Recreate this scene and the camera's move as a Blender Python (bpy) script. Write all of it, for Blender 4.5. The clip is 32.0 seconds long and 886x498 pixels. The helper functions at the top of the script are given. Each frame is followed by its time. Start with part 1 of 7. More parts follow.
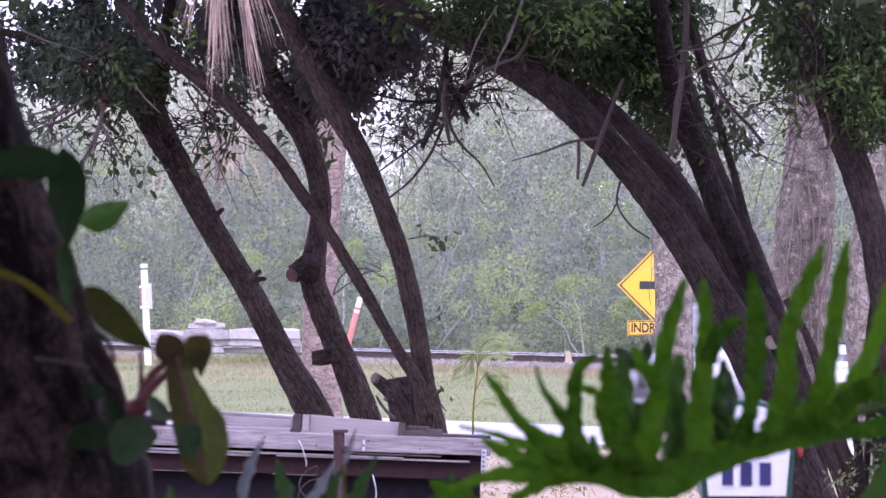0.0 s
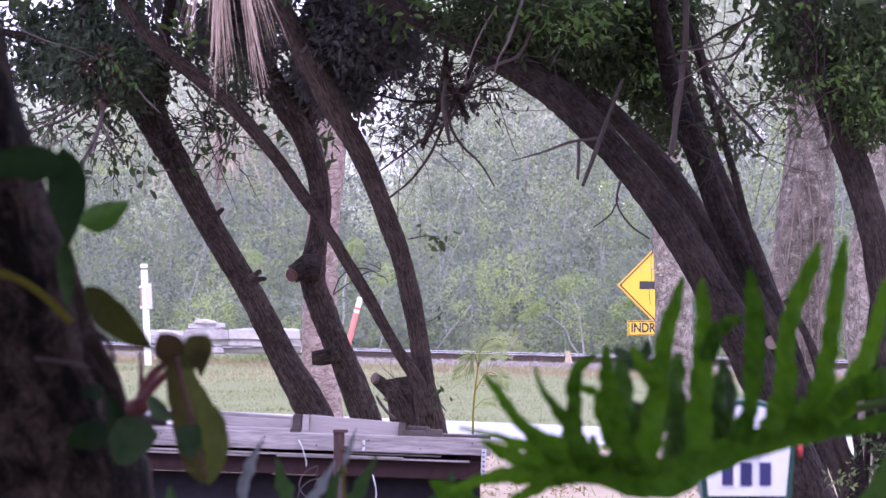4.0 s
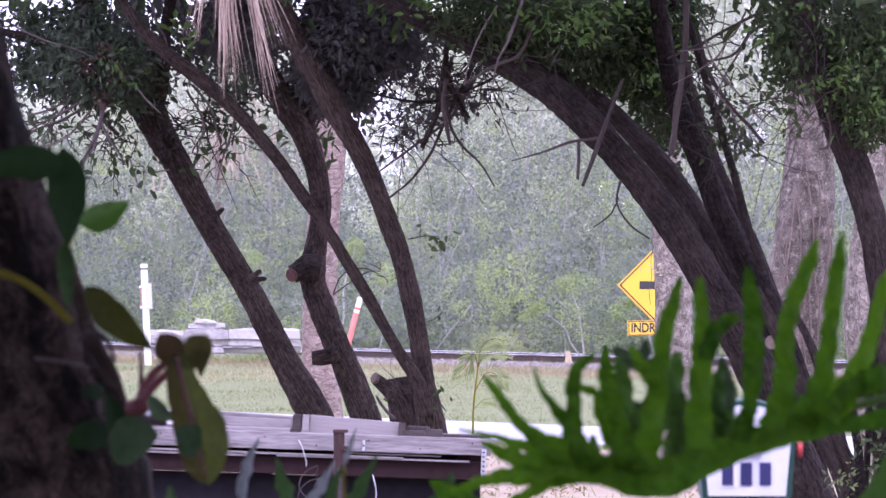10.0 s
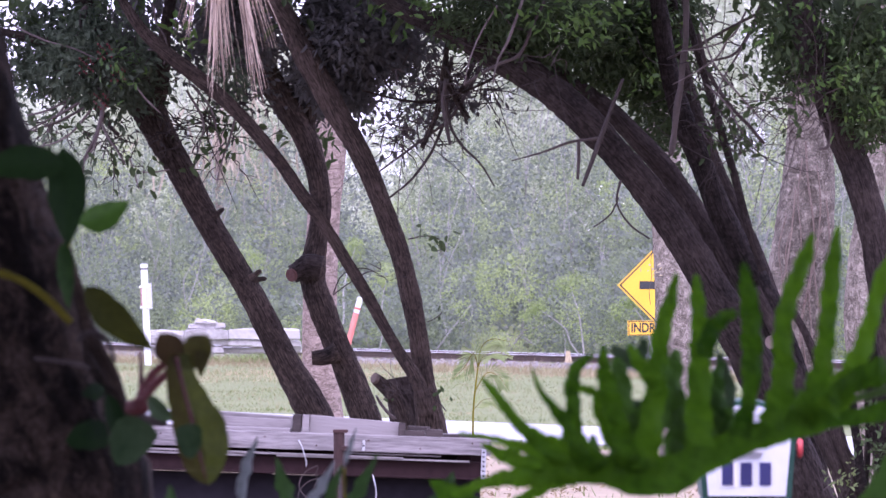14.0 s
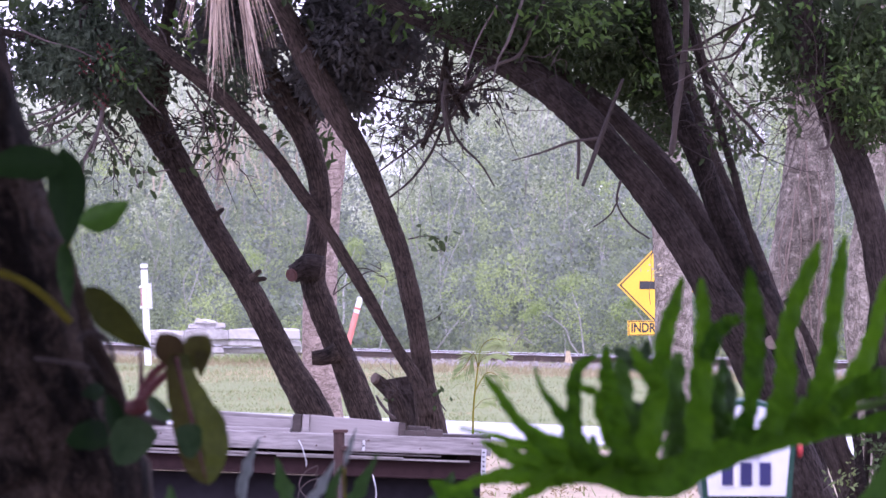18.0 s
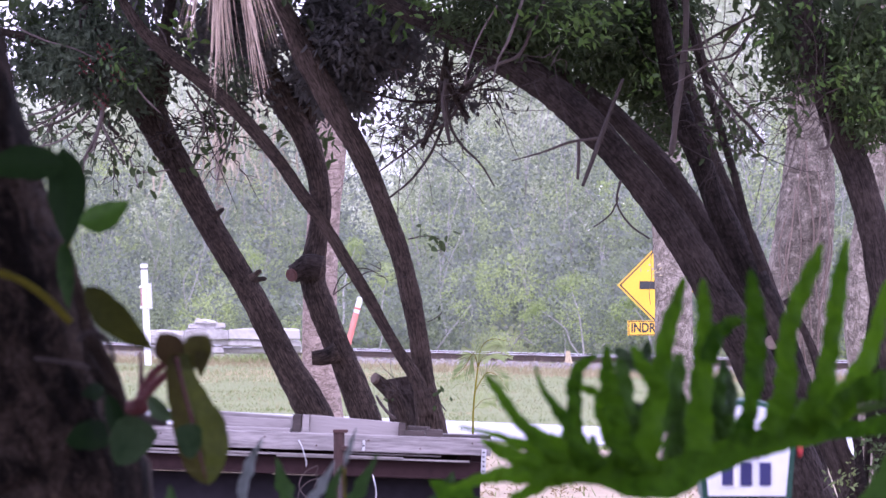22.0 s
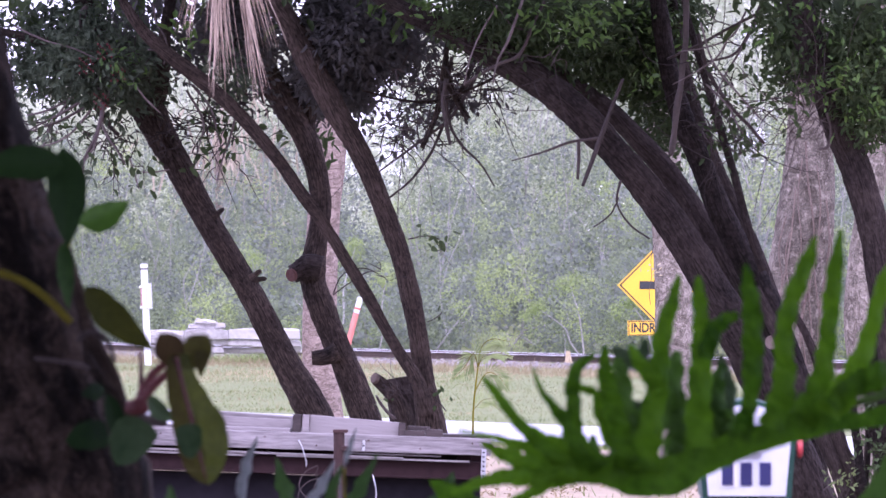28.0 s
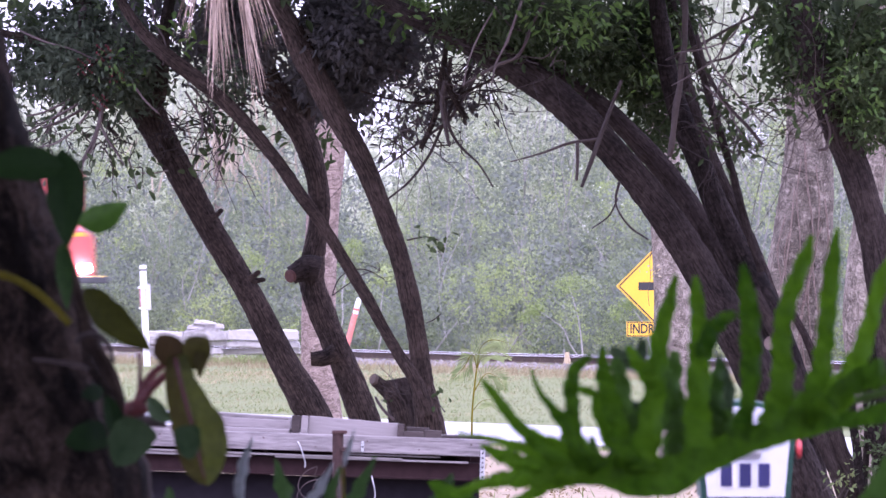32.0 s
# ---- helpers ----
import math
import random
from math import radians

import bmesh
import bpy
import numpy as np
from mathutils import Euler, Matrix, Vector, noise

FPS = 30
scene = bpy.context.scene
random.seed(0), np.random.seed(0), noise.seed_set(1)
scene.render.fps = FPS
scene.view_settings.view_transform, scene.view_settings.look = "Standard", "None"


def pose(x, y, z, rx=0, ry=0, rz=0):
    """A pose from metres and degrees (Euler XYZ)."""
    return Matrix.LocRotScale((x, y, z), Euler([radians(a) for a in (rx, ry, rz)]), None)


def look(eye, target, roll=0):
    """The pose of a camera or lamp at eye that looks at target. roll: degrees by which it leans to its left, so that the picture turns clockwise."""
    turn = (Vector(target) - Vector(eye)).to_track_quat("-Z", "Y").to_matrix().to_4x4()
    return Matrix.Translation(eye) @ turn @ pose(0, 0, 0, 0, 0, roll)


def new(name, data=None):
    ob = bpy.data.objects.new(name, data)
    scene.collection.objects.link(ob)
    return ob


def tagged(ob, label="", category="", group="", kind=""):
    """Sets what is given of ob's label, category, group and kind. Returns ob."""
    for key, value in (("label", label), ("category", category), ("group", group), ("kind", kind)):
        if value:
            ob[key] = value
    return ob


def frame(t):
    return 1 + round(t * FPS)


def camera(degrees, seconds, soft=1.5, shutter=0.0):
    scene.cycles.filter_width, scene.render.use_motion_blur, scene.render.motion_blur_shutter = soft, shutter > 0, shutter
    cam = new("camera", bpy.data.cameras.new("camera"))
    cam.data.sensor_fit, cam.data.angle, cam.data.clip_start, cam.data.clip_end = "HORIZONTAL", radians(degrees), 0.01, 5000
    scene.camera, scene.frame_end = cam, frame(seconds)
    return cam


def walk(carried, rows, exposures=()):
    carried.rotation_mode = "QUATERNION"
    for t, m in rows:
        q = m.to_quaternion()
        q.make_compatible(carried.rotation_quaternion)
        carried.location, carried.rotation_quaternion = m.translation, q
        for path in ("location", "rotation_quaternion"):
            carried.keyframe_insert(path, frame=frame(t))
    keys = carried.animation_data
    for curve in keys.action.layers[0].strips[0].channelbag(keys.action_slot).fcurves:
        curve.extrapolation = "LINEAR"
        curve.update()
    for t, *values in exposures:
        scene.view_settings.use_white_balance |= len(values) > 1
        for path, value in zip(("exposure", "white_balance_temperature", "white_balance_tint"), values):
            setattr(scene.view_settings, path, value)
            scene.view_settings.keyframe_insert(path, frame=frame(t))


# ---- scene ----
# Units in metres; the eye stands at x = 0, y = 0; the road's surface lies at z = 0.
cam = camera(5.0, 32.0, soft=1.2, shutter=0.9)
EYE = (0, 0, 2.77)
walk(cam, [
    (0.0, look(EYE, (0, 100, 2.681))),
    (30.2, look(EYE, (0, 100, 2.681))),
    (30.5, look(EYE, (0.013, 100, 2.675))),
    (31.0, look(EYE, (0.011, 100, 2.666))),
    (31.5, look(EYE, (0.016, 100, 2.667))),
    (31.8, look(EYE, (0.013, 100, 2.684))),
    (32.0, look(EYE, (0.011, 100, 2.691))),
], exposures=[(t, e, 5430, 45) for t, e in ((0.0, 0.99), (0.5, 0.90), (1.0, 0.94), (3.0, 1.02), (6.0, 1.02), (8.0, 1.06), (13.0, 1.08), (19.0, 1.12), (28.0, 1.13), (32.0, 1.15))])
cam.data.dof.use_dof = True
cam.data.dof.focus_distance = 72.0
cam.data.dof.aperture_fstop = 27.0

# ---- light: an overcast, hazy morning ----
world = bpy.data.worlds.new("overcast")
scene.world = world
world.use_nodes = True
nt = world.node_tree
sky = nt.nodes.new("ShaderNodeTexSky")
sky.sky_type, sky.sun_disc = "NISHITA", False
sky.sun_elevation, sky.sun_rotation = radians(50), radians(200)
sky.dust_density, sky.air_density = 5.0, 1.5
cloud = nt.nodes.new("ShaderNodeMix")
cloud.data_type = "RGBA"
cloud.inputs["Factor"].default_value = 0.8
cloud.inputs[7].default_value = (12.5, 12.3, 13.4, 1)
nt.links.new(sky.outputs[0], cloud.inputs[6])
nt.links.new(cloud.outputs[2], nt.nodes["Background"].inputs[0])
nt.nodes["Background"].inputs[1].default_value = 0.1
sun = new("sun", bpy.data.lights.new("sun", "SUN"))
sun.data.energy, sun.data.angle, sun.data.color = 1.0, radians(25), (1.0, 0.97, 0.92)
sun.matrix_world = look((0, 0, 0), (-0.22, 0.6, -0.77))


# ---- materials ----
def mat(name, dark, light, rough=0.8, scale=8.0, fine=60.0, bump=0.3, metal=0.0, stretch=(1, 1, 1),
        spread=0.25, translucent=0.0, spec=0.5, depth=0.02):
    """A surface of two tones mixed by coarse and fine noise, varied piece by piece, with fine relief."""
    m = bpy.data.materials.new(name)
    m.use_nodes = True
    n, l = m.node_tree.nodes, m.node_tree.links
    b = n["Principled BSDF"]
    co = n.new("ShaderNodeTexCoord")
    mp = n.new("ShaderNodeMapping")
    mp.inputs["Scale"].default_value = stretch
    l.new(co.outputs["Object"], mp.inputs[0])
    a, c = n.new("ShaderNodeTexNoise"), n.new("ShaderNodeTexNoise")
    a.inputs["Scale"].default_value, c.inputs["Scale"].default_value = scale, fine
    a.inputs["Detail"].default_value, c.inputs["Detail"].default_value = 6, 5
    l.new(mp.outputs[0], a.inputs[0])
    l.new(mp.outputs[0], c.inputs[0])
    mean = n.new("ShaderNodeMath")
    mean.operation = "MULTIPLY_ADD"
    mean.inputs[1].default_value = 0.55
    l.new(a.outputs[0], mean.inputs[0])
    half = n.new("ShaderNodeMath")
    half.operation = "MULTIPLY"
    half.inputs[1].default_value = 0.45
    l.new(c.outputs[0], half.inputs[0])
    l.new(half.outputs[0], mean.inputs[2])
    info, geo = n.new("ShaderNodeObjectInfo"), n.new("ShaderNodeNewGeometry")
    isl = n.new("ShaderNodeMath")
    isl.operation = "ADD"
    l.new(info.outputs["Random"], isl.inputs[0])
    l.new(geo.outputs["Random Per Island"], isl.inputs[1])
    sp = n.new("ShaderNodeMath")
    sp.operation = "MULTIPLY_ADD"
    sp.inputs[1].default_value, sp.inputs[2].default_value = spread, -spread
    l.new(isl.outputs[0], sp.inputs[0])
    sm = n.new("ShaderNodeMath")
    sm.operation = "ADD"
    l.new(mean.outputs[0], sm.inputs[0])
    l.new(sp.outputs[0], sm.inputs[1])
    ramp = n.new("ShaderNodeValToRGB")
    ramp.color_ramp.elements[0].position, ramp.color_ramp.elements[1].position = 0.3, 0.7
    ramp.color_ramp.elements[0].color, ramp.color_ramp.elements[1].color = (*dark, 1), (*light, 1)
    l.new(sm.outputs[0], ramp.inputs[0])
    l.new(ramp.outputs[0], b.inputs["Base Color"])
    b.inputs["Roughness"].default_value, b.inputs["Metallic"].default_value = rough, metal
    b.inputs["Specular IOR Level"].default_value = spec
    if bump:
        bp = n.new("ShaderNodeBump")
        bp.inputs["Strength"].default_value, bp.inputs["Distance"].default_value = bump, depth
        l.new(mean.outputs[0], bp.inputs["Height"])
        l.new(bp.outputs[0], b.inputs["Normal"])
    if translucent:
        tr, mx = n.new("ShaderNodeBsdfTranslucent"), n.new("ShaderNodeMixShader")
        l.new(ramp.outputs[0], tr.inputs[0])
        mx.inputs[0].default_value = translucent
        l.new(b.outputs[0], mx.inputs[1])
        l.new(tr.outputs[0], mx.inputs[2])
        l.new(mx.outputs[0], n["Material Output"].inputs[0])
    return m


def bark(name, dark, light, furrow=40.0, lie=6.0, relief=0.9, blotch=3.0, deep=0.42, lichen=0.35):
    """Bark: long furrows down the trunk, by a stretched noise in the tube's own length and girth."""
    m = mat(name, dark, light, 0.95, blotch, blotch * 8, 0.4, depth=0.02, spec=0.2)
    n, l = m.node_tree.nodes, m.node_tree.links
    uv = n.new("ShaderNodeUVMap")
    mp = n.new("ShaderNodeMapping")
    mp.inputs["Scale"].default_value = (furrow, lie, 1)
    l.new(uv.outputs[0], mp.inputs[0])
    nz = n.new("ShaderNodeTexNoise")
    nz.inputs["Scale"].default_value, nz.inputs["Detail"].default_value, nz.inputs["Distortion"].default_value = 1.0, 7, 1.3
    nz.inputs["Roughness"].default_value = 0.62
    l.new(mp.outputs[0], nz.inputs[0])
    bp = n.new("ShaderNodeBump")
    bp.inputs["Strength"].default_value, bp.inputs["Distance"].default_value = relief, 0.03
    l.new(nz.outputs[0], bp.inputs["Height"])
    b = n["Principled BSDF"]
    l.new(bp.outputs[0], b.inputs["Normal"])
    # Furrow shade is put into the colour: low noise multiplies the base darker
    ramp = n.new("ShaderNodeValToRGB")
    ramp.color_ramp.elements[0].position, ramp.color_ramp.elements[1].position = 0.40, 0.58
    ramp.color_ramp.elements[0].color = (deep, deep * 0.98, deep * 0.95, 1)
    mul = n.new("ShaderNodeMix")
    mul.data_type, mul.blend_type = "RGBA", "MULTIPLY"
    mul.inputs["Factor"].default_value = 1.0
    l.new(nz.outputs[0], ramp.inputs[0])
    l.new(b.inputs["Base Color"].links[0].from_socket, mul.inputs[6])
    l.new(ramp.outputs[0], mul.inputs[7])
    # pale lichen in uneven patches
    pat = n.new("ShaderNodeTexNoise")
    pat.inputs["Scale"].default_value, pat.inputs["Detail"].default_value, pat.inputs["Roughness"].default_value = 22.0, 7, 0.7
    l.new(n["Texture Coordinate"].outputs["Object"], pat.inputs[0])
    cut = n.new("ShaderNodeMapRange")
    cut.inputs["From Min"].default_value, cut.inputs["From Max"].default_value, cut.inputs["To Max"].default_value = 0.54, 0.72, lichen
    l.new(pat.outputs[0], cut.inputs["Value"])
    li = n.new("ShaderNodeMix")
    li.data_type = "RGBA"
    li.inputs[7].default_value = (*[c * 1.5 + 0.03 for c in light], 1)
    l.new(cut.outputs[0], li.inputs["Factor"])
    l.new(mul.outputs[2], li.inputs[6])
    l.new(li.outputs[2], b.inputs["Base Color"])
    return m


GRASS = mat("grass_ground", (0.085, 0.122, 0.030), (0.155, 0.178, 0.060), 0.95, 0.35, 9.0, 0.5)
TURF = mat("grass_blade", (0.105, 0.155, 0.036), (0.195, 0.235, 0.078), 0.7, 0.4, 6.0, 0.0, spread=0.5, translucent=0.3)
WEED = mat("dry_weed", (0.25, 0.20, 0.11), (0.46, 0.40, 0.24), 0.8, 0.6, 6.0, 0.0, spread=0.5, translucent=0.3)
# Unseen near ground, made dark to cut light bounced onto the trunk
NEARGROUND = mat("unseen_dark_ground", (0.03, 0.024, 0.018), (0.09, 0.07, 0.05), 0.95, 2.0, 30.0, 0.6)
SAND = mat("sandy_soil", (0.175, 0.138, 0.082), (0.31, 0.25, 0.155), 0.95, 1.2, 25.0, 0.5)
ASPHALT = mat("pale_worn_asphalt", (0.34, 0.34, 0.35), (0.46, 0.46, 0.47), 0.8, 0.8, 40.0, 0.2)
PAINT = mat("road_paint", (0.70, 0.70, 0.68), (0.8, 0.8, 0.78), 0.6, 2.0, 40.0, 0.1)
BALLAST = mat("ballast_stone", (0.10, 0.092, 0.085), (0.27, 0.25, 0.232), 0.95, 3.0, 18.0, 0.8, spread=0.3)
RAIL = mat("rusty_rail", (0.05, 0.035, 0.028), (0.11, 0.07, 0.055), 0.7, 3.0, 40.0, 0.3, metal=0.3)
RAILTOP = mat("polished_rail_head", (0.62, 0.62, 0.64), (0.75, 0.75, 0.77), 0.5, 3.0, 40.0, 0.05, metal=1.0)
TIE = mat("creosoted_tie", (0.05, 0.04, 0.035), (0.12, 0.10, 0.085), 0.9, 4.0, 40.0, 0.5)
BARK = bark("dark_brown_bark", (0.035, 0.026, 0.022), (0.19, 0.143, 0.118), 26.0, 13.0, 1.0, 6.0, 0.3, 0.15)
BARKR = bark("grey_brown_bark", (0.020, 0.015, 0.014), (0.098, 0.076, 0.068), 22.0, 12.0, 0.9, 6.0, 0.4, 0.3)
BARKN = bark("coarse_shaded_bark", (0.010, 0.007, 0.006), (0.125, 0.09, 0.067), 7.0, 5.0, 1.0, 14.0, 0.10, 0.25)
PALMBARK = bark("pale_palm_bark", (0.20, 0.157, 0.137), (0.38, 0.312, 0.268), 5.0, 24.0, 0.7, 9.0, 0.55, 0.5)
PALMOLD = bark("grey_rooty_palm_bark", (0.12, 0.107, 0.089), (0.40, 0.36, 0.305), 6.0, 13.0, 1.0, 12.0, 0.55, 0.6)
CUT = mat("weathered_cut_wood", (0.10, 0.077, 0.064), (0.22, 0.17, 0.142), 0.9, 10.0, 80.0, 0.4)
CUTRED = mat("reddish_cut_wood", (0.06, 0.028, 0.025), (0.13, 0.062, 0.055), 0.9, 10.0, 80.0, 0.4)
DEADWOOD = mat("dead_branch_wood", (0.034, 0.027, 0.025), (0.092, 0.074, 0.069), 0.9, 6.0, 60.0, 0.3)
TWIGPALE = mat("pale_bare_twig", (0.09, 0.072, 0.07), (0.19, 0.155, 0.15), 0.9, 6.0, 60.0, 0.2)
TWIG = mat("dry_twig", (0.034, 0.026, 0.024), (0.092, 0.071, 0.067), 0.9, 6.0, 60.0, 0.2)
LEAF = mat("dark_green_leaf", (0.042, 0.063, 0.028), (0.088, 0.130, 0.052), 0.55, 3.0, 30.0, 0.0, spread=0.2, translucent=0.35, spec=0.15)
# Even grey leaf: crown shade veiled by lens glare is put into the colour
LEAFDEEP = mat("glare_veiled_shade_leaf", (0.092, 0.088, 0.088), (0.108, 0.108, 0.100), 0.9, 3.0, 30.0, 0.0, spread=0.08, translucent=0.25, spec=0.05)
LEAFDUSTY = mat("dusty_grey_green_leaf", (0.042, 0.058, 0.038), (0.115, 0.15, 0.095), 0.7, 3.0, 30.0, 0.0, spread=0.25, translucent=0.3, spec=0.15)
# Brighter leaf copy: fresh growth, with light on clusters put into the colour too
LEAFLIT = mat("bright_green_leaf", (0.055, 0.12, 0.022), (0.115, 0.21, 0.042), 0.5, 3.0, 30.0, 0.0, spread=0.3, translucent=0.4)
BERRY = mat("red_berry", (0.085, 0.010, 0.013), (0.16, 0.020, 0.023), 0.4, 20.0, 80.0, 0.0)
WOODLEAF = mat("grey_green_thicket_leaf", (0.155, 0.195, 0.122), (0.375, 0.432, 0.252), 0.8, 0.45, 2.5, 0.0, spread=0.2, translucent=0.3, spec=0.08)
# Darker leaf for the wood's inside: its shade is put into the colour
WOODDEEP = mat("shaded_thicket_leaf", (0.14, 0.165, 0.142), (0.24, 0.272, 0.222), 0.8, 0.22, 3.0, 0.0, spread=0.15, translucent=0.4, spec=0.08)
# Distance haze is put into these pale rear leaves, and partly into WOODLEAF
WOODREAR = mat("haze_painted_rear_leaf", (0.41, 0.445, 0.33), (0.59, 0.63, 0.46), 0.8, 0.22, 3.0, 0.0, spread=0.15, translucent=0.35, spec=0.08)
DRYSKIRT = mat("straw_dry_palm_skirt", (0.26, 0.22, 0.17), (0.50, 0.43, 0.32), 0.8, 2.0, 12.0, 0.0, spread=0.4, translucent=0.3)
WOODLIT = mat("yellow_green_shrub_leaf", (0.205, 0.275, 0.105), (0.41, 0.49, 0.205), 0.8, 0.3, 3.0, 0.0, spread=0.18, translucent=0.3, spec=0.08)
WOODTWIG = mat("pale_thicket_stem", (0.27, 0.26, 0.25), (0.45, 0.43, 0.42), 0.9, 1.0, 12.0, 0.2)
PHILO = mat("philodendron_leaf", (0.024, 0.086, 0.003), (0.095, 0.24, 0.006), 0.5, 14.0, 60.0, 0.3, spread=0.5, spec=0.15, translucent=0.55)
PHILORIB = mat("pale_green_rib", (0.06, 0.14, 0.015), (0.10, 0.20, 0.03), 0.5, 10.0, 60.0, 0.1, translucent=0.2)
# Lighter and darker copies of one vine leaf, light and shade put in
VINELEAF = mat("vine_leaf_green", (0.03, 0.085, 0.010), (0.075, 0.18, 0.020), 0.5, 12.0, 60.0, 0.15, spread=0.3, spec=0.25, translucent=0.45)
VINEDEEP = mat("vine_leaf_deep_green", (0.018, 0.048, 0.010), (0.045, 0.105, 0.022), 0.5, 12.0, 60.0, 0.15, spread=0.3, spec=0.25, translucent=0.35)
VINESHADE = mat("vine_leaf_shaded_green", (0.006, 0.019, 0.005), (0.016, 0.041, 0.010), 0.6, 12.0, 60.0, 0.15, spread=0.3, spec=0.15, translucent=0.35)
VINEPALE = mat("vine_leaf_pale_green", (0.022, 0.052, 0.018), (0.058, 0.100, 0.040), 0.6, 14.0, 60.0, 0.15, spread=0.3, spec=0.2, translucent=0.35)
VINEMAROON = mat("vine_leaf_maroon", (0.036, 0.020, 0.010), (0.068, 0.048, 0.016), 0.6, 14.0, 70.0, 0.15, spread=0.2, spec=0.2, translucent=0.35)
VINERUSSET = mat("vine_leaf_russet_half", (0.042, 0.034, 0.009), (0.076, 0.078, 0.014), 0.6, 14.0, 70.0, 0.15, spread=0.2, spec=0.2, translucent=0.4)
VINEOLIVE = mat("vine_leaf_olive", (0.046, 0.062, 0.009), (0.108, 0.136, 0.016), 0.5, 14.0, 70.0, 0.15, spread=0.3, translucent=0.45)
VINEDARK = mat("vine_leaf_dark_underside", (0.018, 0.024, 0.004), (0.055, 0.062, 0.008), 0.7, 14.0, 70.0, 0.15, spec=0.12, translucent=0.25)
MIDRIB = mat("dark_red_midrib", (0.045, 0.006, 0.009), (0.08, 0.013, 0.016), 0.6, 20.0, 80.0, 0.1)
PETIOLE = mat("red_petiole", (0.070, 0.011, 0.014), (0.14, 0.032, 0.030), 0.5, 20.0, 80.0, 0.1)
SEEDLEAF = mat("pale_palm_leaflet", (0.13, 0.18, 0.06), (0.26, 0.33, 0.13), 0.6, 3.0, 20.0, 0.0, spread=0.4, translucent=0.4)
STEM = mat("olive_vine_stem", (0.07, 0.068, 0.006), (0.16, 0.145, 0.016), 0.7, 12.0, 60.0, 0.2, spec=0.08)
SILVER = mat("silvery_leaf", (0.16, 0.19, 0.18), (0.34, 0.38, 0.37), 0.6, 14.0, 60.0, 0.1, translucent=0.2)
STRAW = mat("dead_palm_frond", (0.12, 0.083, 0.06), (0.60, 0.48, 0.38), 0.75, 5.0, 40.0, 0.2, spread=0.5, translucent=0.3)
FASCIA = mat("pale_weathered_fascia", (0.12, 0.108, 0.108), (0.40, 0.37, 0.365), 0.9, 2.5, 14.0, 0.8, stretch=(1, 10, 10), depth=0.006, spec=0.2)
GREYWOOD = mat("weathered_grey_plank", (0.05, 0.045, 0.044), (0.27, 0.246, 0.24), 0.9, 2.5, 12.0, 0.8, stretch=(1, 10, 10), depth=0.006, spread=0.6, spec=0.2)
OLDWOOD = mat("dark_weathered_wood", (0.02, 0.015, 0.014), (0.065, 0.05, 0.046), 0.9, 3.0, 20.0, 0.5, stretch=(1, 6, 6), depth=0.004)
STEELRED = mat("brown_primed_steel", (0.013, 0.0065, 0.0075), (0.032, 0.017, 0.018), 0.9, 3.0, 30.0, 0.3, spec=0.15)
RUST = mat("rusty_pipe", (0.025, 0.012, 0.011), (0.065, 0.03, 0.026), 0.85, 12.0, 70.0, 0.5)
# Near-black metal: shade under the platform is put into its colour
SHADEMETAL = mat("underside_shade_metal", (0.008, 0.007, 0.009), (0.022, 0.019, 0.024), 0.8, 3.0, 20.0, 0.2, spec=0.08)
ZINC = mat("galvanised_strap", (0.45, 0.46, 0.48), (0.65, 0.66, 0.68), 0.4, 12.0, 60.0, 0.1, metal=0.8)
YELLOW = mat("sign_yellow", (0.72, 0.40, 0.02), (0.80, 0.47, 0.03), 0.45, 2.0, 30.0, 0.05)
BLACK = mat("sign_black", (0.015, 0.015, 0.015), (0.03, 0.03, 0.03), 0.5, 5.0, 30.0, 0.05)
GALV = mat("galvanised_post", (0.30, 0.31, 0.32), (0.45, 0.46, 0.47), 0.5, 6.0, 40.0, 0.1, metal=0.7)
WHITE = mat("white_plastic", (0.70, 0.70, 0.70), (0.82, 0.82, 0.82), 0.5, 4.0, 40.0, 0.05)
GREYPALE = mat("pale_grey_box", (0.42, 0.42, 0.46), (0.58, 0.58, 0.62), 0.6, 6.0, 40.0, 0.1)
DULLRED = mat("faded_red_label", (0.25, 0.09, 0.09), (0.5, 0.3, 0.3), 0.6, 8.0, 12.0, 0.05)
REDORANGE = mat("red_orange_marker", (0.60, 0.17, 0.14), (0.72, 0.27, 0.22), 0.5, 6.0, 40.0, 0.05)
CONCRETE = mat("pale_concrete", (0.20, 0.185, 0.18), (0.46, 0.44, 0.425), 0.9, 2.2, 11.0, 0.6)
PALESTONE = mat("cream_painted_stone", (0.38, 0.31, 0.18), (0.56, 0.48, 0.32), 0.9, 5.0, 30.0, 0.3)
BOXGREEN = mat("dark_green_plastic", (0.010, 0.05, 0.035), (0.022, 0.085, 0.06), 0.45, 5.0, 40.0, 0.05)
BOXWHITE = mat("white_door_plastic", (0.66, 0.68, 0.72), (0.78, 0.80, 0.84), 0.5, 4.0, 30.0, 0.05)
NAVY = mat("navy_lettering", (0.02, 0.02, 0.09), (0.035, 0.035, 0.13), 0.5, 5.0, 30.0, 0.0)
FLAGRED = mat("red_flag", (0.60, 0.06, 0.07), (0.74, 0.11, 0.11), 0.5, 5.0, 30.0, 0.0)
# Kept dark so the unseen wall throws back little light
WALLPAINT = mat("unseen_house_wall", (0.10, 0.08, 0.06), (0.16, 0.13, 0.10), 0.85, 2.0, 20.0, 0.2)


# ---- mesh helpers ----
def mesh_of(name, verts, faces, material, uvs=None, smooth=False):
    me = bpy.data.meshes.new(name)
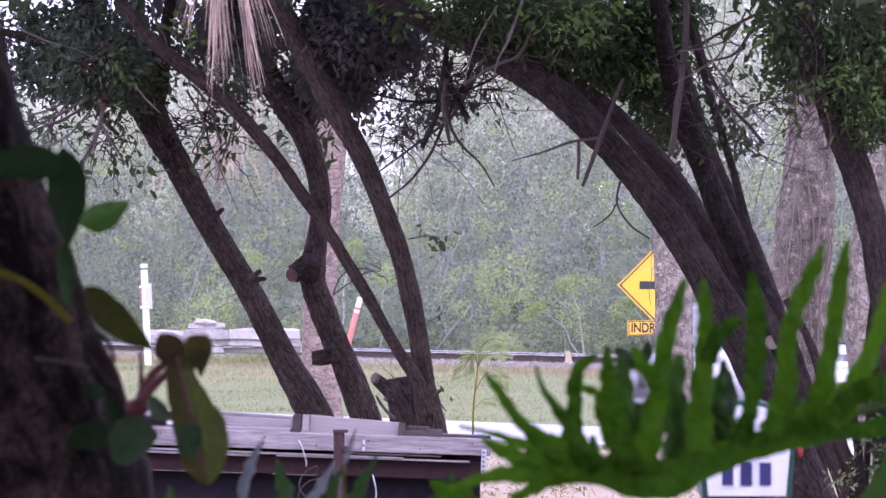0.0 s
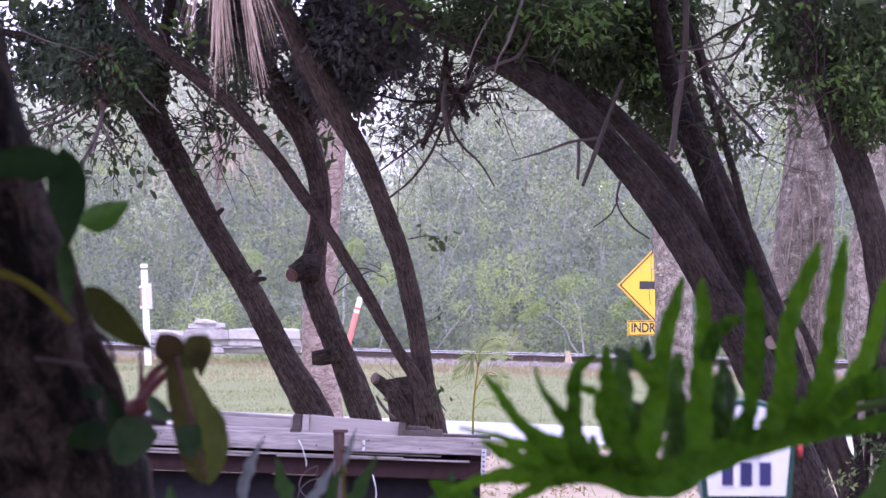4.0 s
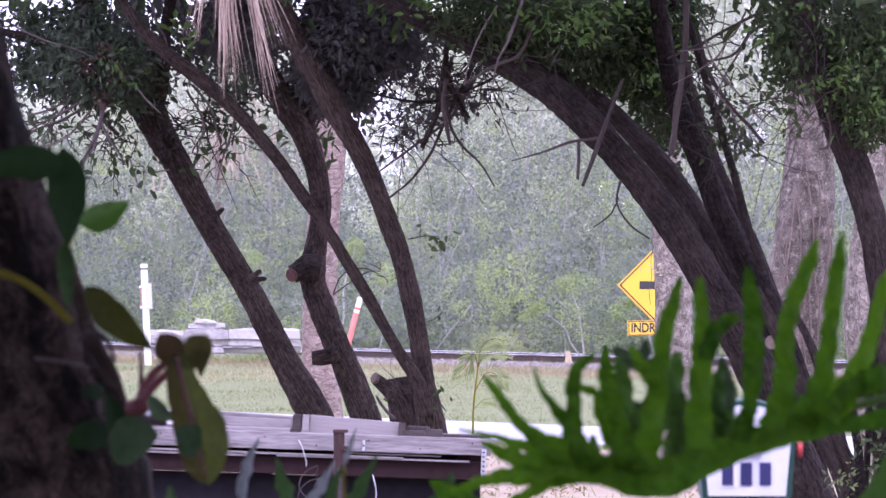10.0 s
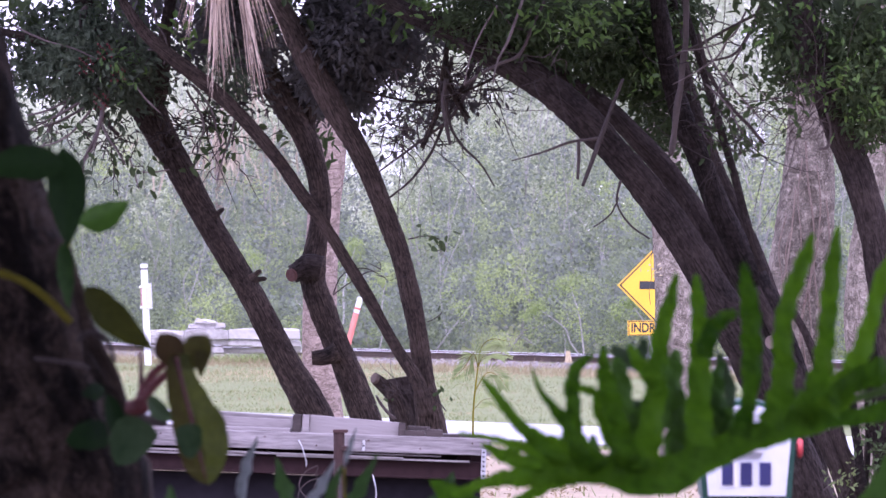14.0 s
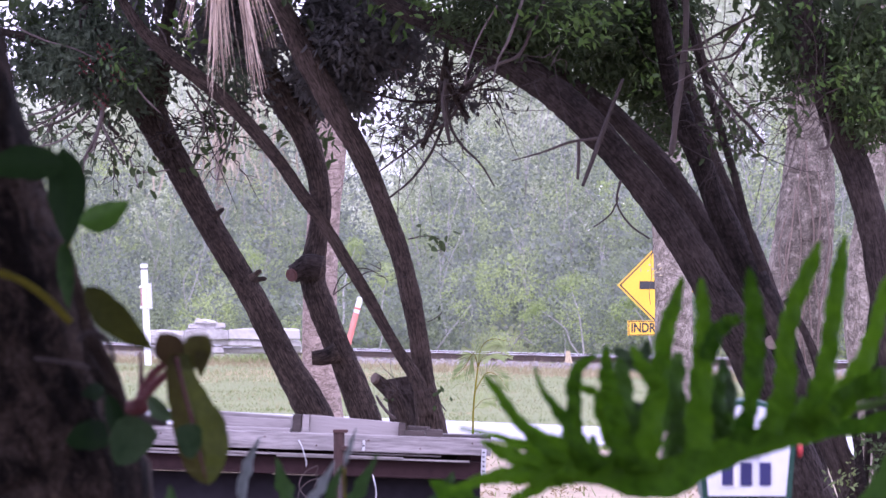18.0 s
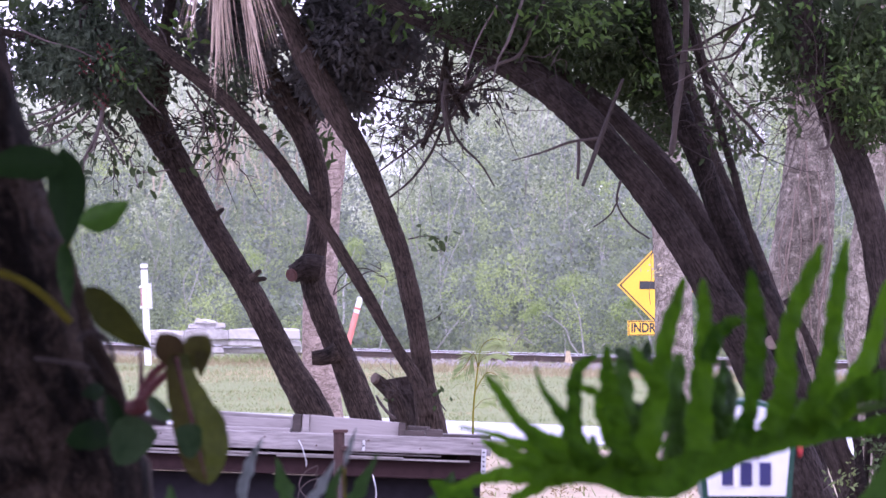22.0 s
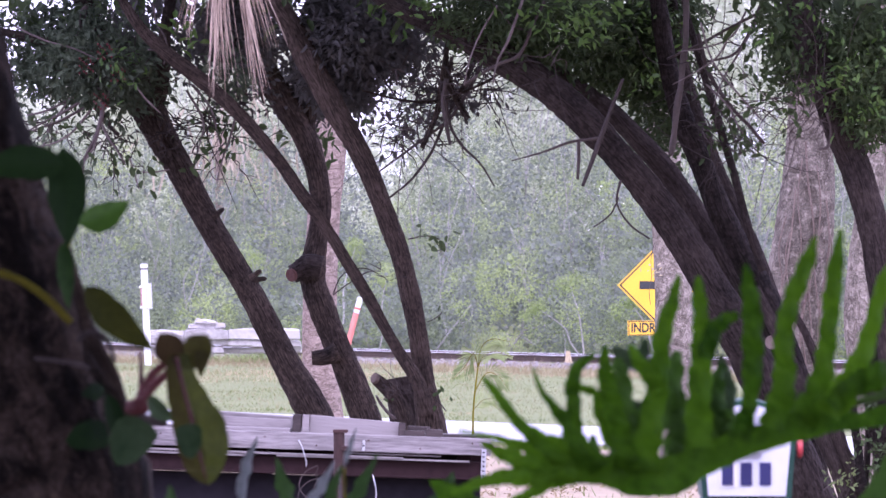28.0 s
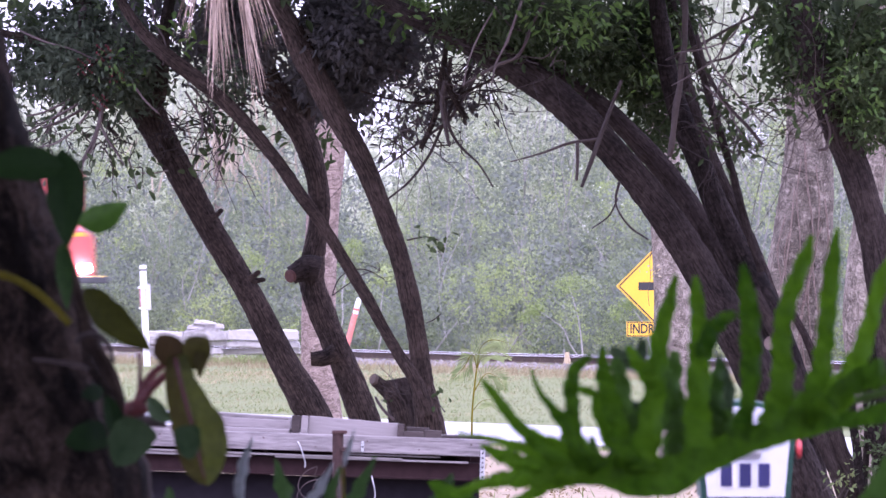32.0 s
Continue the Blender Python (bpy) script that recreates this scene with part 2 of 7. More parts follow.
    me.from_pydata([tuple(v) for v in verts], [], [tuple(f) for f in faces])
    if uvs is not None:
        lay = me.uv_layers.new(name="UVMap")
        idx = np.zeros(len(me.loops), dtype=np.int32)
        me.loops.foreach_get("vertex_index", idx)
        lay.data.foreach_set("uv", np.asarray(uvs, dtype=np.float32)[idx].ravel())
    if smooth:
        me.polygons.foreach_set("use_smooth", [True] * len(me.polygons))
    me.materials.append(material)
    return me


def empty(name, at=(0, 0, 0), turn=0.0, **tags):
    ob = new(name)
    ob.empty_display_size = 0.2
    ob.matrix_basis = pose(*at, 0, 0, turn)
    return tagged(ob, **tags)


def put(name, me, parent=None, label="", m=None):
    ob = new(name, me)
    if parent:
        ob.parent = parent
    if m is not None:
        ob.matrix_basis = m
    return tagged(ob, label=label)


def part(name, bm, material, parent, label=""):
    me = bpy.data.meshes.new(name)
    bm.to_mesh(me)
    bm.free()
    me.materials.append(material)
    return put(name, me, parent, label)


def box(size, at=(0, 0, 0), bevel=0.0, m=None, bm=None):
    bm = bm or bmesh.new()
    got = bmesh.ops.create_cube(bm, size=1.0)
    vs = got["verts"]
    bmesh.ops.scale(bm, vec=size, verts=vs)
    if bevel:
        es = list({e for v in vs for e in v.link_edges})
        got = bmesh.ops.bevel(bm, geom=es, offset=bevel, segments=2, affect="EDGES", profile=0.6)
        vs = list({v for v in got["verts"]} | {v for v in vs if v.is_valid})
    bmesh.ops.transform(bm, matrix=(m or Matrix()) if m else Matrix.Translation(at), verts=vs)
    return bm


def cyl(r, h, at=(0, 0, 0), r2=None, seg=20, m=None, bm=None, bevel=0.0):
    bm = bm or bmesh.new()
    got = bmesh.ops.create_cone(bm, cap_ends=True, segments=seg, radius1=r, radius2=r if r2 is None else r2, depth=h)
    vs = got["verts"]
    if bevel:
        es = [e for e in {e for v in vs for e in v.link_edges} if len(e.link_faces) == 2 and e.calc_face_angle(0) > 1.0]
        got = bmesh.ops.bevel(bm, geom=es, offset=bevel, segments=2, affect="EDGES")
        vs = list({v for v in got["verts"]} | {v for v in vs if v.is_valid})
    bmesh.ops.transform(bm, matrix=m if m else Matrix.Translation(at), verts=vs)
    return bm


def spline(pts, per):
    """Catmull-Rom through rows (x, y, z, r)."""
    p = np.array(pts, dtype=float)
    p = np.vstack([2 * p[0] - p[1], p, 2 * p[-1] - p[-2]])
    out = []
    for i in range(1, len(p) - 2):
        for k in range(per):
            t = k / per
            out.append(0.5 * (2 * p[i] + (p[i + 1] - p[i - 1]) * t + (2 * p[i - 1] - 5 * p[i] + 4 * p[i + 1] - p[i + 2]) * t * t
                              + (3 * p[i] - p[i - 1] - 3 * p[i + 1] + p[i + 2]) * t ** 3))
    out.append(p[-2])
    return np.array(out)


def tube_data(pts, seg=14, per=6, lump=0.06, seed=0, close=True):
    """A tapered, slightly knobbly limb along the rows (x, y, z, r): vertices, faces and (girth, length) coordinates."""
    rng = np.random.RandomState(seed)
    c = spline(pts, per)
    n = len(c)
    tan = np.gradient(c[:, :3], axis=0)
    tan /= np.linalg.norm(tan, axis=1)[:, None] + 1e-9
    ref = np.array([0.3, 1.0, 0.2])
    side = np.cross(tan, ref)
    side /= np.linalg.norm(side, axis=1)[:, None] + 1e-9
    up = np.cross(side, tan)
    ang = np.linspace(0, 2 * np.pi, seg, endpoint=False)
    wob = 1 + lump * rng.randn(n, 1) * 0.5 + lump * np.sin(ang[None, :] * rng.randint(2, 4) + rng.rand() * 6 + np.arange(n)[:, None] * 0.35)
    wob = wob + lump * 0.5 * rng.randn(n, seg)
    v = c[:, None, :3] + (side[:, None] * np.cos(ang)[None, :, None] + up[:, None] * np.sin(ang)[None, :, None]) * (c[:, 3, None] * wob)[..., None]
    v = v.reshape(-1, 3)
    length = np.concatenate([[0], np.cumsum(np.linalg.norm(np.diff(c[:, :3], axis=0), axis=1))])
    uv = np.stack([np.tile(np.abs(np.linspace(-1, 1, seg, endpoint=False)), n), np.repeat(length, seg)], 1)
    i, j = np.meshgrid(np.arange(n - 1), np.arange(seg), indexing="ij")
    a, b = i * seg + j, i * seg + (j + 1) % seg
    faces = [tuple(q) for q in np.stack([a, b, b + seg, a + seg], -1).reshape(-1, 4)]
    if close:
        faces += [tuple(range(seg))[::-1], tuple(range((n - 1) * seg, n * seg))]
    return v, faces, uv


def limb(name, pts, material, parent=None, label="", seg=14, per=6, lump=0.06, seed=0):
    v, f, uv = tube_data(pts, seg, per, lump, seed)
    return put(name, mesh_of(name, v, f, material, uv, True), parent, label)


def join_tubes(rows, seg=6, per=4, lump=0.04):
    vs, fs, us, o = [], [], [], 0
    for k, pts in enumerate(rows):
        v, f, uv = tube_data(pts, seg, per, lump, k)
        vs.append(v)
        us.append(uv)
        fs += [tuple(i + o for i in q) for q in f]
        o += len(v)
    return np.vstack(vs), fs, np.vstack(us)


def leaf_cloud(name, blobs, count, size, material, parent, seed=0, shell=0.35, slim=0.42, droop=0.3, label="", outward=0.0, plain=False):
    """Folded, pointed leaves scattered through lumpy ellipsoids (centre, radii), denser towards the outside."""
    rng = np.random.RandomState(seed)
    w = np.array([b[1][0] * b[1][2] * (b[1][1] ** 0.5) for b in blobs])
    pick = rng.choice(len(blobs), count, p=w / w.sum())
    cen = np.array([b[0] for b in blobs], dtype=float)[pick]
    rad = np.array([b[1] for b in blobs], dtype=float)[pick]
    d = rng.randn(count, 3)
    d /= np.linalg.norm(d, axis=1)[:, None]
    r = (shell + (1 - shell) * rng.rand(count)) ** 0.6
    # leaves gather on twigs: pull each one towards one of many twig tips
    p = cen + d * rad * r[:, None]
    who = rng.choice(count, max(count // 9, 1))[rng.randint(0, max(count // 9, 1), count)]
    d = d[who]
    p = p[who] + rng.randn(count, 3) * size * 1.1
    along = d * 0.5 + rng.randn(count, 3) * 0.7 + np.array([0, 0, -droop])
    along /= np.linalg.norm(along, axis=1)[:, None]
    flat = np.cross(along, rng.randn(count, 3) * 0.6 + np.array([0, -0.3, 1.0]) + d * outward)
    flat /= np.linalg.norm(flat, axis=1)[:, None] + 1e-9
    nor = np.cross(flat, along)
    L = size * (0.65 + 0.7 * rng.rand(count))[:, None]
    W = L * slim
    if plain:
        v = np.stack([p, p + along * L * 0.45 + flat * W * 0.5, p + along * L, p + along * L * 0.45 - flat * W * 0.5], 1).reshape(-1, 3)
        f = np.arange(count * 4).reshape(-1, 4)
    else:
        v = np.stack([p, p + along * L * 0.35 + flat * W * 0.5 + nor * W * 0.2, p + along * L * 0.75 + flat * W * 0.38 + nor * W * 0.12, p + along * L - nor * W * 0.15,
                      p + along * L * 0.75 - flat * W * 0.38 + nor * W * 0.12, p + along * L * 0.35 - flat * W * 0.5 + nor * W * 0.2], 1).reshape(-1, 3)
        k = np.arange(count)[:, None] * 6
        f = np.concatenate([k + np.array([[0, 1, 2, 3]]), k + np.array([[0, 3, 4, 5]])], 0)
    me = bpy.data.meshes.new(name)
    me.vertices.add(len(v))
    me.vertices.foreach_set("co", v.astype(np.float32).ravel())
    me.loops.add(f.size)
    me.loops.foreach_set("vertex_index", f.astype(np.int32).ravel())
    me.polygons.add(len(f))
    me.polygons.foreach_set("loop_start", np.arange(0, f.size, 4, dtype=np.int32))
    me.update(calc_edges=True)
    me.materials.append(material)
    return put(name, me, parent, label)


# ---- the lie of the land: everything runs along the road ----
ALONG = Vector((-0.410, 0.912, 0))
ACROSS = Vector((0.912, 0.410, 0))


def spot(q, s, z=0.0):
    """A place q metres across from the eye towards the railway and s metres along the road, away from the eye."""
    return ACROSS * q + ALONG * s + Vector((0, 0, z))


PROFILE = [(-60, 1.0), (30, 1.0), (36, 0.9), (50, 0.12), (56, -0.05), (59.3, -0.05), (63.15, 0.0), (66.7, -0.13), (68, -0.15), (78, -0.10),
           (89, -0.02), (91.2, 0.0), (92.3, 0.09), (95.8, 0.09), (97, 0.0), (101, -0.05), (400, 0.0)]


def land(q):
    for (a, za), (b, zb) in zip(PROFILE, PROFILE[1:]):
        if q <= b:
            t = min(max((q - a) / (b - a), 0), 1)
            return za + (zb - za) * t
    return 0.0


ROAD_TURN = math.degrees(math.atan2(ALONG.y, ALONG.x))

# ---- ground, road, railway ----
def ground_sheet():
    qs = [-1500, -600, -200, -100, -60, -30, -10, 0, 10, 18, 24] + [x * 1.5 for x in range(18, 69)] + [106, 115, 130, 160, 220, 400, 900, 2500]
    ss = [-2500, -900, -400, -200] + list(range(-140, 361, 20)) + [500, 900, 2500]
    v, f = [], []
    for q in qs:
        for s in ss:
            p = spot(q, s)
            z = land(q) + 0.03 * noise.noise(Vector((q * 0.3, s * 0.05, 0))) * (1 if 68 < q < 90 or q < 55 else 0)
            v.append((p.x, p.y, z - (0.03 if 58 < q < 67.5 else 0)))
    m = len(ss)
    for i in range(len(qs) - 1):
        for j in range(m - 1):
            f.append((i * m + j, (i + 1) * m + j, (i + 1) * m + j + 1, i * m + j + 1))
    me = mesh_of("ground", v, f, GRASS, None, True)
    me.materials.append(SAND)
    me.materials.append(NEARGROUND)
    for pl in me.polygons:
        c = pl.center
        q = c.dot(ACROSS)
        if q < 58:
            # the unseen ground nearest the eye takes the dark, low-bounce tone
            pl.material_index = 1 if q > 20 else 2
    tagged(put("ground", me), "flat ground, mown grass verge and bare sandy yard", "ground", kind="structure")


def strip(name, profile, s0, s1, step, material, label, category):
    """A ribbon along the road with a closed cross-section of (q, z)."""
    v, f, n = [], [], len(profile)
    count = int((s1 - s0) / step) + 1
    for k in range(count):
        for q, z in profile:
            v.append(spot(q, s0 + k * step, z))
    for k in range(count - 1):
        for i in range(n):
            a, b = k * n + i, k * n + (i + 1) % n
            f.append((a, b, b + n, a + n))
    f += [tuple(range(n))[::-1], tuple(range((count - 1) * n, count * n))]
    return tagged(put(name, mesh_of(name, v, f, material)), label, category, kind="structure")


ground_sheet()
strip("road", [(59.4, -0.05), (63.15, 0.015), (66.6, -0.118), (66.6, -0.35), (59.4, -0.35)], -640, 900, 4, ASPHALT,
      "two-lane road of pale worn asphalt, tilted away", "road")
strip("edge_line", [(59.75, -0.04), (59.87, -0.038), (59.87, -0.06), (59.75, -0.06)], -640, 900, 4, PAINT, "white painted edge line on the road", "road marking")


def railway():
    bed = strip("ballast_bed", [(90.8, -0.02), (92.2, 0.075), (95.9, 0.075), (97.2, -0.02), (97.2, -0.2), (90.8, -0.2)], 0, 1000, 4, BALLAST,
                "low bed of grey crushed stone under the rails", "ballast")
    rng = random.Random(4)
    stone = bmesh.new()
    bmesh.ops.create_icosphere(stone, subdivisions=1, radius=0.045)
    vs0 = [v.co.copy() for v in stone.verts]
    fs0 = [[v.index for v in fa.verts] for fa in stone.faces]
    stone.free()
    v, f = [], []
    for k in range(4200):
        q, s = 90.9 + rng.random() * 1.9, 150 + rng.random() * 100
        z = min(max((q - 90.8) / 1.4, 0), 1) * 0.095 - 0.02
        c, o, sc = spot(q, s, z), len(v), 0.4 + rng.random() * 0.9
        for p in vs0:
            v.append(c + p * sc * (0.7 + 0.6 * rng.random()))
        f += [tuple(i + o for i in fa) for fa in fs0]
    tagged(put("ballast_stone", mesh_of("ballast_stone", v, f, BALLAST), bed), kind="stuff")
    track = empty("railway_track", spot(94.0, 200, 0.0), ROAD_TURN, label="railway track of two rusty rails on dark wooden ties", category="railway track", kind="structure")
    for y in (0.7175, -0.7175):
        prof = [(-0.07, 0.085), (-0.07, 0.1), (-0.012, 0.115), (-0.012, 0.205), (-0.036, 0.215), (-0.036, 0.247), (0.036, 0.247), (0.036, 0.215), (0.012, 0.205), (0.012, 0.115), (0.07, 0.1), (0.07, 0.085)]
        n = len(prof)
        vv = [(x, y + a, b) for x in (-200, 800) for a, b in prof]
        ff = [(i, (i + 1) % n, (i + 1) % n + n, i + n) for i in range(n)] + [tuple(range(n))[::-1], tuple(range(n, 2 * n))]
        rail = put("rail", mesh_of("rail", vv, ff, RAIL), track)
        put("rail_head", mesh_of("rail_head", [(x, y + a, b) for x in (-200, 800) for a, b in ((-0.038, 0.241), (0.038, 0.241), (0.036, 0.252), (-0.036, 0.252))],
                                 [(0, 1, 5, 4), (1, 2, 6, 5), (2, 3, 7, 6), (3, 0, 4, 7), (3, 2, 1, 0), (4, 5, 6, 7)], RAILTOP), rail, "shiny worn rail top")
    bm = box((0.23, 2.6, 0.16), (0, 0, 0), 0.012)
    tie = bpy.data.meshes.new("tie")
    bm.to_mesh(tie)
    bm.free()
    tie.materials.append(TIE)
    for k in range(160):
        put("tie", tie, track, m=pose(-40 + k * 0.53, rng.uniform(-0.03, 0.03), 0.005, 0, 0, rng.uniform(-1, 1)))


railway()


def turf(name, q0, q1, s0, s1, count, high, wide, material, label, seed):
    """Blades of grass in tufts."""
    rng = np.random.RandomState(seed)
    k = count // 12
    tq, ts = q0 + (q1 - q0) * rng.rand(k), s0 + (s1 - s0) * rng.rand(k)
    i = rng.randint(0, k, count)
    q, s = tq[i] + rng.randn(count) * 0.3, ts[i] + rng.randn(count) * 0.3
    tall = (0.5 + rng.rand(k) ** 2 * 1.2)[i] * high * (0.6 + 0.6 * rng.rand(count))
    z = np.interp(q, [a for a, _ in PROFILE], [b for _, b in PROFILE]) - 0.03
    x, y = 0.912 * q - 0.410 * s, 0.410 * q + 0.912 * s
    p = np.stack([x, y, z], 1)
    lean = rng.randn(count, 3) * 0.45
    lean[:, 2] = 1
    a = rng.rand(count) * 6.28
    sd = np.stack([np.cos(a), np.sin(a), np.zeros(count)], 1) * wide * (0.6 + 0.8 * rng.rand(count))[:, None]
    v = np.stack([p - sd, p + sd, p + lean * tall[:, None] * 0.6 + sd * 0.6, p + lean * tall[:, None]], 1).reshape(-1, 3)
    f = np.arange(count * 4, dtype=np.int32).reshape(-1, 4)
    me = bpy.data.meshes.new(name)
    me.vertices.add(len(v))
    me.vertices.foreach_set("co", v.astype(np.float32).ravel())
    me.loops.add(f.size)
    me.loops.foreach_set("vertex_index", f.ravel())
    me.polygons.add(len(f))
    me.polygons.foreach_set("loop_start", np.arange(0, f.size, 4, dtype=np.int32))
    me.update(calc_edges=True)
    me.materials.append(material)
    return tagged(put(name, me), label, "grass", kind="stuff")


turf("grass", 66.9, 91, 138, 222, 190000, 0.048, 0.008, TURF, "short mown green grass with paler tufts", 1)
turf("dry_weeds", 87.3, 91.4, 140, 245, 40000, 0.17, 0.006, WEED, "dry brownish weeds along the ballast", 2)
turf("dry_grass", 69, 90, 140, 222, 36000, 0.06, 0.007, WEED, "dry straw-coloured blades among the mown grass", 6)
turf("dry_patch", 74, 89, 186, 202, 14000, 0.075, 0.008, WEED, "brownish dry patch in the mown grass", 7)
turf("yellow_weeds", 90.2, 91.2, 210.8, 214, 1600, 0.22, 0.012, WOODLIT, "yellow-green weeds beside the ballast", 8)
turf("verge_grass", 55, 59.2, 100, 175, 14000, 0.07, 0.008, TURF, "thin grass along the near road edge", 3)
turf("yard_grass", 24, 40, 40, 110, 9000, 0.06, 0.006, TURF, "sparse grass in the sandy yard", 4)


# ---- trees of the yard ----
def tree(label, trunks, crowns, group="trees in the yard", stubs=()):
    """A leaning, many-limbed tree: limbs as tapered tubes, crown of single leaves."""
    base = trunks[0][1][0]
    t = empty("tree", (base[0], base[1], 1.0), label=label, category="tree", group=group)
    off = Vector((base[0], base[1], 1.0))

    def rel(rows):
        return [(x - off.x, y - off.y, z - off.z, r) for x, y, z, r in rows]
    for k, (name, rows, material) in enumerate(trunks):
        limb(name, rel(rows), material, t, seed=k + 3, seg=20 if rows[0][3] > 0.05 else 8, per=8, lump=0.028)
    upper = []
    for k, (name, blobs, count, size, material) in enumerate(crowns):
        bl = [((c[0] - off.x, c[1] - off.y, c[2] - off.z), r) for c, r in blobs]
        upper += [b for b in bl if b[0][2] > 3.1]
        tagged(leaf_cloud(name, [b for b in bl if b[0][2] <= 3.1], count, size, material, t, seed=k * 7 + len(blobs)), kind="stuff")
    top = trunks[0][1][-1]
    # Unseen foliage overhead, added to shade the stems and lower leaves
    upper += [((top[0] - off.x + a, top[1] - off.y + b, top[2] - off.z + 1.15 + c), (1.3, 1.4, 0.7)) for a, b, c in ((0.3, -0.6, 0), (1.2, 0.5, 0.3), (-0.8, 0.2, 0.2), (0.2, 1.2, 0.5), (0.4, 0, 0.9), (0.2, -2.4, 0.3), (-0.5, -4.0, 0.5), (0.8, -3.4, 0.8))]
    tagged(leaf_cloud("high_crown", upper, 12000, 0.10, LEAF, t, seed=len(crowns) + 50), kind="stuff")
    return t, off


def twigs(parent, off, regions, count, seed, length=0.35, thick=0.004, material=TWIG, fork=2):
    """Thin bare forked twigs inside ellipsoids."""
    rng = np.random.RandomState(seed)
    rows = []
    for k in range(count):
        c, r = regions[rng.randint(len(regions))]
        d = rng.randn(3)
        p = np.array(c) - np.array(off) + d / np.linalg.norm(d) * np.array(r) * rng.rand() ** 0.5
        way = rng.randn(3) * np.array([1, 0.5, 0.8])
        for g in range(fork):
            way = way + rng.randn(3) * 0.5
            way /= np.linalg.norm(way)
            bend = rng.randn(3) * 0.5
            L = length * (0.5 + rng.rand())
            kink = rng.randn(3) * 0.07
            pts = [(*(p + way * L * u + bend * L * u * u + kink * L * math.sin(u * 7)), thick * (1 - 0.7 * u)) for u in (0, 0.25, 0.5, 0.75, 1)]
            rows.append(pts)
            p = np.array(pts[1][:3])
    v, f, uv = join_tubes(rows, 5, 3, 0.1)
    return tagged(put("fine_twig", mesh_of("fine_twig", v, f, material, uv, True), parent), kind="stuff")


def cut_end(parent, off, at, way, r, material, label):
    """The sawn face of a lopped branch."""
    m = Matrix.Translation(Vector(at) - off) @ Vector(way).to_track_quat("Z", "Y").to_matrix().to_4x4()
    return part("cut_end", cyl(r, 0.02, seg=16, m=m, bevel=0.004), material, parent, label)


def sprig(parent, off, rows, count, size, material, seed, bark=TWIGPALE, slim=0.5):
    """One bare twig with a few single leaves along its outer half."""
    limb("twig", [(x - off.x, y - off.y, z - off.z, w) for x, y, z, w in rows], bark, parent, seg=5, per=4, lump=0.05, seed=seed)
    if count:
        c = spline([(x - off.x, y - off.y, z - off.z, w) for x, y, z, w in rows], 6)
        c = c[len(c) // 3:]
        tagged(leaf_cloud("twig_leaves", [(p[:3], (size * 0.6, size * 0.5, size * 0.6)) for p in c], count, size, material, parent, seed, slim=slim), kind="stuff")


t, o = tree("leaning tree with dark furrowed bark and dense small leaves", [
    ("trunk", [(-0.262, 50, 0.985, 0.111), (-0.457, 50, 1.475, 0.097), (-0.64, 50, 1.915, 0.088), (-0.766, 50, 2.152, 0.072), (-0.913, 50, 2.441, 0.064), (-1.08, 50, 2.728, 0.063), (-1.203, 50, 2.945, 0.065), (-1.314, 50, 3.151, 0.07), (-1.387, 50, 3.285, 0.075), (-1.459, 50, 3.419, 0.084), (-1.52, 50, 3.536, 0.067), (-1.626, 50, 3.703, 0.056), (-1.765, 50, 3.926, 0.047), (-1.932, 50, 4.343, 0.033)], BARK),
    ("branch", [(-1.437, 50, 3.396, 0.042), (-1.385, 49.7, 3.494, 0.040), (-1.362, 49.4, 3.619, 0.036), (-1.345, 49.2, 3.786, 0.031), (-1.292, 49.2, 4.065, 0.026), (-1.208, 50, 4.399, 0.019)], BARK),
    ("branch", [(-1.525, 49.6, 3.53, 0.03), (-1.668, 49.6, 3.64, 0.028), (-1.862, 49.6, 3.723, 0.025), (-2.055, 49.6, 3.764, 0.022), (-2.331, 49.6, 3.833, 0.014)], BARK),
    ("branch", [(-1.592, 49.8, 3.283, 0.01), (-1.689, 49.8, 3.394, 0.011), (-1.758, 49.8, 3.56, 0.014), (-1.786, 49.8, 3.727, 0.017), (-1.758, 49.8, 3.921, 0.019)], TWIG),
], [
    ("crown", [((-1.668, 49.6, 3.64), (0.359, 0.5, 0.221)), ((-1.966, 49.8, 3.616), (0.194, 0.3, 0.1)), ((-2.036, 49.8, 3.80), (0.20, 0.3, 0.11)), ((-1.765, 50, 3.842), (0.167, 0.3, 0.139)), ((-1.575, 49.5, 3.53), (0.165, 0.3, 0.09)),
                ((-2.016, 50, 4.288), (0.724, 1, 0.39)), ((-1.348, 50, 4.399), (0.668, 1, 0.446)), ((-1.839, 50.5, 5.034), (0.928, 1.3, 0.562)), ((-1.061, 49.6, 3.585), (0.124, 0.3, 0.083))], 6900, 0.042, LEAFDUSTY),
    ("shaded_leaves", [((-1.43, 49.8, 3.80), (0.24, 0.4, 0.16)), ((-1.30, 49.9, 3.67), (0.16, 0.3, 0.09)), ((-0.99, 49.9, 3.56), (0.10, 0.2, 0.08)), ((-0.93, 49.9, 3.48), (0.07, 0.2, 0.08))], 1150, 0.042, LEAFDEEP),
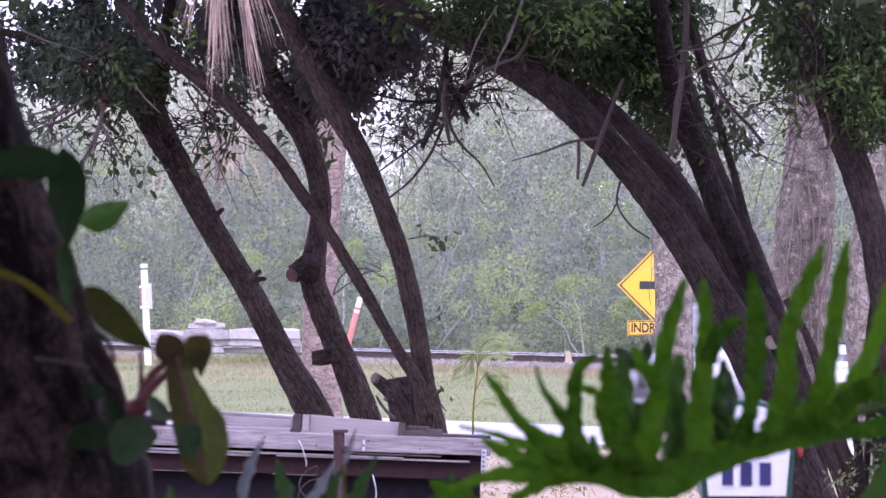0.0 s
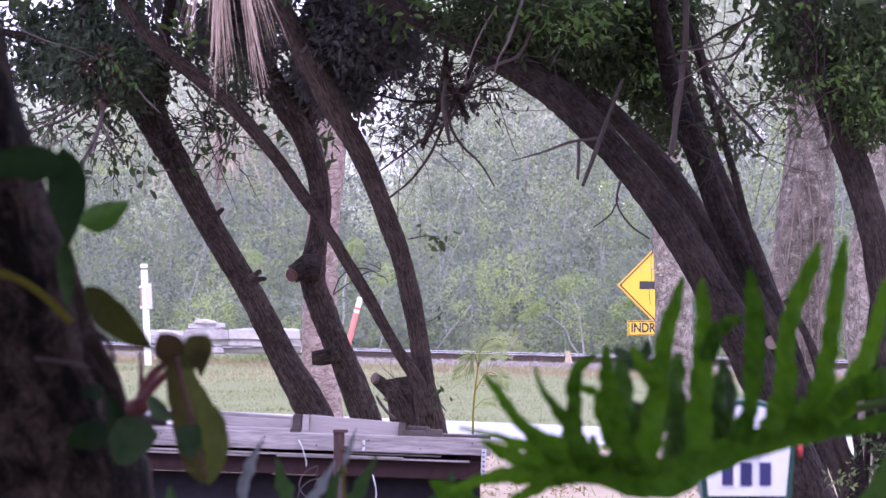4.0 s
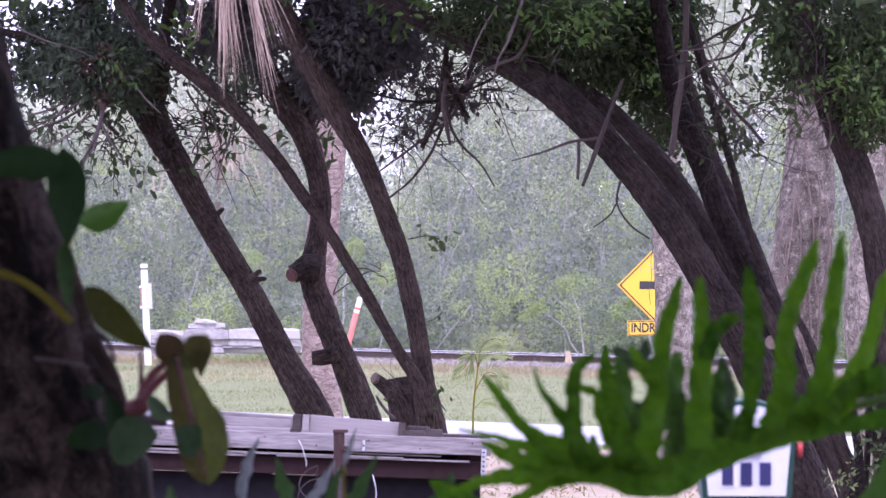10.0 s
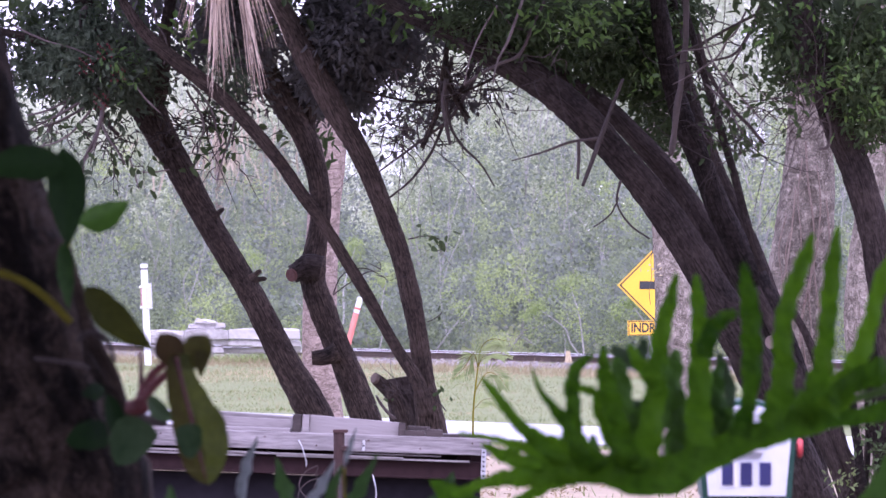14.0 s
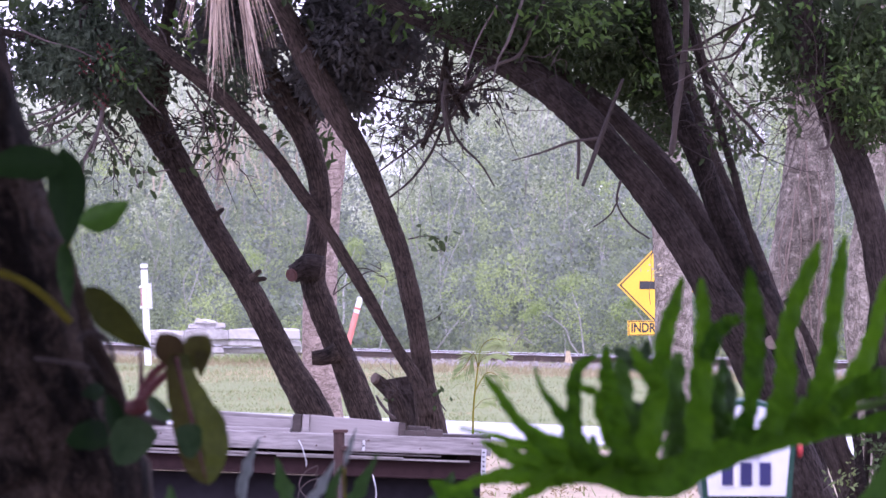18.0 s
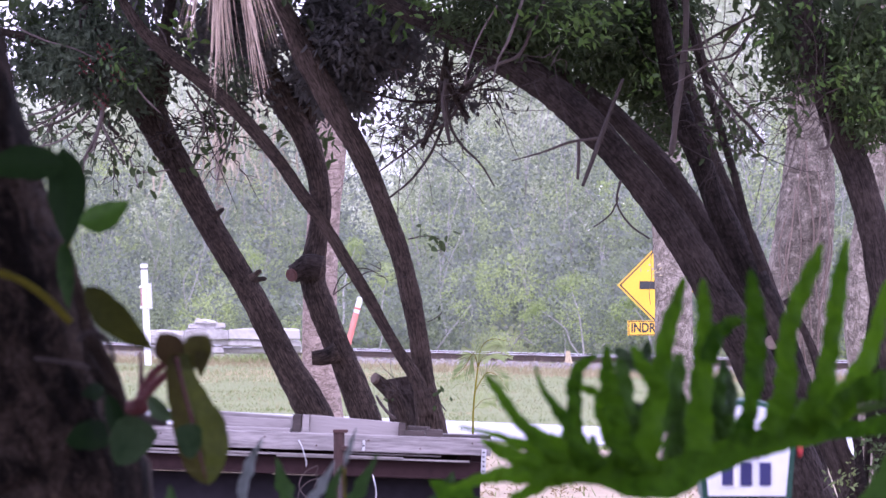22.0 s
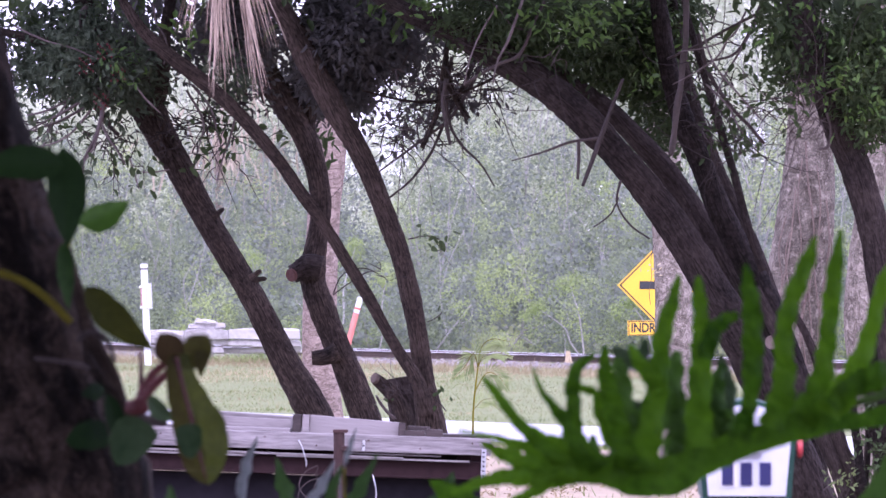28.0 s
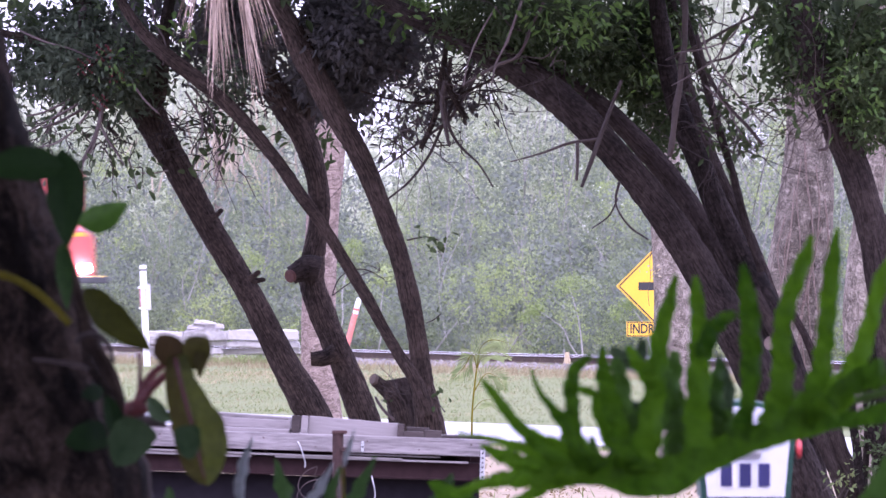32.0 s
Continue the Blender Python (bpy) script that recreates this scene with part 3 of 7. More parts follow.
    ("sprays", [((-1.637, 49.5, 3.252), (0.124, 0.2, 0.083)), ((-1.862, 49.6, 3.35), (0.193, 0.3, 0.055)), ((-1.827, 49.4, 3.141), (0.083, 0.15, 0.083)), ((-2, 49.6, 3.53), (0.193, 0.2, 0.11)), ((-1.035, 49.7, 3.296), (0.166, 0.3, 0.111)), ((-1.917, 49.6, 3.253), (0.221, 0.2, 0.083)), ((-1.996, 49.5, 3.418), (0.165, 0.2, 0.083))], 240, 0.05, LEAFDUSTY),
    ("new_leaves", [((-1.244, 49.2, 3.743), (0.071, 0.1, 0.038)), ((-1.586, 49.2, 3.537), (0.038, 0.1, 0.022)), ((-1.60, 49.1, 3.64), (0.20, 0.25, 0.13))], 60, 0.042, LEAFLIT),
])
twigs(t, o, [((-0.95, 49.8, 3.45), (0.1, 0.2, 0.12)), ((-1.15, 49.8, 3.36), (0.16, 0.2, 0.12)), ((-1.3, 49.7, 3.3), (0.12, 0.2, 0.12))], 40, 25, 0.15, 0.004)
twigs(t, o, [((-1.838, 49.7, 3.31), (0.304, 0.4, 0.111)), ((-1.497, 49.4, 3.582), (0.33, 0.3, 0.165)), ((-1.063, 49.7, 3.254), (0.194, 0.3, 0.166))], 44, 5, 0.16, 0.003)
twigs(t, o, [((-1.806, 49.6, 3.267), (0.304, 0.3, 0.152)), ((-2, 49.6, 3.309), (0.166, 0.2, 0.138)), ((-1.613, 49.6, 3.226), (0.138, 0.2, 0.138))], 30, 15, 0.14, 0.003)
for k, (rows, n, size, material) in enumerate((
    ([(-1.653, 49.3, 3.443, 0.015), (-1.658, 49.3, 3.374, 0.012), (-1.686, 49.3, 3.278, 0.01), (-1.727, 49.3, 3.196, 0.008), (-1.763, 49.3, 3.135, 0.005)], 0, 0, LEAF),
    ([(-1.669, 49.3, 3.319, 0.008), (-1.699, 49.3, 3.218, 0.007), (-1.741, 49.3, 3.154, 0.005), (-1.752, 49.3, 3.08, 0.004)], 9, 0.048, LEAF),
    ([(-1.664, 49.3, 3.347, 0.007), (-1.625, 49.3, 3.264, 0.007), (-1.581, 49.3, 3.201, 0.005), (-1.543, 49.3, 3.135, 0.004)], 26, 0.052, LEAF),
    ([(-1.768, 49.3, 3.437, 0.008), (-1.85, 49.3, 3.388, 0.007), (-1.933, 49.3, 3.347, 0.005), (-2.015, 49.3, 3.3, 0.004)], 6, 0.045, LEAF),
    ([(-1.744, 49.4, 3.416, 0.008), (-1.854, 49.4, 3.356, 0.007), (-1.95, 49.4, 3.32, 0.006), (-2.003, 49.4, 3.301, 0.004)], 0, 0, LEAF),
    ([(-1.799, 49.4, 3.466, 0.007), (-1.895, 49.4, 3.416, 0.006), (-1.964, 49.4, 3.389, 0.006), (-2.025, 49.4, 3.378, 0.004)], 4, 0.045, LEAF),
    ([(-1.713, 49.3, 3.401, 0.007), (-1.796, 49.3, 3.3, 0.005), (-1.878, 49.3, 3.245, 0.005), (-1.971, 49.3, 3.223, 0.004)], 12, 0.05, LEAF),
    ([(-1.827, 49.4, 3.444, 0.006), (-1.893, 49.4, 3.35, 0.006), (-1.931, 49.4, 3.279, 0.004), (-1.953, 49.4, 3.202, 0.003)], 5, 0.05, LEAF),
    ([(-2.082, 49.2, 3.808, 0.004), (-1.929, 49.2, 3.737, 0.005), (-1.792, 49.2, 3.699, 0.005), (-1.671, 49.2, 3.644, 0.004)], 0, 0, LEAF),
    ([(-1.4, 49.1, 3.91, 0.005), (-1.389, 49.1, 3.823, 0.005), (-1.345, 49.1, 3.752, 0.005), (-1.337, 49.1, 3.691, 0.005), (-1.351, 49.1, 3.62, 0.004)], 0, 0, LEAF),
    ([(-1.427, 49.1, 3.691, 0.004), (-1.323, 49.1, 3.681, 0.005), (-1.255, 49.1, 3.637, 0.005), (-1.225, 49.1, 3.522, 0.004)], 0, 0, LEAF),
    ([(-1.498, 49.1, 3.536, 0.005), (-1.455, 49.1, 3.473, 0.005), (-1.411, 49.1, 3.424, 0.005), (-1.367, 49.1, 3.385, 0.004)], 0, 0, LEAF),
    ([(-1.214, 49.1, 3.708, 0.004), (-1.23, 49.1, 3.757, 0.004), (-1.247, 49.1, 3.795, 0.004), (-1.252, 49.1, 3.823, 0.003)], 22, 0.06, LEAFLIT),
    ([(-1.224, 49.5, 3.528, 0.007), (-1.136, 49.5, 3.418, 0.006), (-1.103, 49.5, 3.308, 0.006), (-1.081, 49.5, 3.219, 0.004), (-1.053, 49.5, 3.142, 0.003)], 24, 0.05, LEAF),
    ([(-1.251, 49.5, 3.5, 0.006), (-1.169, 49.5, 3.349, 0.006), (-1.191, 49.5, 3.225, 0.004), (-1.213, 49.5, 3.115, 0.003)], 8, 0.05, LEAF),
    ([(-1.003, 49.5, 3.418, 0.006), (-1.036, 49.5, 3.28, 0.006), (-1.07, 49.5, 3.183, 0.004), (-1.103, 49.5, 3.059, 0.003)], 18, 0.05, LEAF),
    ([(-1.53, 49.4, 3.183, 0.004), (-1.508, 49.4, 3.114, 0.004), (-1.48, 49.4, 3.018, 0.003)], 0, 0, LEAF),
    ([(-1.337, 49.6, 3.115, 0.004), (-1.42, 49.6, 3.101, 0.004), (-1.475, 49.6, 3.104, 0.003)], 0, 0, LEAF),
)):
    sprig(t, o, rows, n, size, material, 60 + k)
v, f, uv = join_tubes([[(x - o.x, y - o.y, z - o.z, r), (x - o.x + 0.003, y - o.y, z - o.z - 0.01, r)] for x, y, z, r in
                       [(a[0] + 0.011 * ((i * 5) % 7 - 3), a[1] + 0.01 * (i % 3), a[2] + 0.009 * ((i * 7) % 9 - 4), 0.0042) for a in ((-1.638, 49.1, 3.686), (-1.728, 49.1, 3.618), (-1.575, 49.1, 3.582), (-1.657, 49.1, 3.445)) for i in range(16)]], 6, 1, 0.2)
tagged(put("berry_cluster", mesh_of("berry_cluster", v, f, BERRY, uv, True), t, "small red berries"), kind="stuff")
for p, w in (((-0.945, 49.9, 2.585), (0.05, -0.03, 0.035)), ((-0.93, 49.9, 2.575), (0.06, -0.03, 0.005)), ((-1.128, 49.9, 2.884), (0.05, -0.03, 0.04))):
    q0 = Vector(p) - o
    limb("knot", [(*q0, 0.018), (*(q0 + Vector(w) * 0.5), 0.013), (*(q0 + Vector(w) * 0.8), 0.012), (*(q0 + Vector(w) * 1.0), 0.008)], BARK, t, "broken branch stub", seg=8)

t, o = tree("crooked tree with furrowed bark and sawn-off limbs", [
    ("trunk", [(-0.153, 51, 0.972, 0.099), (-0.279, 51, 1.506, 0.088), (-0.388, 51, 1.87, 0.077), (-0.489, 51, 2.139, 0.068), (-0.554, 51, 2.287, 0.067), (-0.611, 51, 2.435, 0.067), (-0.652, 51, 2.551, 0.067), (-0.65, 51, 2.665, 0.061), (-0.631, 51, 2.779, 0.054), (-0.613, 51, 2.921, 0.051), (-0.622, 51, 3.04, 0.054), (-0.645, 51, 3.153, 0.057), (-0.699, 51, 3.301, 0.062), (-0.784, 51, 3.437, 0.068), (-0.906, 51, 3.636, 0.062), (-1.005, 51, 3.835, 0.057), (-1.062, 51, 4.147, 0.048), (-1.147, 51, 4.715, 0.034)], BARK),
    ("branch", [(-0.679, 51, 3.295, 0.031), (-0.659, 51, 3.466, 0.031), (-0.679, 51, 3.665, 0.028), (-0.636, 51, 3.863, 0.026), (-0.523, 51, 4.147, 0.02), (-0.466, 51, 4.545, 0.014)], BARK),
    ("limb_stub", [(-0.612, 50.9, 2.625, 0.065), (-0.663, 50.9, 2.637, 0.065), (-0.709, 50.9, 2.62, 0.057), (-0.757, 50.9, 2.597, 0.047)], BARKR),
    ("limb_stub", [(-0.527, 50.9, 2.212, 0.048), (-0.592, 50.9, 2.183, 0.043), (-0.658, 50.9, 2.178, 0.034)], BARK),
], [
    ("crown", [((-1.03, 50.8, 3.831), (0.226, 0.5, 0.17)), ((-0.555, 51.1, 3.809), (0.11, 0.5, 0.171)), ((-0.639, 51.2, 3.583), (0.114, 0.4, 0.143)), ((-0.892, 51, 4.375), (0.682, 1, 0.426)), ((-1.005, 51, 4.914), (0.795, 1.2, 0.568)), ((-0.267, 51, 4.687), (0.568, 1, 0.511))], 6800, 0.044, LEAFDEEP),
    ("sprays", [((-0.518, 50.6, 3.122), (0.028, 0.05, 0.07)), ((-0.567, 51.2, 3.312), (0.114, 0.2, 0.071)), ((-0.747, 50.8, 2.699), (0.034, 0.05, 0.023))], 70, 0.06, LEAF),
])
cut_end(t, o, (-0.759, 50.86, 2.594), (-0.6, -0.75, -0.25), 0.033, CUTRED, "reddish sawn end")

t, o = tree("pair of curved stems from one lopped base, dark bark", [
    ("trunk", [(0.016, 49, 0.983, 0.101), (-0.016, 49, 1.474, 0.096), (-0.052, 49, 1.829, 0.076), (-0.087, 49, 2.047, 0.058), (-0.104, 49, 2.183, 0.049), (-0.117, 49, 2.293, 0.047), (-0.142, 49, 2.429, 0.048), (-0.172, 49, 2.565, 0.048), (-0.207, 49, 2.702, 0.048), (-0.257, 49, 2.838, 0.048), (-0.308, 49, 2.975, 0.049), (-0.363, 49, 3.111, 0.05), (-0.431, 49, 3.248, 0.053), (-0.513, 49, 3.384, 0.057), (-0.584, 49, 3.515, 0.06), (-0.652, 49, 3.635, 0.06), (-0.735, 49, 3.807, 0.0548), (-0.853, 49, 4.039, 0.0452), (-0.935, 49, 4.612, 0.0331)], BARK),
    ("branch", [(-0.072, 48.9, 1.926, 0.0432), (-0.127, 48.9, 2.097, 0.0368), (-0.215, 48.9, 2.234, 0.030), (-0.296, 48.9, 2.375, 0.029), (-0.366, 48.9, 2.506, 0.032), (-0.47, 48.9, 2.675, 0.0304), (-0.579, 48.9, 2.852, 0.0304), (-0.688, 48.9, 3.001, 0.0328), (-0.797, 48.9, 3.159, 0.0328), (-0.933, 48.9, 3.323, 0.0352), (-1.069, 48.9, 3.459, 0.0368), (-1.205, 48.9, 3.573, 0.0392), (-1.341, 48.9, 3.677, 0.0352), (-1.477, 48.9, 3.818, 0.028), (-1.641, 48.9, 4.091, 0.02)], BARK),
    ("branch", [(-0.83, 49, 3.984, 0.041), (-0.839, 46.5, 4.388, 0.036), (-0.871, 44.2, 4.751, 0.03), (-0.891, 43.7, 4.826, 0.024), (-0.932, 43, 4.985, 0.014)], BARK),
    # Stump takes the darker bark: the shadow on it is put into the colour
    ("stump", [(-0.121, 49.2, 1.469, 0.123), (-0.134, 49.2, 1.77, 0.11), (-0.17, 49.2, 1.962, 0.096), (-0.197, 49.2, 2.044, 0.088), (-0.208, 49.2, 2.104, 0.082)], BARKR),
    ("limb_stub", [(-0.174, 48.8, 1.751, 0.046), (-0.185, 48.8, 1.887, 0.041), (-0.207, 48.8, 1.974, 0.041), (-0.25, 48.8, 2.034, 0.039), (-0.288, 48.8, 2.072, 0.035), (-0.323, 48.8, 2.101, 0.03)], BARK),
    ("branch", [(-0.257, 49, 2.975, 0.005), (-0.153, 49, 3.062, 0.006), (-0.060, 49, 3.188, 0.007), (-0.005, 49, 3.308, 0.008), (0.052, 49, 3.425, 0.009), (0.139, 49, 3.602, 0.011), (0.180, 49, 3.766, 0.012)], TWIG),
    ("branch", [(-0.316, 48.9, 3.094, 0.004), (-0.174, 48.9, 3.198, 0.006), (-0.052, 48.9, 3.287, 0.007), (0.044, 48.9, 3.369, 0.008), (0.139, 48.9, 3.519, 0.009), (0.207, 48.9, 3.669, 0.01)], TWIG),
    ("dead_branch", [(0.035, 48.7, 3.226, 0.007), (0.019, 48.7, 3.312, 0.011), (0.000, 48.7, 3.435, 0.012), (0.016, 48.7, 3.543, 0.012)], DEADWOOD),
    ("branch", [(-0.101, 48.8, 3.197, 0.004), (-0.065, 48.8, 3.273, 0.006), (-0.027, 48.8, 3.368, 0.008), (0.005, 48.8, 3.477, 0.009), (0.043, 48.8, 3.626, 0.01)], BARK),
    ("branch", [(0.117, 48.8, 3.338, 0.004), (0.065, 48.8, 3.430, 0.009), (0.022, 48.8, 3.517, 0.009), (0.003, 48.8, 3.626, 0.009)], BARK),
    ("branch", [(0.248, 48.9, 3.029, 0.004), (0.18, 48.9, 3.138, 0.005), (0.084, 48.9, 3.233, 0.007), (0.03, 48.9, 3.342, 0.008), (0.016, 48.9, 3.492, 0.01), (0.044, 48.9, 3.655, 0.01)], TWIG),
    ("branch", [(0.125, 48.9, 3.355, 0.01), (0.057, 48.9, 3.478, 0.011), (0.016, 48.9, 3.628, 0.012), (0.03, 48.9, 3.764, 0.014)], BARK),
    ("branch", [(-0.106, 48.9, 3.214, 0.008), (-0.038, 48.9, 3.369, 0.01), (-0.011, 48.9, 3.519, 0.011), (0.016, 48.9, 3.682, 0.011)], BARK),
    ("branch", [(-0.391, 48.8, 3.49, 0.004), (-0.228, 48.8, 3.449, 0.006), (-0.038, 48.8, 3.436, 0.006), (0.179, 48.8, 3.517, 0.006), (0.315, 48.8, 3.599, 0.006)], BARK),
], [
    ("crown", [((-0.395, 49.3, 3.772), (0.247, 0.6, 0.192)), ((-0.536, 49.6, 3.64), (0.166, 0.5, 0.166)), ((-0.451, 49.4, 3.485), (0.083, 0.3, 0.069)), ((-0.54, 49.3, 3.854), (0.11, 0.4, 0.137)),
               ((-0.395, 49.2, 4.263), (0.548, 0.9, 0.356)), ((-0.504, 49.2, 4.811), (0.822, 1.2, 0.521))], 14500, 0.043, LEAFDEEP),
    ("sprays", [((-0.258, 49.2, 3.277), (0.082, 0.2, 0.055)), ((-0.12, 49.1, 3.413), (0.164, 0.3, 0.082)), ((0.044, 49.1, 3.467), (0.164, 0.3, 0.109)), ((-0.065, 49, 2.77), (0.082, 0.08, 0.027)), ((-0.257, 49, 3.248), (0.038, 0.05, 0.038)), ((0.207, 49, 3.439), (0.109, 0.1, 0.027)), ((-0.23, 49.2, 3.77), (0.192, 0.4, 0.164)), ((-0.231, 49.3, 3.607), (0.165, 0.3, 0.11)), ((-0.066, 49.2, 3.715), (0.137, 0.3, 0.137))], 1050, 0.042, LEAFDEEP),
    ("new_leaves", [((-0.133, 48.6, 3.882), (0.097, 0.15, 0.043)), ((0.016, 48.6, 3.882), (0.108, 0.15, 0.038)), ((-0.281, 48.6, 3.866), (0.054, 0.1, 0.038))], 130, 0.055, LEAFLIT),
])
twigs(t, o, [((-0.038, 49, 3.52), (0.3, 0.3, 0.191)), ((-0.175, 49, 3.302), (0.191, 0.3, 0.136)), ((0.153, 49, 3.575), (0.164, 0.3, 0.136))], 80, 8, 0.2, 0.004)
twigs(t, o, [((-0.284, 49, 2.62), (0.055, 0.1, 0.041)), ((-0.065, 49, 2.77), (0.055, 0.1, 0.022)), ((-0.228, 48.7, 2.051), (0.033, 0.05, 0.033))], 10, 9, 0.12, 0.002)
for k, (rows, n, size, material) in enumerate((
    ([(-0.169, 48.9, 2.773, 0.004), (-0.12, 48.9, 2.784, 0.004), (-0.071, 48.9, 2.789, 0.003), (-0.016, 48.9, 2.773, 0.003)], 13, 0.05, LEAF),
    ([(-0.228, 48.7, 1.91, 0.008), (-0.271, 48.7, 1.948, 0.008), (-0.304, 48.7, 1.992, 0.007), (-0.32, 48.7, 2.024, 0.005)], 3, 0.03, LEAF),
    ([(-0.076, 48.9, 2.375, 0.003), (-0.038, 48.9, 2.391, 0.003), (-0.005, 48.9, 2.419, 0.003)], 3, 0.025, LEAF),
    ([(-0.528, 48.9, 2.511, 0.003), (-0.496, 48.9, 2.588, 0.003), (-0.441, 48.9, 2.626, 0.003), (-0.365, 48.9, 2.631, 0.003), (-0.278, 48.9, 2.588, 0.001)], 0, 0, LEAF),
    ([(-0.528, 48.9, 2.506, 0.003), (-0.447, 48.9, 2.566, 0.003), (-0.365, 48.9, 2.615, 0.003), (-0.297, 48.9, 2.62, 0.001)], 0, 0, LEAF),
    ([(-0.052, 48.7, 1.97, 0.003), (-0.022, 48.7, 1.992, 0.003), (0.016, 48.7, 1.948, 0.003)], 5, 0.03, LEAF),
)):
    sprig(t, o, rows, n, size, material, 90 + k, TWIG)
cut_end(t, o, (-0.326, 48.76, 2.105), (-0.75, -0.6, 0.25), 0.027, CUT, "pale sawn end")

t, o = tree("large arching tree with several stout leaning stems", [
    ("trunk", [(1.887, 48, 1.019, 0.128), (1.754, 48, 1.474, 0.12), (1.625, 48, 1.821, 0.11), (1.446, 48, 2.235, 0.099), (1.294, 48, 2.503, 0.091), (1.165, 48, 2.725, 0.083), (1, 48, 2.965, 0.075), (0.831, 48, 3.166, 0.072), (0.658, 48, 3.35, 0.075), (0.484, 48, 3.5, 0.078), (0.31, 48, 3.612, 0.075), (0.123, 48, 3.714, 0.061), (-0.064, 48, 3.799, 0.048), (-0.278, 48, 3.906, 0.037), (-0.519, 48, 4.066, 0.027)], BARKR),
    ("trunk", [(1.93, 48.4, 1.042, 0.108), (1.795, 48.4, 1.49, 0.1), (1.63, 48.4, 1.921, 0.092), (1.49, 48.4, 2.271, 0.088), (1.418, 48.4, 2.487, 0.084), (1.356, 48.4, 2.619, 0.08), (1.286, 48.4, 2.757, 0.073), (1.205, 48.4, 2.886, 0.062), (1.132, 48.4, 3.007, 0.055), (1.063, 48.4, 3.104, 0.052), (0.929, 48.4, 3.251, 0.05), (0.806, 48.4, 3.374, 0.048), (0.671, 48.4, 3.471, 0.047), (0.518, 48.4, 3.576, 0.045), (0.353, 48.4, 3.727, 0.04), (0.178, 48.4, 3.943, 0.03)], BARKR),
    ("trunk", [(1.905, 48.2, 1.049, 0.082), (1.79, 48.2, 1.495, 0.072), (1.700, 48.2, 2.032, 0.066), (1.532, 48.2, 2.475, 0.066), (1.41, 48.2, 2.716, 0.062), (1.318, 48.2, 2.904, 0.059), (1.238, 48.2, 3.106, 0.056), (1.165, 48.2, 3.28, 0.054), (1.09, 48.2, 3.508, 0.048), (1.036, 48.2, 3.803, 0.043), (0.982, 48.2, 4.233, 0.032)], BARKR),
    ("branch", [(1.6, 48.6, 2.432, 0.041), (1.505, 48.6, 2.689, 0.038), (1.402, 48.6, 2.913, 0.038), (1.305, 48.6, 3.135, 0.035), (1.223, 48.6, 3.352, 0.032), (1.164, 48.6, 3.568, 0.027), (1.11, 48.6, 3.839, 0.024), (1.072, 48.6, 4.245, 0.019)], BARKR),
    ("branch", [(1.513, 48, 2.623, 0.02), (1.438, 48, 2.85, 0.02), (1.371, 48, 3.104, 0.02), (1.288, 48, 3.371, 0.019), (1.179, 48, 3.746, 0.016), (1.112, 48, 4.013, 0.013)], BARKR),
    ("dead_branch", [(1.068, 47.6, 3.165, 0.012), (1.078, 47.6, 3.22, 0.016), (1.088, 47.6, 3.30, 0.014), (1.098, 47.6, 3.40, 0.017), (1.117, 47.6, 3.50, 0.014), (1.124, 47.6, 3.60, 0.0165), (1.139, 47.6, 3.69, 0.0135), (1.14, 47.6, 3.791, 0.015), (1.142, 47.6, 4.056, 0.013)], DEADWOOD),
    ("dead_branch", [(0.655, 47.6, 3.022, 0.008), (0.7, 47.6, 3.141, 0.011), (0.748, 47.6, 3.274, 0.011), (0.798, 47.6, 3.406, 0.009), (0.843, 47.6, 3.525, 0.008)], DEADWOOD),
    ("branch", [(0.634, 47.8, 3.055, 0.007), (0.639, 47.8, 3.143, 0.008), (0.639, 47.8, 3.236, 0.009)], TWIG),
    ("branch", [(0.322, 47.8, 3.143, 0.003), (0.468, 47.8, 3.183, 0.005), (0.602, 47.8, 3.231, 0.007), (0.735, 47.8, 3.249, 0.008)], TWIG),
    ("branch", [(0.974, 47.8, 2.775, 0.004), (0.881, 47.8, 2.842, 0.005), (0.82, 47.8, 2.943, 0.005), (0.836, 47.8, 3.05, 0.007)], TWIG),
    ("branch", [(0.708, 47.8, 2.829, 0.003), (0.788, 47.8, 2.89, 0.004), (0.828, 47.8, 2.97, 0.004)], TWIG),
    ("branch", [(1.512, 47.8, 3.223, 0.008), (1.44, 47.8, 3.31, 0.009), (1.347, 47.8, 3.409, 0.009), (1.254, 47.8, 3.555, 0.011), (1.201, 47.8, 3.742, 0.011)], TWIG),
    ("branch", [(1.054, 47.8, 3.622, 0.005), (1.214, 47.8, 3.694, 0.007), (1.347, 47.8, 3.768, 0.007), (1.48, 47.8, 3.835, 0.008)], TWIG),
    ("branch", [(1.24, 47.8, 3.609, 0.005), (1.374, 47.8, 3.648, 0.007), (1.453, 47.8, 3.768, 0.007), (1.493, 47.8, 3.875, 0.007)], TWIG),
    ("branch", [(0.095, 47.6, 3.499, 0.007), (0.254, 47.6, 3.592, 0.008), (0.361, 47.6, 3.645, 0.008), (0.427, 47.6, 3.791, 0.008), (0.48, 47.6, 3.897, 0.008)], TWIG),
], [
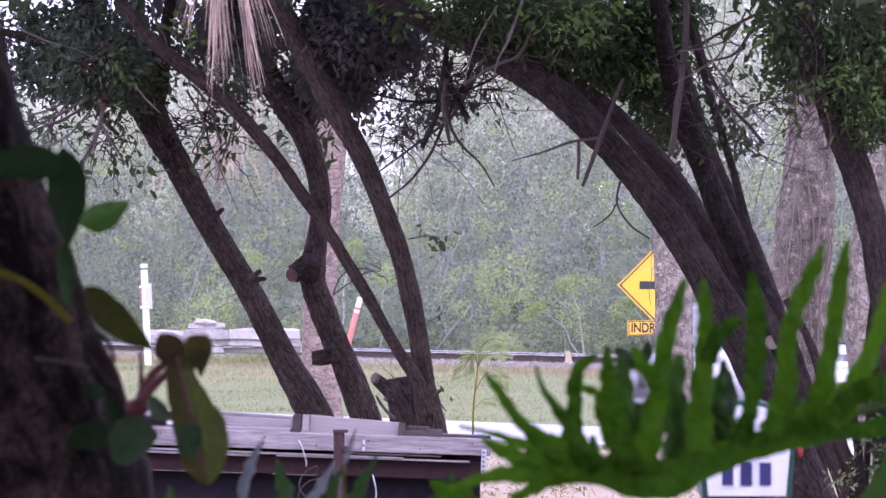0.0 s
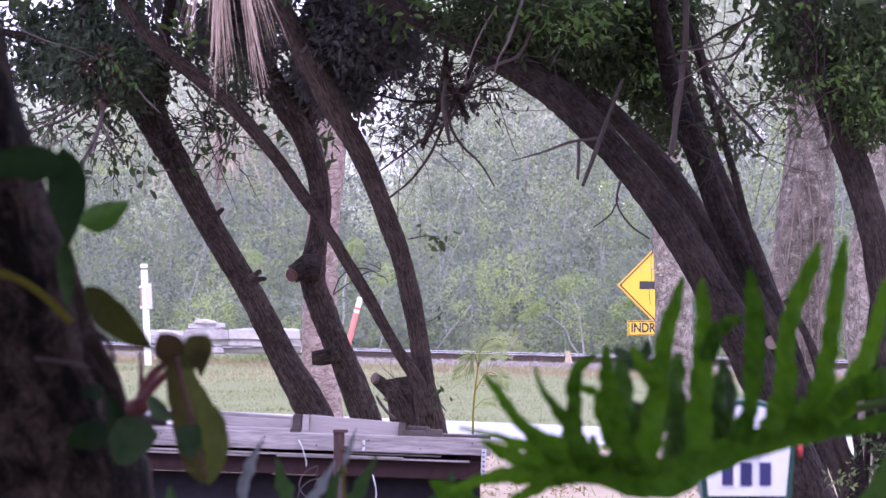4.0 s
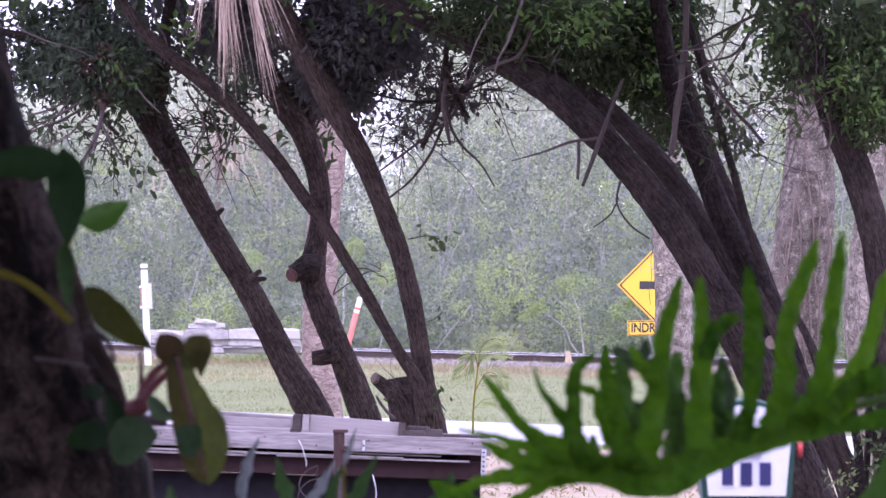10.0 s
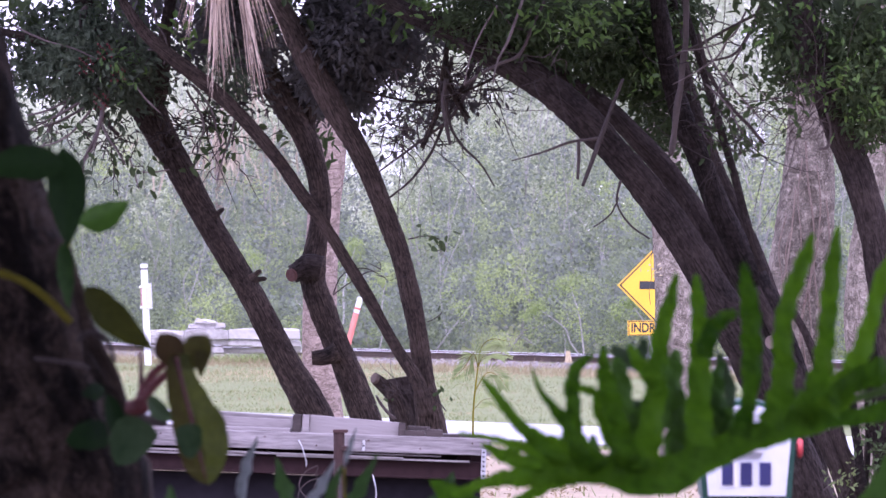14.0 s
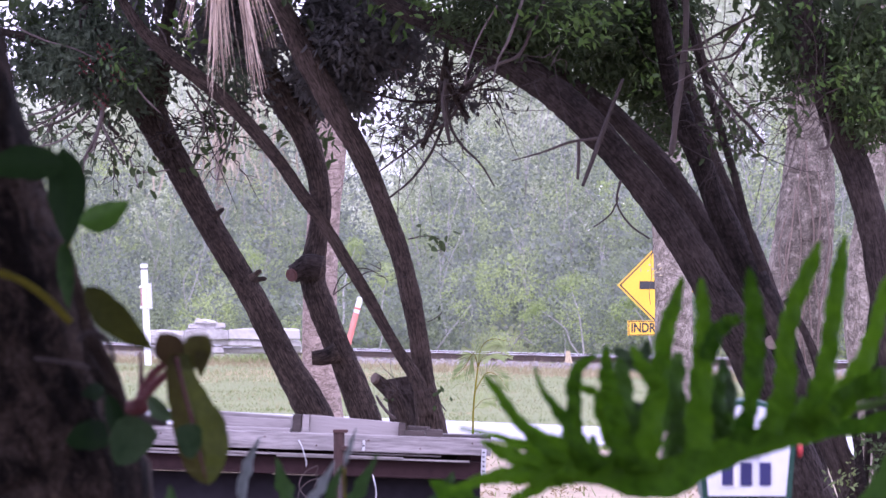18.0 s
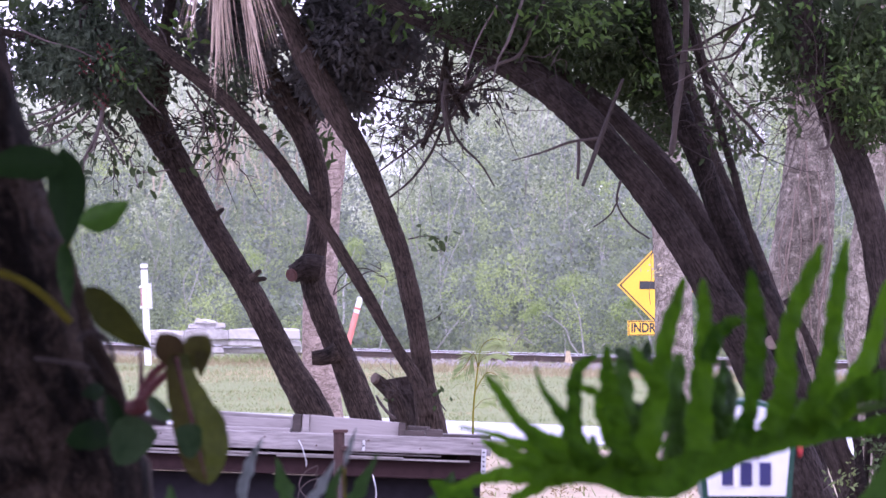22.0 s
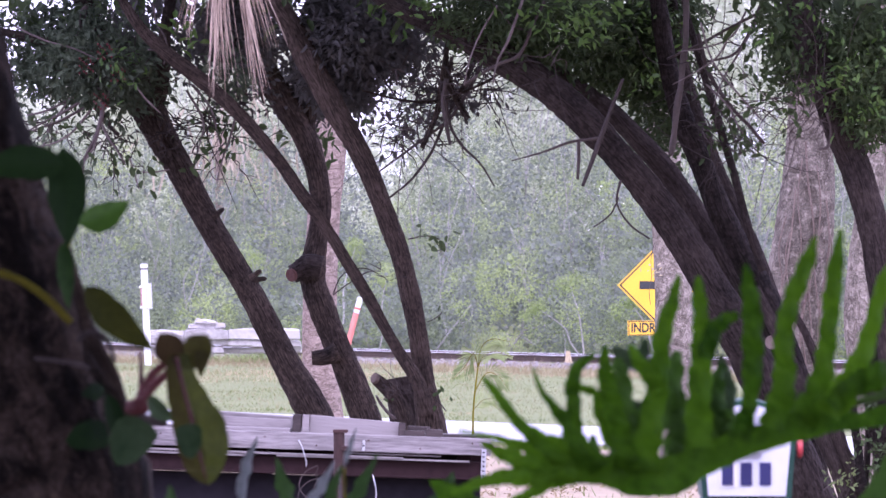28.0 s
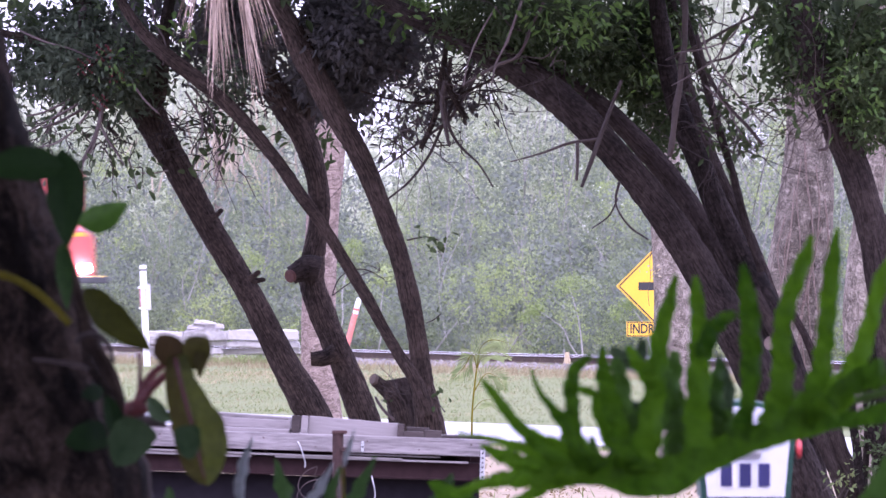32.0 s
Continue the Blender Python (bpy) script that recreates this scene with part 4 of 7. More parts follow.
    ("crown", [((0.527, 48.3, 3.752), (0.35, 0.5, 0.188)), ((0.257, 48, 3.826), (0.294, 0.5, 0.134)), ((0.913, 48.8, 3.708), (0.272, 0.35, 0.217)), ((1.049, 48.8, 3.843), (0.217, 0.4, 0.163)), ((0.774, 48.6, 3.595), (0.135, 0.3, 0.108)), ((1.085, 49, 3.49), (0.13, 0.3, 0.2)), ((0.969, 48.9, 3.492), (0.109, 0.25, 0.109)), ((1.03, 49, 3.27), (0.10, 0.25, 0.09)), ((1.09, 49, 3.17), (0.06, 0.2, 0.08)),
               # The blobs near y 46 are unseen, added to shade the arching stems
               ((0.31, 48, 4.227), (0.695, 1, 0.294)), ((0.9, 46, 4.6), (0.9, 1.2, 0.4)), ((1.5, 46.5, 4.7), (0.8, 1.2, 0.4)), ((0.3, 45.5, 4.6), (0.8, 1.0, 0.35)), ((1.059, 48, 4.254), (0.695, 1, 0.347)), ((0.711, 48, 4.788), (1.016, 1.4, 0.535))], 16000, 0.039, LEAF),
    ("new_leaves", [((0.57, 47.4, 3.813), (0.238, 0.2, 0.106)), ((0.795, 47.4, 3.852), (0.132, 0.2, 0.063)), ((-0.116, 47.4, 3.852), (0.106, 0.2, 0.042)), ((0.517, 47.4, 3.681), (0.053, 0.1, 0.042)), ((1.013, 48.4, 3.673), (0.162, 0.2, 0.162))], 400, 0.044, LEAFLIT),
    ("sprays", [((1.379, 48, 3.265), (0.107, 0.2, 0.107)), ((1.358, 48.2, 3.374), (0.107, 0.2, 0.161))], 150, 0.046, LEAF),
])
twigs(t, o, [((1.294, 47.8, 3.582), (0.186, 0.3, 0.213)), ((0.44, 47.6, 3.632), (0.212, 0.2, 0.133)), ((1.326, 48, 3.238), (0.107, 0.2, 0.134))], 34, 11, 0.22, 0.0035)

for k, (rows, n, size, material) in enumerate((
    ([(0.254, 47.5, 3.868, 0.005), (0.175, 47.5, 3.736, 0.005), (0.122, 47.5, 3.603, 0.004), (0.101, 47.5, 3.497, 0.003)], 4, 0.045, LEAF),
    ([(1.336, 47.4, 3.733, 0.005), (1.283, 47.4, 3.628, 0.005), (1.177, 47.4, 3.554, 0.004), (1.072, 47.4, 3.496, 0.003)], 0, 0, LEAF),
    ([(1.204, 47.4, 3.786, 0.005), (1.262, 47.4, 3.601, 0.005), (1.388, 47.4, 3.443, 0.005), (1.494, 47.4, 3.324, 0.004)], 6, 0.04, LEAF),
    ([(1.415, 47.4, 3.839, 0.005), (1.351, 47.4, 3.723, 0.005), (1.23, 47.4, 3.67, 0.004), (1.098, 47.4, 3.649, 0.003)], 0, 0, LEAF),
    ([(1.481, 47.4, 3.813, 0.005), (1.388, 47.4, 3.654, 0.005), (1.309, 47.4, 3.522, 0.004), (1.262, 47.4, 3.39, 0.003)], 8, 0.04, LEAF),
    ([(0.372, 47.4, 3.892, 0.007), (0.306, 47.4, 3.707, 0.007), (0.253, 47.4, 3.601, 0.005), (0.232, 47.4, 3.496, 0.004)], 0, 0, LEAF),
    ([(1.23, 47.4, 3.496, 0.005), (1.336, 47.4, 3.39, 0.005), (1.388, 47.4, 3.285, 0.004), (1.468, 47.4, 3.2, 0.003)], 14, 0.045, LEAF),
)):
    sprig(t, o, rows, n, size, material, 120 + k)
cut_end(t, o, (1.532, 47.2, 2.294), (-0.2, -0.95, 0.1), 0.034, CUT, "pale sawn end")

t, o = tree("dark-stemmed tree with a low leafy crown", [
    ("trunk", [(2.24, 47, 1.003, 0.105), (2.167, 47, 1.788, 0.092), (2.097, 47, 2.26, 0.084), (2.01, 47, 2.757, 0.076), (1.913, 47, 3.097, 0.073), (1.827, 47, 3.307, 0.071), (1.738, 47, 3.568, 0.071), (1.665, 47, 3.804, 0.063), (1.612, 47, 4.144, 0.052), (1.534, 47, 4.668, 0.034)], BARKR),
    ("trunk", [(2.291, 47.5, 1.037, 0.079), (2.264, 47.5, 2.307, 0.071), (2.185, 47.5, 3.021, 0.066), (2.092, 47.5, 3.365, 0.063), (2, 47.5, 3.736, 0.058), (1.894, 47.5, 4.106, 0.048), (1.815, 47.5, 4.688, 0.032)], BARKR),
    ("branch", [(1.985, 47.2, 1.085, 0.05), (1.874, 47.2, 1.574, 0.038), (1.764, 47.2, 1.86, 0.04), (1.672, 47.2, 2.073, 0.039), (1.567, 47.2, 2.31, 0.034), (1.448, 47.2, 2.547, 0.026)], BARKR),
    ("branch", [(2.04, 47.2, 1.085, 0.046), (1.925, 47.2, 1.620, 0.038), (1.855, 47.2, 1.80, 0.036), (1.812, 47.2, 1.95, 0.032), (1.711, 47.2, 2.284, 0.02), (1.593, 47.2, 2.494, 0.016)], BARKR),
    ("stem", [(1.899, 47.1, 2.049, 0.0184), (1.91, 47.1, 1.918, 0.021), (1.928, 47.1, 1.786, 0.021), (1.941, 47.1, 1.655, 0.0236), (1.957, 47.1, 1.524, 0.0262), (1.967, 47.1, 1.026, 0.0315)], BARKR),
    ("stem", [(1.985, 47.4, 2.044, 0.0132), (1.988, 47.4, 1.886, 0.0158), (1.98, 47.4, 1.727, 0.0158), (1.972, 47.4, 1.595, 0.0185), (1.996, 47.4, 1.028, 0.0238)], BARKR),
    ("stem", [(2.034, 47.3, 2.072, 0.0105), (2.023, 47.3, 1.888, 0.0105), (2.018, 47.3, 1.703, 0.0132), (2.044, 47.3, 1.032, 0.0184)], BARKR),
    ("branch", [(2.176, 47.3, 1.082, 0.079), (2.091, 47.3, 1.651, 0.068), (2.034, 47.3, 1.94, 0.061), (2.012, 47.3, 2.204, 0.053), (2.049, 47.3, 2.572, 0.045), (2.097, 47.3, 2.889, 0.037)], BARKR),
    ("branch", [(1.735, 46.8, 3.19, 0.006), (1.775, 46.8, 3.20, 0.008), (1.79, 46.8, 3.27, 0.007), (1.77, 46.8, 3.356, 0.007)], TWIG),
], [
    ("crown", [((1.754, 47.3, 3.758), (0.237, 0.5, 0.184)), ((1.975, 46.9, 3.593), (0.209, 0.5, 0.287)), ((1.685, 47.2, 3.598), (0.131, 0.3, 0.118)), ((1.988, 46.9, 3.332), (0.118, 0.35, 0.131)), ((1.593, 47.2, 3.756), (0.105, 0.3, 0.158)),
               ((1.822, 47, 4.196), (0.628, 1, 0.34)), ((1.874, 47, 4.746), (0.785, 1.2, 0.523)), ((2.345, 47, 3.725), (0.314, 0.8, 0.393))], 13500, 0.038, LEAF),
    ("new_leaves", [((1.902, 46.4, 3.429), (0.155, 0.25, 0.181)), ((1.566, 46.4, 3.791), (0.129, 0.2, 0.103)), ((1.966, 46.4, 3.636), (0.129, 0.2, 0.207)), ((1.979, 46.4, 3.248), (0.065, 0.1, 0.052)), ((1.728, 46.6, 3.562), (0.13, 0.2, 0.13))], 190, 0.040, LEAFLIT),
    ("sprays", [((1.511, 46.7, 3.485), (0.065, 0.15, 0.104)), ((1.628, 46.7, 3.329), (0.078, 0.15, 0.104)), ((1.524, 46.7, 3.797), (0.104, 0.2, 0.13))], 230, 0.05, LEAF),
])
tagged(leaf_cloud("undergrowth", [((2.0 - o.x, 46.9 - o.y, 1.93 - o.z), (0.06, 0.15, 0.12)), ((2.03 - o.x, 46.8 - o.y, 1.75 - o.z), (0.05, 0.15, 0.12))], 150, 0.034, LEAF, t, 33), kind="stuff")
for k, rows in enumerate(([(1.76, 46.9, 1.613, 0.0031), (1.797, 46.9, 1.644, 0.0026), (1.823, 46.9, 1.665, 0.0026), (1.844, 46.9, 1.67, 0.0021)], [(1.86, 46.9, 1.582, 0.0031), (1.883, 46.9, 1.629, 0.0026), (1.886, 46.9, 1.673, 0.0026), (1.878, 46.9, 1.712, 0.0021)], [(1.818, 46.9, 1.569, 0.0031), (1.854, 46.9, 1.613, 0.0026), (1.87, 46.9, 1.634, 0.0021)])):
    sprig(t, o, rows, 14, 0.026, SEEDLEAF, 140 + k, TWIG)
twigs(t, o, [((1.658, 46.8, 3.356), (0.156, 0.2, 0.156))], 24, 12, 0.25, 0.003)


# ---- palms ----
def palm(rows, material, label, seed, fronds=9, leaf=LEAF, rise=0.25, lump=0.008):
    b = rows[0]
    z0 = land(b[0] * 0.912 + b[1] * 0.41)
    p = empty("palm_tree", (b[0], b[1], z0), label=label, category="palm tree", group="palms by the road")
    rel = [(x - b[0], y - b[1], z - z0, r) for x, y, z, r in rows]
    rel[0] = (rel[0][0], rel[0][1], -0.1, rel[0][3])
    limb("trunk", rel, material, p, seg=26, per=14, lump=lump, seed=seed)
    rng = np.random.RandomState(seed)
    top = np.array(rel[-1][:3])
    for k in range(fronds):
        a, up = k * 2.4 + rng.rand(), rise + 0.7 * rng.rand()
        way = np.array([math.cos(a) * (1 - 0.4 * up), math.sin(a) * (1 - 0.4 * up), up])
        hub = top + way * 0.9
        vs, fs = [], []
        for i in range(22):
            g = (i - 10.5) / 10.5 * 1.9
            side = np.cross(way, (0, 0, 1.0))
            side /= np.linalg.norm(side)
            d = way * math.cos(g) + side * math.sin(g)
            L, n = 0.9 * (1 - 0.12 * abs(g)), np.cross(d, way + 0.01)
            n = n / (np.linalg.norm(n) + 1e-6) * 0.03
            o = len(vs)
            vs += [hub, hub + d * L * 0.5 + n, hub + d * L + np.array([0, 0, -0.35 * L]), hub + d * L * 0.5 - n]
            fs += [(o, o + 1, o + 2), (o, o + 2, o + 3)]
        fr = limb("leaf_stalk", [(*top, 0.03), (*(top + way * 0.45), 0.02), (*hub, 0.012)], PHILORIB, p, seg=6, per=3)
        put("fan_leaf", mesh_of("fan_leaf", vs, fs, leaf), fr)
    return p


palm([(-0.89, 85, 0.853, 0.17), (-0.989, 85, 1.279, 0.156), (-1.032, 85, 1.847, 0.147), (-1.027, 85, 2.415, 0.142), (-0.999, 85, 2.983, 0.137), (-0.966, 85, 3.362, 0.142), (-0.947, 85, 3.693, 0.147), (-0.928, 85, 4.308, 0.142), (-0.909, 85, 5.066, 0.142), (-0.89, 85, 6.296, 0.137)], PALMBARK, "cabbage palm with a straight pinkish-grey trunk", 2)
palm([(2.113, 62, 0.785, 0.221), (2.141, 62, 1.821, 0.204), (2.161, 62, 2.304, 0.193), (2.175, 62, 2.58, 0.19), (2.21, 62, 2.856, 0.18), (2.234, 62, 3.167, 0.159), (2.234, 62, 3.478, 0.131), (2.224, 62, 3.892, 0.121), (2.21, 62, 4.583, 0.117), (2.196, 62, 5.688, 0.11)], PALMOLD, "stout cabbage palm trunk wrapped in dry roots", 5)
sign_palm = palm([(1.771, 75, 0.953, 0.15), (1.712, 75, 1.872, 0.142), (1.704, 75, 2.373, 0.138), (1.679, 75, 2.749, 0.129), (1.646, 75, 3.167, 0.125), (1.612, 75, 3.793, 0.125), (1.591, 75, 4.545, 0.121), (1.57, 75, 5.715, 0.117)], PALMOLD, "cabbage palm trunk with pale blotchy bark", 8)
palm([(2.62, 60, 0.782, 0.124), (2.54, 60, 1.784, 0.114), (2.475, 60, 2.252, 0.104), (2.479, 60, 2.62, 0.087), (2.526, 60, 2.987, 0.08), (2.579, 60, 3.522, 0.077), (2.626, 60, 4.257, 0.074), (2.66, 60, 5.192, 0.07)], PALMOLD, "leaning cabbage palm with old leaf bases", 9)

far_palm = palm([(-6.38, 292, 0.0, 0.15), (-6.38, 292, 0.9, 0.15), (-6.40, 292, 2.4, 0.14), (-6.42, 292, 4.0, 0.13), (-6.43, 292, 5.9, 0.13)], PALMBARK, "distant cabbage palm with dry hanging fronds", 14, 0)
tagged(leaf_cloud("dry_skirt", [((-0.1, -0.6, 5.2), (0.35, 0.3, 0.4)), ((1.1, -0.5, 4.8), (0.25, 0.3, 0.3)), ((0.5, -0.5, 5.5), (0.5, 0.3, 0.25))], 330, 0.75, DRYSKIRT, far_palm, 15, slim=0.07, droop=2.4), kind="stuff")

sprig(sign_palm, sign_palm.location, [(1.547, 74.3, 2.749, 0.003), (1.523, 74.3, 2.625, 0.002), (1.527, 74.3, 2.501, 0.002), (1.51, 74.3, 2.398, 0.002), (1.519, 74.3, 2.294, 0.002)], 14, 0.03, WEED, 200, TWIG)


def roots(rows, material, label):
    """Dry aerial roots and vines clinging to the stout palm."""
    b = rows[0][0]
    t = empty("aerial_roots", (b[0], b[1], b[2]), label=label, category="roots")
    for k, r in enumerate(rows):
        limb("root", [(x - b[0], y - b[1], z - b[2], w * 0.6) for x, y, z, w in r], material, t, seg=6, per=5, lump=0.1, seed=k)


roots([[(2.137, 61.8, 0.791, 0.014), (2.161, 61.8, 1.824, 0.014), (2.189, 61.8, 2.305, 0.014), (2.244, 61.8, 2.581, 0.012), (2.258, 61.8, 2.856, 0.012), (2.223, 61.8, 3.131, 0.012), (2.209, 61.8, 3.372, 0.009)],
       [(2.086, 61.8, 0.791, 0.012), (2.065, 61.8, 1.824, 0.012), (2.037, 61.8, 2.305, 0.012), (2.092, 61.8, 2.615, 0.01), (2.127, 61.8, 2.856, 0.01), (2.148, 61.8, 3.097, 0.007)],
       [(2.258, 61.8, 0.791, 0.012), (2.278, 61.8, 1.824, 0.012), (2.292, 61.8, 2.305, 0.012), (2.333, 61.8, 2.581, 0.012), (2.354, 61.8, 2.787, 0.01), (2.333, 61.8, 3.028, 0.009)],
       [(2.206, 61.8, 0.791, 0.01), (2.223, 61.8, 1.755, 0.01), (2.189, 61.8, 2.168, 0.01), (2.113, 61.8, 2.443, 0.009), (2.086, 61.8, 2.684, 0.009), (2.127, 61.8, 2.856, 0.007)],
       [(2.326, 61.8, 0.791, 0.01), (2.313, 61.8, 1.617, 0.01), (2.333, 61.8, 2.03, 0.01), (2.285, 61.8, 2.374, 0.009), (2.258, 61.8, 2.684, 0.009), (2.313, 61.8, 2.856, 0.007)],
       [(2.113, 61.8, 0.791, 0.012), (2.106, 61.8, 1.617, 0.012), (2.079, 61.8, 2.03, 0.01), (2.024, 61.8, 2.305, 0.01), (2.065, 61.8, 2.512, 0.009), (2.044, 61.8, 2.718, 0.009), (2.092, 61.8, 2.925, 0.007)],
       [(2.223, 61.8, 0.791, 0.01), (2.251, 61.8, 2.03, 0.01), (2.23, 61.8, 2.443, 0.01), (2.278, 61.8, 2.718, 0.009), (2.299, 61.8, 2.994, 0.009), (2.278, 61.8, 3.235, 0.007)],
       [(2.161, 61.8, 1.135, 0.009), (2.127, 61.8, 2.099, 0.009), (2.154, 61.8, 2.443, 0.009), (2.182, 61.8, 2.753, 0.009), (2.161, 61.8, 3.028, 0.007), (2.189, 61.8, 3.269, 0.007)],
       [(2.292, 61.8, 1.135, 0.01), (2.347, 61.8, 2.168, 0.01), (2.32, 61.8, 2.443, 0.009), (2.368, 61.8, 2.684, 0.009), (2.347, 61.8, 2.856, 0.007)]], PALMBARK, "dry twisted aerial roots on the stout palm trunk")


# ---- thicket behind the railway ----
def thicket():
    rng = np.random.RandomState(21)
    front, inner, back, shrubs, stems = [], [], [], [], []
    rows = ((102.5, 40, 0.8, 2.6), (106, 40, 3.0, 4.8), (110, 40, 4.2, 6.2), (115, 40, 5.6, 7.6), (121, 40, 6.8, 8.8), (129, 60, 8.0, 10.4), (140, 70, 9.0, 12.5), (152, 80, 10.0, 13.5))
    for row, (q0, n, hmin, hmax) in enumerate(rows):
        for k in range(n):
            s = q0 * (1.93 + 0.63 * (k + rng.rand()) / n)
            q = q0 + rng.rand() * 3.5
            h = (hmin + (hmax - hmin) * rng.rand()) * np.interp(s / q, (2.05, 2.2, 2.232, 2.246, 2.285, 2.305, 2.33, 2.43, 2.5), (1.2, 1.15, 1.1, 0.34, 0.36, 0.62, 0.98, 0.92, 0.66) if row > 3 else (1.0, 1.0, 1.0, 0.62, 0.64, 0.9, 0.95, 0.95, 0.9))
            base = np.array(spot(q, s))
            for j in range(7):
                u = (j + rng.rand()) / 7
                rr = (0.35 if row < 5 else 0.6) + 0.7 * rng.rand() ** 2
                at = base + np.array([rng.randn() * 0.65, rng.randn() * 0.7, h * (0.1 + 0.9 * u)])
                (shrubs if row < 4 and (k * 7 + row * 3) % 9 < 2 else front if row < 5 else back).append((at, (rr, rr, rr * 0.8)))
                if row < 2 or (row < 5 and rng.rand() < 0.5):
                    inner.append((at + np.array([0.5, 1.2, 0]), (rr * 1.2, rr * 1.2, rr * 1.0)))
            if row < 5:
                a = rng.randn(2) * 0.7
                top = base + np.array([a[0], a[1], h * (0.75 + 0.35 * rng.rand())])
                mid = base * 0.5 + top * 0.5 + rng.randn(3) * 0.2
                stems.append([(*base, 0.026), (*(base * 0.75 + top * 0.25 + rng.randn(3) * 0.2), 0.022), (*mid, 0.017), (*(mid * 0.5 + top * 0.5 + rng.randn(3) * 0.15), 0.012), (*top, 0.006)])
                tip = top + np.array([rng.randn() * 0.5, -0.3, 0.2 + 0.4 * rng.rand()])
                stems.append([(*mid, 0.018), (*(mid * 0.5 + tip * 0.5 + rng.randn(3) * 0.1), 0.014), (*tip, 0.006)])
    flank = []
    for side in (1.62, 2.56):
        for k in range(90):
            q = 102.5 + 44 * rng.rand()
            h = 1.5 + (q - 102.5) * 0.22
            at = np.array(spot(q, q * (side + 0.31 * rng.rand())))
            flank += [(at + np.array([rng.randn(), rng.randn(), h * u]), (1.3, 1.3, 1.0)) for u in (0.2, 0.5, 0.8)]
    w = empty("thicket", spot(103, 200), label="hazy grey-green thicket of low trees behind the railway", category="woods", kind="stuff")
    o = np.array(w.location)
    tagged(leaf_cloud("foliage", [(c - o, r) for c, r in front], 520000, 0.056, WOODLEAF, w, 31, plain=True, shell=0.8, slim=0.6, droop=0.1, outward=2.6), kind="stuff")
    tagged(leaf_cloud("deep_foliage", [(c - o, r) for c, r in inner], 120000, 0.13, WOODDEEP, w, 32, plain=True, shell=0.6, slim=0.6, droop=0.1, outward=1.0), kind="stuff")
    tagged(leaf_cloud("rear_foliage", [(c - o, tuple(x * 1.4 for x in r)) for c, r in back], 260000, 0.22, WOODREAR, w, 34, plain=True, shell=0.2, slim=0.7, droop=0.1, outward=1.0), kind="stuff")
    tagged(leaf_cloud("shrub_foliage", [(c - o, r) for c, r in shrubs], 115000, 0.056, WOODLIT, w, 33, plain=True, shell=0.7, slim=0.6, droop=0.1, outward=2.6), kind="stuff")
    tagged(leaf_cloud("flank_foliage", [(c - o, r) for c, r in flank], 60000, 0.3, WOODLEAF, w, 35, plain=True, shell=0.4, slim=0.6, droop=0.1), kind="stuff")
    # slender pale saplings at the front of the wood
    for k, (x0, z1, lean, r) in enumerate(((3.37, 1.75, -0.36, 0.35), (3.30, 1.15, -1.05, 0.2), (-1.6, 1.9, 0.2, 0.3), (-4.6, 2.3, -0.3, 0.3), (5.0, 1.3, -0.6, 0.2), (-2.7, 2.6, 0.5, 0.25))):
        y0 = (102.3 - 0.912 * x0) / 0.41
        rows = [(x0, y0, -0.05, 0.021), (x0 + lean * 0.3 + 0.05, y0, z1 * 0.3, 0.019), (x0 + lean * 0.4, y0, z1 * 0.6, 0.015), (x0 + lean, y0 + 0.1, z1, 0.008)]
        limb("sapling_stem", [(x - o[0], y - o[1], z - o[2], q) for x, y, z, q in rows], WOODTWIG, w, seg=6, per=5, lump=0.05, seed=k)
        at = np.array([x0 + lean, y0 + 0.1, z1]) - o
        tagged(leaf_cloud("sapling_leaves", [(at, (r, r, r * 0.7)), (at + np.array([-0.3, 0, -0.2]), (r * 0.7, r * 0.6, r * 0.5))], 700, 0.06, WOODLIT, w, 36 + k, plain=True, slim=0.5), kind="stuff")
    v, f, uv = join_tubes([[(x - o[0], y - o[1], z - o[2], r) for x, y, z, r in st] for st in stems], 5, 3, 0.05)
    tagged(put("stems", mesh_of("stems", v, f, WOODTWIG, uv, True), w), kind="stuff")


thicket()


# ---- things along the road ----
def letters(text, height, at, parent, material, name="lettering", slim=0.78):
    cu = bpy.data.curves.new(name, "FONT")
    cu.body, cu.size, cu.extrude, cu.offset = text, height * 1.38, 0.002, 0.006
    cu.align_x, cu.align_y = "LEFT", "CENTER"
    ob = new(name, cu)
    bpy.context.view_layer.update()
    me = bpy.data.meshes.new_from_object(ob.evaluated_get(bpy.context.evaluated_depsgraph_get()))
    bpy.data.objects.remove(ob)
    me.transform(Matrix.Diagonal((slim, 1, 1, 1)))
    me.materials.clear()
    me.materials.append(material)
    return put(name, me, parent, m=pose(*at, 90, 0, 0))


def plate(w, h, d, at, bevel, m=None):
    return box((w, d, h), at, bevel, m)


def road_sign():
    x, y, z = (3.374, 159, 2.062)
    g = land(x * 0.912 + y * 0.41)
    s = empty("road_sign", (x, y, g), 4, label="yellow diamond warning sign with a black junction symbol and name plate", category="road sign")
    c = z - g
    half = 0.645
    turn = Matrix.Translation((0, -0.03, c)) @ Matrix.Rotation(radians(45), 4, "Y")
    face = part("panel", box((0.914, 0.006, 0.914), m=turn), YELLOW, s)
    for a in range(4):
        m = turn @ Matrix.Rotation(radians(90 * a), 4, "Y") @ Matrix.Translation((0, -0.005, 0.425))
        part("border", box((0.87, 0.004, 0.02), m=m), BLACK, face)
    part("symbol", box((0.115, 0.004, 0.80), (0.02, -0.0355, c)), BLACK, face)
    part("symbol", box((0.26, 0.004, 0.125), (-0.169, -0.0355, c)), BLACK, face)
